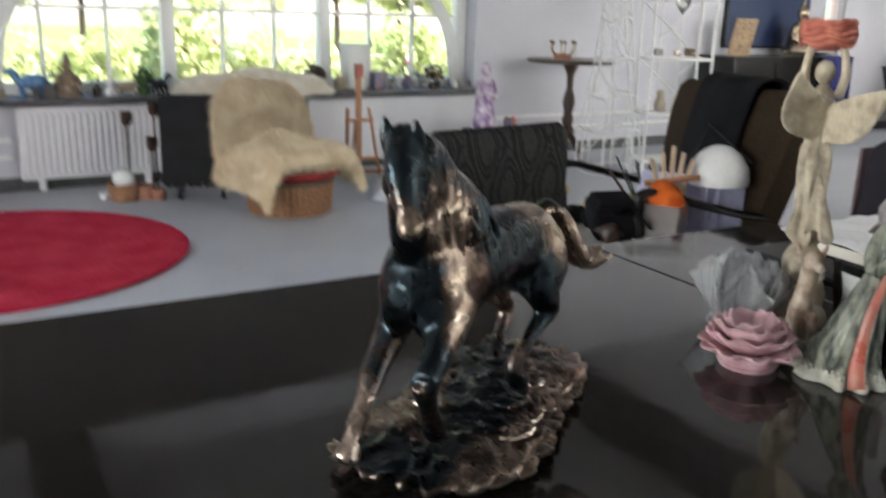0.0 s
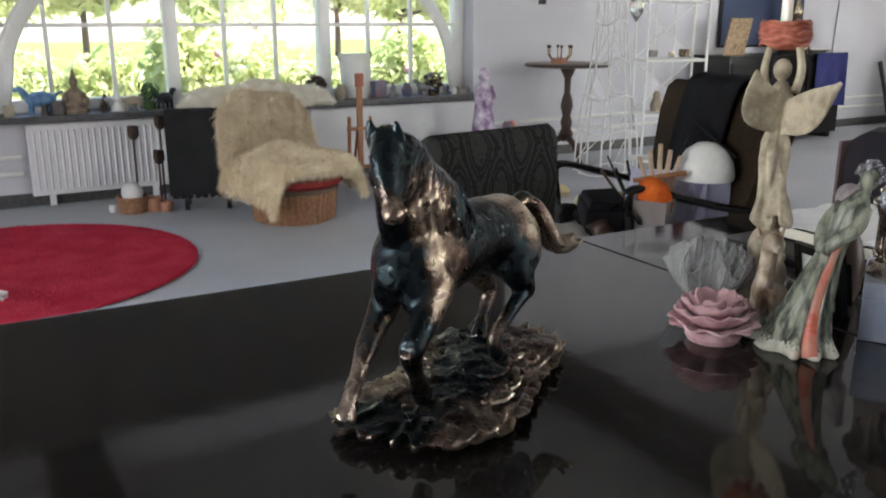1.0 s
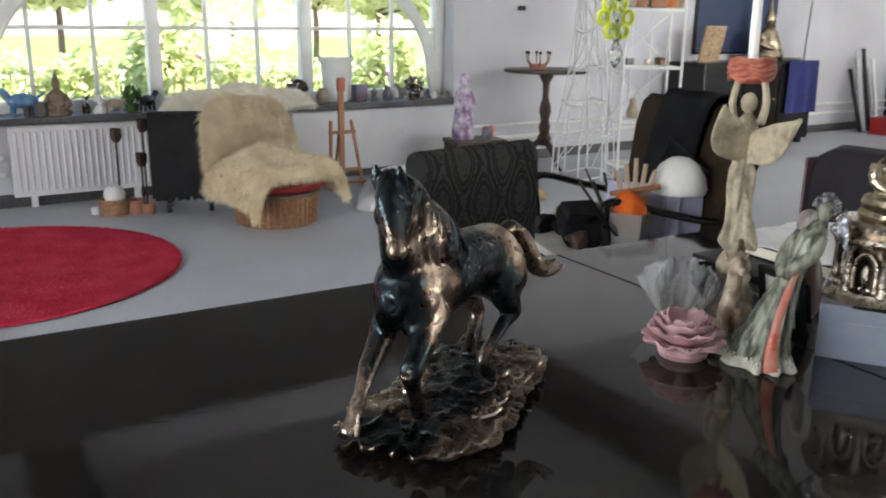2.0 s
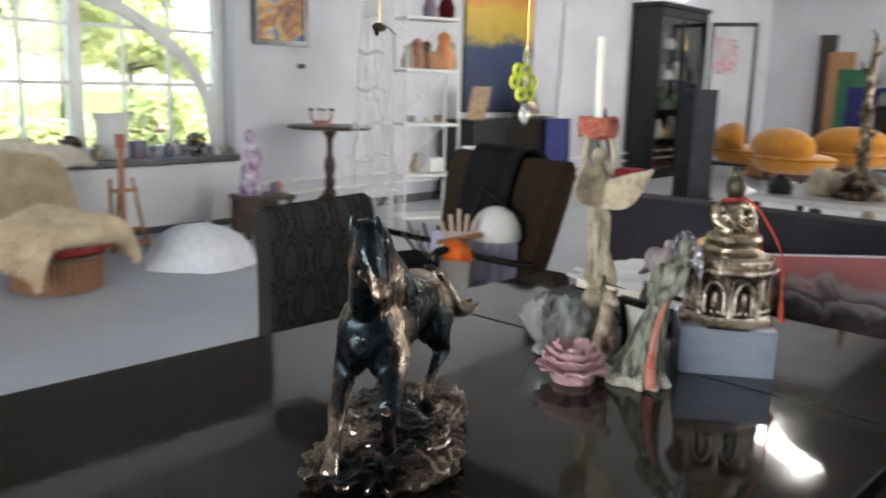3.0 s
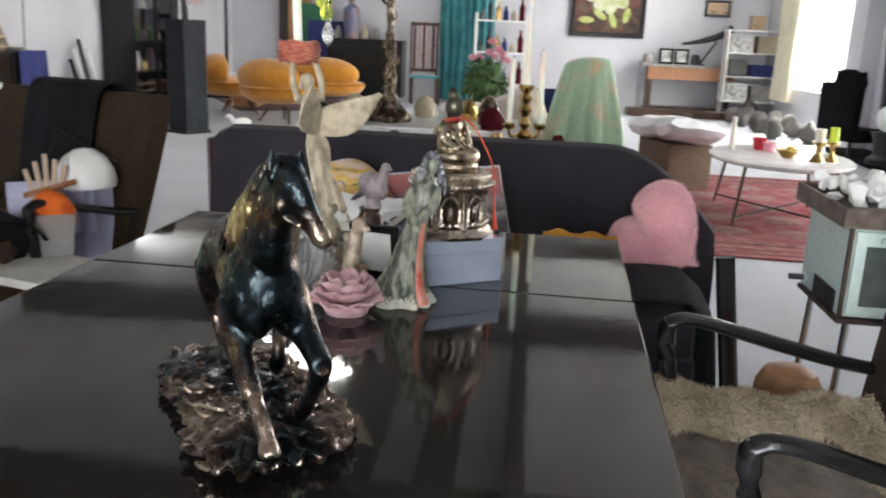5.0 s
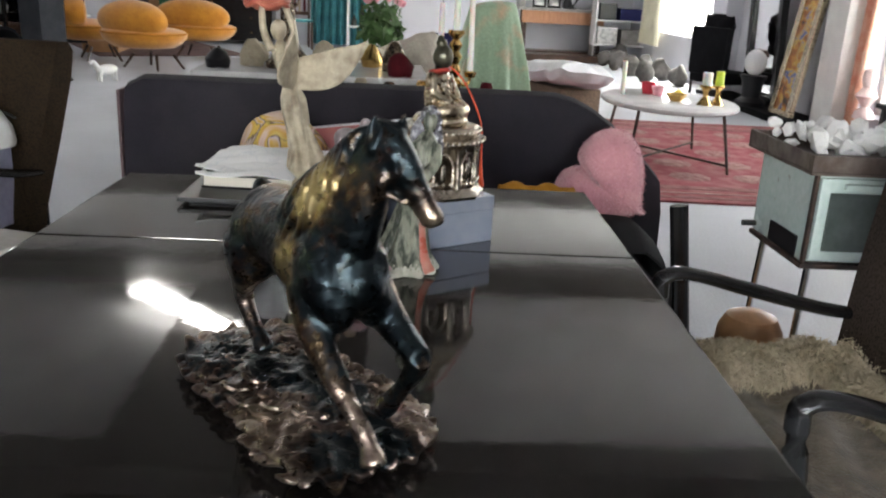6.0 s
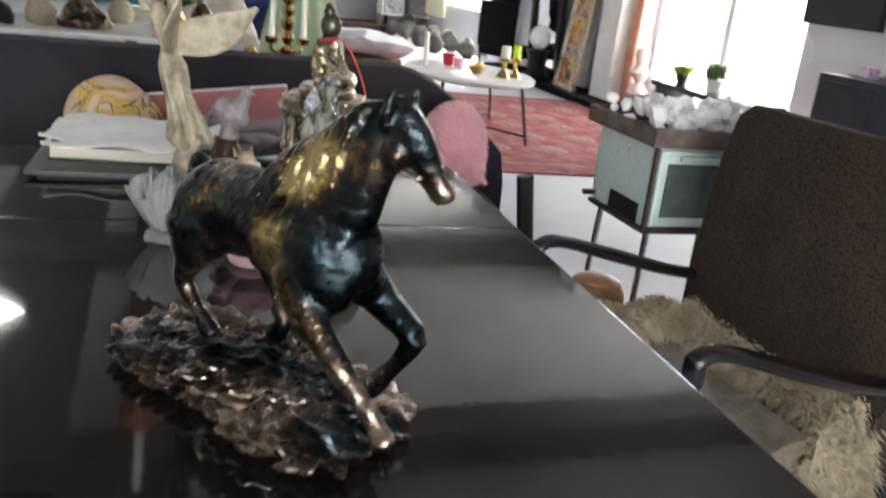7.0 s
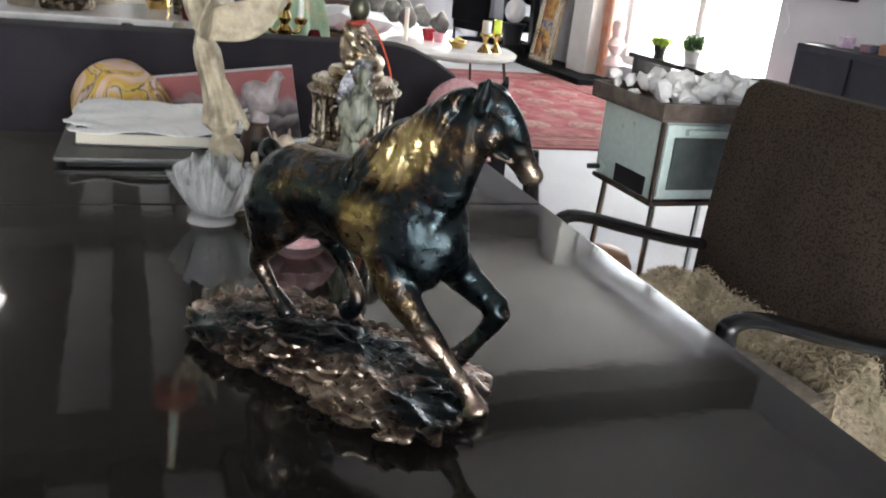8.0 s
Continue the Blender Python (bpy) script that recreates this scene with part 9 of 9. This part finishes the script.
# turquoise curtain and the slatted chair before it
solid("turquoise_curtain", pleated(0, 1.0, 0.05, 3.0, 0.06, 7), TEAL, east(-4.05, 0.12), "turquoise curtain hanging before a doorway", "curtain")
lc = thing("ladder_chair", east(-3.55, 0.55, 0, 12), "dark ladder-back chair with a striped back", "chair")
for sx in (0, 0.48):
    part("back_post", bx(sx, -0.02, 0, sx + 0.04, 0.02, 1.45, 0.005), DARKWOOD, lc)
    part("front_leg", bx(sx, -0.5, 0, sx + 0.04, -0.46, 0.46, 0.005), DARKWOOD, lc)
for k in range(5):
    part("back_slat", bx(0.06 + 0.085 * k, -0.01, 0.6, 0.105 + 0.085 * k, 0.01, 1.38, 0.004), (BURGUNDY, SAND)[k % 2], lc)
for zz in (0.56, 1.38):
    part("rail", bx(0.04, -0.015, zz, 0.48, 0.015, zz + 0.06, 0.004), DARKWOOD, lc)
part("seat", bx(0.0, -0.5, 0.461, 0.52, 0.02, 0.5, 0.008), TEAL, lc)
# glass trolley
gt = thing("metal_trolley", east(-4.75, 0.4), "pale metal trolley with bottles", "trolley")
for sx in (0, 0.9):
    for sy in (-0.45, -0.02):
        part("post", rod((sx, sy, 0), (sx, sy, 1.65), 0.018), WHITE, gt)
for zz in (0.4, 0.95, 1.5):
    part("shelf_board", bx(-0.02, -0.47, zz, 0.92, 0, zz + 0.025, 0.004), WHITE, gt)
    for k in range(6):
        hh = 0.18 + 0.07 * ((k * 3) % 4)
        solid("trolley_bottle", lathe([(0, 0), (0.05, 0), (0.05, hh * 0.6), (0.02, hh * 0.8), (0.02, hh), (0, hh)], 12), (DARKGLASS, BLACKPLASTIC, BRASS, BLUECLOTH, SAND, BURGUNDY)[k], east(-4.85 - 0.14 * k, 0.62, zz + 0.0255), "bottle standing on the metal trolley", "bottle", "trolley bottles")
# flower painting, small picture
def framed(m, w, h, fw, art, label):
    pc2 = thing("framed_picture", m, label, "picture")
    part("canvas_face", bx(fw, -0.02, fw, w - fw, -0.014, h - fw), art, pc2, smooth=False)
    for a in ((0, 0, w, fw), (0, h - fw, w, h), (0, fw, fw, h - fw), (w - fw, fw, w, h - fw)):
        part("frame_bar", bx(a[0], -0.04, a[1], a[2], 0, a[3], 0.006), BLACKWOOD, pc2)
    return pc2


fp = framed(east(-6.42, 0, 1.31), 1.36, 1.6, 0.09, P_FLOWER, "large dark flower painting in a black frame")
rg = random.Random(12)
for k in range(9):                                           # the painted flower, in thick flat strokes
    a = 2 * math.pi * k / 9
    part("painted_petal", ball((0.68 + 0.26 * math.cos(a), -0.021 - 0.0006 * k, 0.85 + 0.26 * math.sin(a)), (0.2, 0.003, 0.13), u=14, v=8, m=Matrix.Rotation(-a + rg.uniform(-0.4, 0.4), 4, "Y")), PETALPAINT, fp)
part("painted_heart", ball((0.66, -0.027, 0.84), (0.17, 0.003, 0.15), u=16, v=8), GREENPAINT, fp)
for k in range(4):
    part("painted_leaf", ball((0.3 + 0.24 * k, -0.021, 0.3 + 0.1 * (k % 2)), (0.14, 0.002, 0.06), u=12, v=8, m=Matrix.Rotation(0.6 * k, 4, "Y")), GREENPAINT, fp)
framed(east(-8.82, 0, 1.74), 0.46, 0.3, 0.05, P_ICON, "small dark framed picture on the end wall")
ct = thing("console_table", east(-7.75, 0.1), "long wooden console table against the end wall", "table")
part("tabletop", bx(0, -0.5, 0.84, 1.75, 0, 0.89, 0.006), STONE, ct)
part("apron", bx(0.1, -0.46, 0.62, 1.6, -0.42, 0.838, 0.006), PINE, ct)
for sx in (0.12, 1.5):
    for sy in (-0.44, -0.08):
        part("leg", bx(sx, sy, 0.0, sx + 0.07, sy + 0.06, 0.838, 0.006), DARKWOOD, ct)
part("shelf_board", bx(0.08, -0.46, 0.1, 1.62, -0.04, 0.14, 0.004), DARKWOOD, ct)
for k in range(2):
    framed(east(-8.06 - 0.27 * k, 0.28, 0.8905), 0.25, 0.27, 0.035, P_GREY, "small black photo frame on the console table")
for k, hh in enumerate((0.16, 0.18, 0.1)):
    solid("console_piece", lathe([(0, 0), (0.08, 0), (0.09, hh * 0.5), (0.06, hh), (0, hh)], 14), (STONE, BLACKPLASTIC, SAND)[k], east(-7.85 - 0.55 * k - 0.3 * (k > 0), 0.3, 0.8905), "small dark pot on the console table", "pot")
solid("floor_crate", bx(0, -0.6, 0, 2.0, -0.1, 0.12, 0.01), DARKWOOD, east(-7.5, 0.55), "low dark crate on the floor before the console", "crate")
# white shelf unit with a black telescope-like spotlight
su = thing("shelf_unit", east(-9.1, 0.55), "white open shelf unit stacked with boxes", "shelf")
for xx in (0, 0.92):
    part("side", bx(xx, -0.4, 0.3, xx + 0.03, 0, 1.52, 0.003), WHITE, su)
    part("leg", bx(xx, -0.38, 0, xx + 0.03, -0.02, 0.3), STONE, su)
for zz in (0.3, 0.72, 1.12, 1.5):
    part("shelf_board", bx(0.03, -0.4, zz, 0.92, 0, zz + 0.025, 0.003), WHITE, su)
for k, (dx, zz, w, hh, c) in enumerate(((0.08, 0.326, 0.35, 0.3, P_GREY), (0.5, 0.326, 0.36, 0.26, STONE), (0.08, 0.746, 0.3, 0.28, BLACKPLASTIC), (0.45, 0.746, 0.4, 0.2, BLUECLOTH), (0.08, 1.146, 0.36, 0.26, P_GREY), (0.52, 1.146, 0.34, 0.28, SAND), (0.4, 1.526, 0.2, 0.24, P_ICON))):
    solid("storage_box", bx(0, -0.3, 0, w, -0.02, hh, 0.006), c, east(-9.1 - dx, 0.58, zz), "storage box on the white shelf unit", "box", "storage boxes")
sl = thing("spotlight_arm", east(-8.75, 0.5, 0.89), "black jointed studio spotlight arm", "lamp")
part("base", lathe([(0, 0.0005), (0.09, 0.0005), (0.08, 0.03), (0, 0.035)], 16), BLACKPLASTIC, sl)
part("arm", tube([(0, 0, 0.03, 0.02), (0.25, 0, 0.42, 0.02)], 8), BLACKPLASTIC, sl)
part("head", tube([(-0.35, 0, 0.36, 0.02), (0.0, 0, 0.42, 0.045), (0.3, 0, 0.52, 0.06), (0.5, 0, 0.66, 0.07)], 10, steps=2), BLACKPLASTIC, sl)

# ---------------------------------------------------------------- south wall things
rg = random.Random(5)
for k in range(9):
    x, y = 11.2 + 0.42 * k, YS + 0.45 + 0.35 * (k % 2)
    hh = rg.uniform(0.16, 0.36)
    solid("garden_stone", rough_up(ball((0, 0, hh * 0.45), (hh * 0.5, hh * 0.4, hh * 0.5)), 0.07, 7, k), DARKSTONE, ROOM @ pose(x, y, 0.0), "rough grey carved stone piece on the floor", "stone", "carved stones")
bc2 = thing("black_easy_chair", pose(13.7, -1.75, 0, 0, 0, 30) @ Matrix.Scale(0.8, 4), "black easy chair with coats over it", "armchair")
part("backrest", rough_up(bx(-0.36, 0.2, 0.4, 0.36, 0.36, 1.1, 0.05), 0.03, 6, 1), BLACKCLOTH, bc2)
part("seat", bx(-0.36, -0.36, 0.26, 0.36, 0.3, 0.45, 0.05), BLACKCLOTH, bc2)
for sx in (-0.3, 0.3):
    for sy in (-0.3, 0.3):
        part("leg", rod((sx, sy, 0), (sx, sy, 0.27), 0.02), BLACKPLASTIC, bc2)
part("coat", rough_up(pillow(0.28, 0.3, 0.1), 0.05, 7, 2), BLACKCLOTH, bc2).location = (0.02, 0.16, 0.98)
mr = thing("standing_mirror", ROOM @ pose(8.75, YS + 0.12, 0.07, -3, 0, 0), "tall standing mirror in a black frame", "mirror")
part("mirror_glass", bx(0.1, -0.005, 0.1, 0.78, 0.005, 2.1), MIRROR, mr, smooth=False)
for a in ((0, 0, 0.88, 0.1), (0, 2.1, 0.88, 2.2), (0, 0.1, 0.1, 2.1), (0.78, 0.1, 0.88, 2.1)):
    part("frame_bar", bx(a[0], -0.04, a[1], a[2], 0.04, a[3], 0.01), BLACKWOOD, mr)
solid("dark_stand", lathe([(0, 0), (0.16, 0), (0.17, 0.05), (0.1, 0.1), (0.12, 0.28), (0.15, 0.34), (0, 0.35)], 20), BLACKPLASTIC, ROOM @ pose(8.75, YS + 0.42, 0.0705), "black turned stand on the plinth", "stand")
solid("white_globe", ball((0, 0, 0.13), (0.12, 0.12, 0.14)), PAPER, ROOM @ pose(8.75, YS + 0.42, 0.4205), "white globe ornament on a black stand", "ornament")
gf = thing("leaning_picture", ROOM @ pose(7.85, YS + 0.36, 0.0, 8, 0, 0), "tall narrow gilt carved frame leaning on the wall", "frame")
for a in ((0, 0, 0.5, 0.12), (0, 1.9, 0.5, 2.02), (0, 0.12, 0.11, 1.9), (0.39, 0.12, 0.5, 1.9)):
    part("frame_bar", rough_up(bx(a[0], -0.03, a[1], a[2], 0.03, a[3], 0.012), 0.008, 30, 1), GILT, gf)
part("panel", bx(0.11, 0.0, 0.12, 0.39, 0.012, 1.9), P_ABSTRACT, gf, smooth=False)
# shelf of plants before the garden window
ps = thing("plant_bench", ROOM @ pose(4.5, YS + 0.5, 0), "low dark plant bench before the bright window", "bench")
part("top", bx(0, -0.2, 0.46, 1.25, 0.2, 0.5, 0.006), BLACKWOOD, ps)
for sx in (0.04, 1.15):
    part("leg", bx(sx, -0.18, 0, sx + 0.05, 0.18, 0.46, 0.004), BLACKWOOD, ps)
def potted(m, r, h, leafsize, rnd, mt=LEAFD, potm=TERRA):
    p2 = thing("potted_plant", m, "small potted plant silhouetted at the window", "plant", "window plants")
    part("pot", lathe([(0, 0), (r * 0.7, 0), (r, r * 1.4), (r * 0.85, r * 1.4), (0, r * 1.1)], 16), potm, p2)
    part("foliage", leaves((0, 0, r * 1.4 + h * 0.5), (r * 1.3, r * 1.3, h * 0.5), 110, leafsize, rnd), mt, p2, smooth=False)
    part("stem", tube([(0, 0, r * 1.2, 0.008), (0.01, 0, r * 1.4 + h * 0.6, 0.005)], 5), BARK, p2)
potted(ROOM @ pose(5.15, YS + 0.5, 0.5005), 0.07, 0.13, 0.04, 3, LEAFD, WHITE)
potted(ROOM @ pose(5.6, YS + 0.5, 0.5005), 0.06, 0.05, 0.04, 5, mat("lime_leaf", (0.3, 0.42, 0.03), 0.6, color2=(0.22, 0.36, 0.03), scale=20), BLACKPLASTIC)
solid("white_bust", lathe([(0, 0), (0.1, 0), (0.08, 0.06), (0.03, 0.1), (0.1, 0.2), (0.05, 0.28), (0.07, 0.36), (0.06, 0.43), (0, 0.46)], 18), mat("rose_white_plaster", (0.7, 0.55, 0.52), 0.6), ROOM @ pose(6.95, YS + 0.1, 0.2205), "pale rose plaster bust on the window ledge", "bust")
# black sideboard with small things, and the wall-mounted black box above
sb = thing("sideboard", ROOM @ pose(2.48, YS + 0.05, 0), "black sideboard under a wall-mounted box", "sideboard")
part("case", bx(0, 0, 0.06, 1.5, 0.5, 0.82, 0.008), mat("blue_black_paint", (0.018, 0.022, 0.035), 0.5), sb)
for k in range(3):
    part("door", bx(0.03 + 0.49 * k, 0.501, 0.1, 0.49 + 0.49 * k, 0.514, 0.78, 0.004), mat("navy_paint", (0.014, 0.017, 0.027), 0.6), sb)
part("plinth", bx(0.04, 0.04, 0, 1.46, 0.44, 0.06), BLACKPLASTIC, sb)
for k, (xx, w, hh, c) in enumerate(((1.3, 0.1, 0.12, LILAC), (1.1, 0.12, 0.08, MIXED), (0.95, 0.14, 0.11, TERRA), (0.75, 0.2, 0.16, STONE), (0.5, 0.16, 0.12, LILAC), (0.25, 0.2, 0.18, CORAL))):
    solid("sideboard_box", rough_up(bx(-w / 3.4, -0.05, 0, w / 3.4, 0.05, hh * 0.6, 0.008), 0.004, 20, k), c, ROOM @ pose(2.48 + xx, YS + 0.34, 0.8205, 0, 0, 11 * k), "small coloured box on the black sideboard", "box", "sideboard boxes")
wb = thing("wall_screen", ROOM @ pose(4.08, YS + 0.02, 1.1), "black wall-mounted screen with a hanging white cable", "screen")
part("casing", bx(0, 0, 0, 0.75, 0.06, 0.46, 0.01), BLACKPLASTIC, wb)
part("bracket", bx(0.3, -0.018, 0.15, 0.45, -0.001, 0.3), BLACKPLASTIC, wb)
part("cable", tube([(0.7, 0.03, 0.0, 0.005), (0.64, 0.035, -0.1, 0.005), (0.58, 0.035, -0.2, 0.005), (0.6, 0.04, -0.28, 0.005)], 5, steps=4), CABLE, wb)
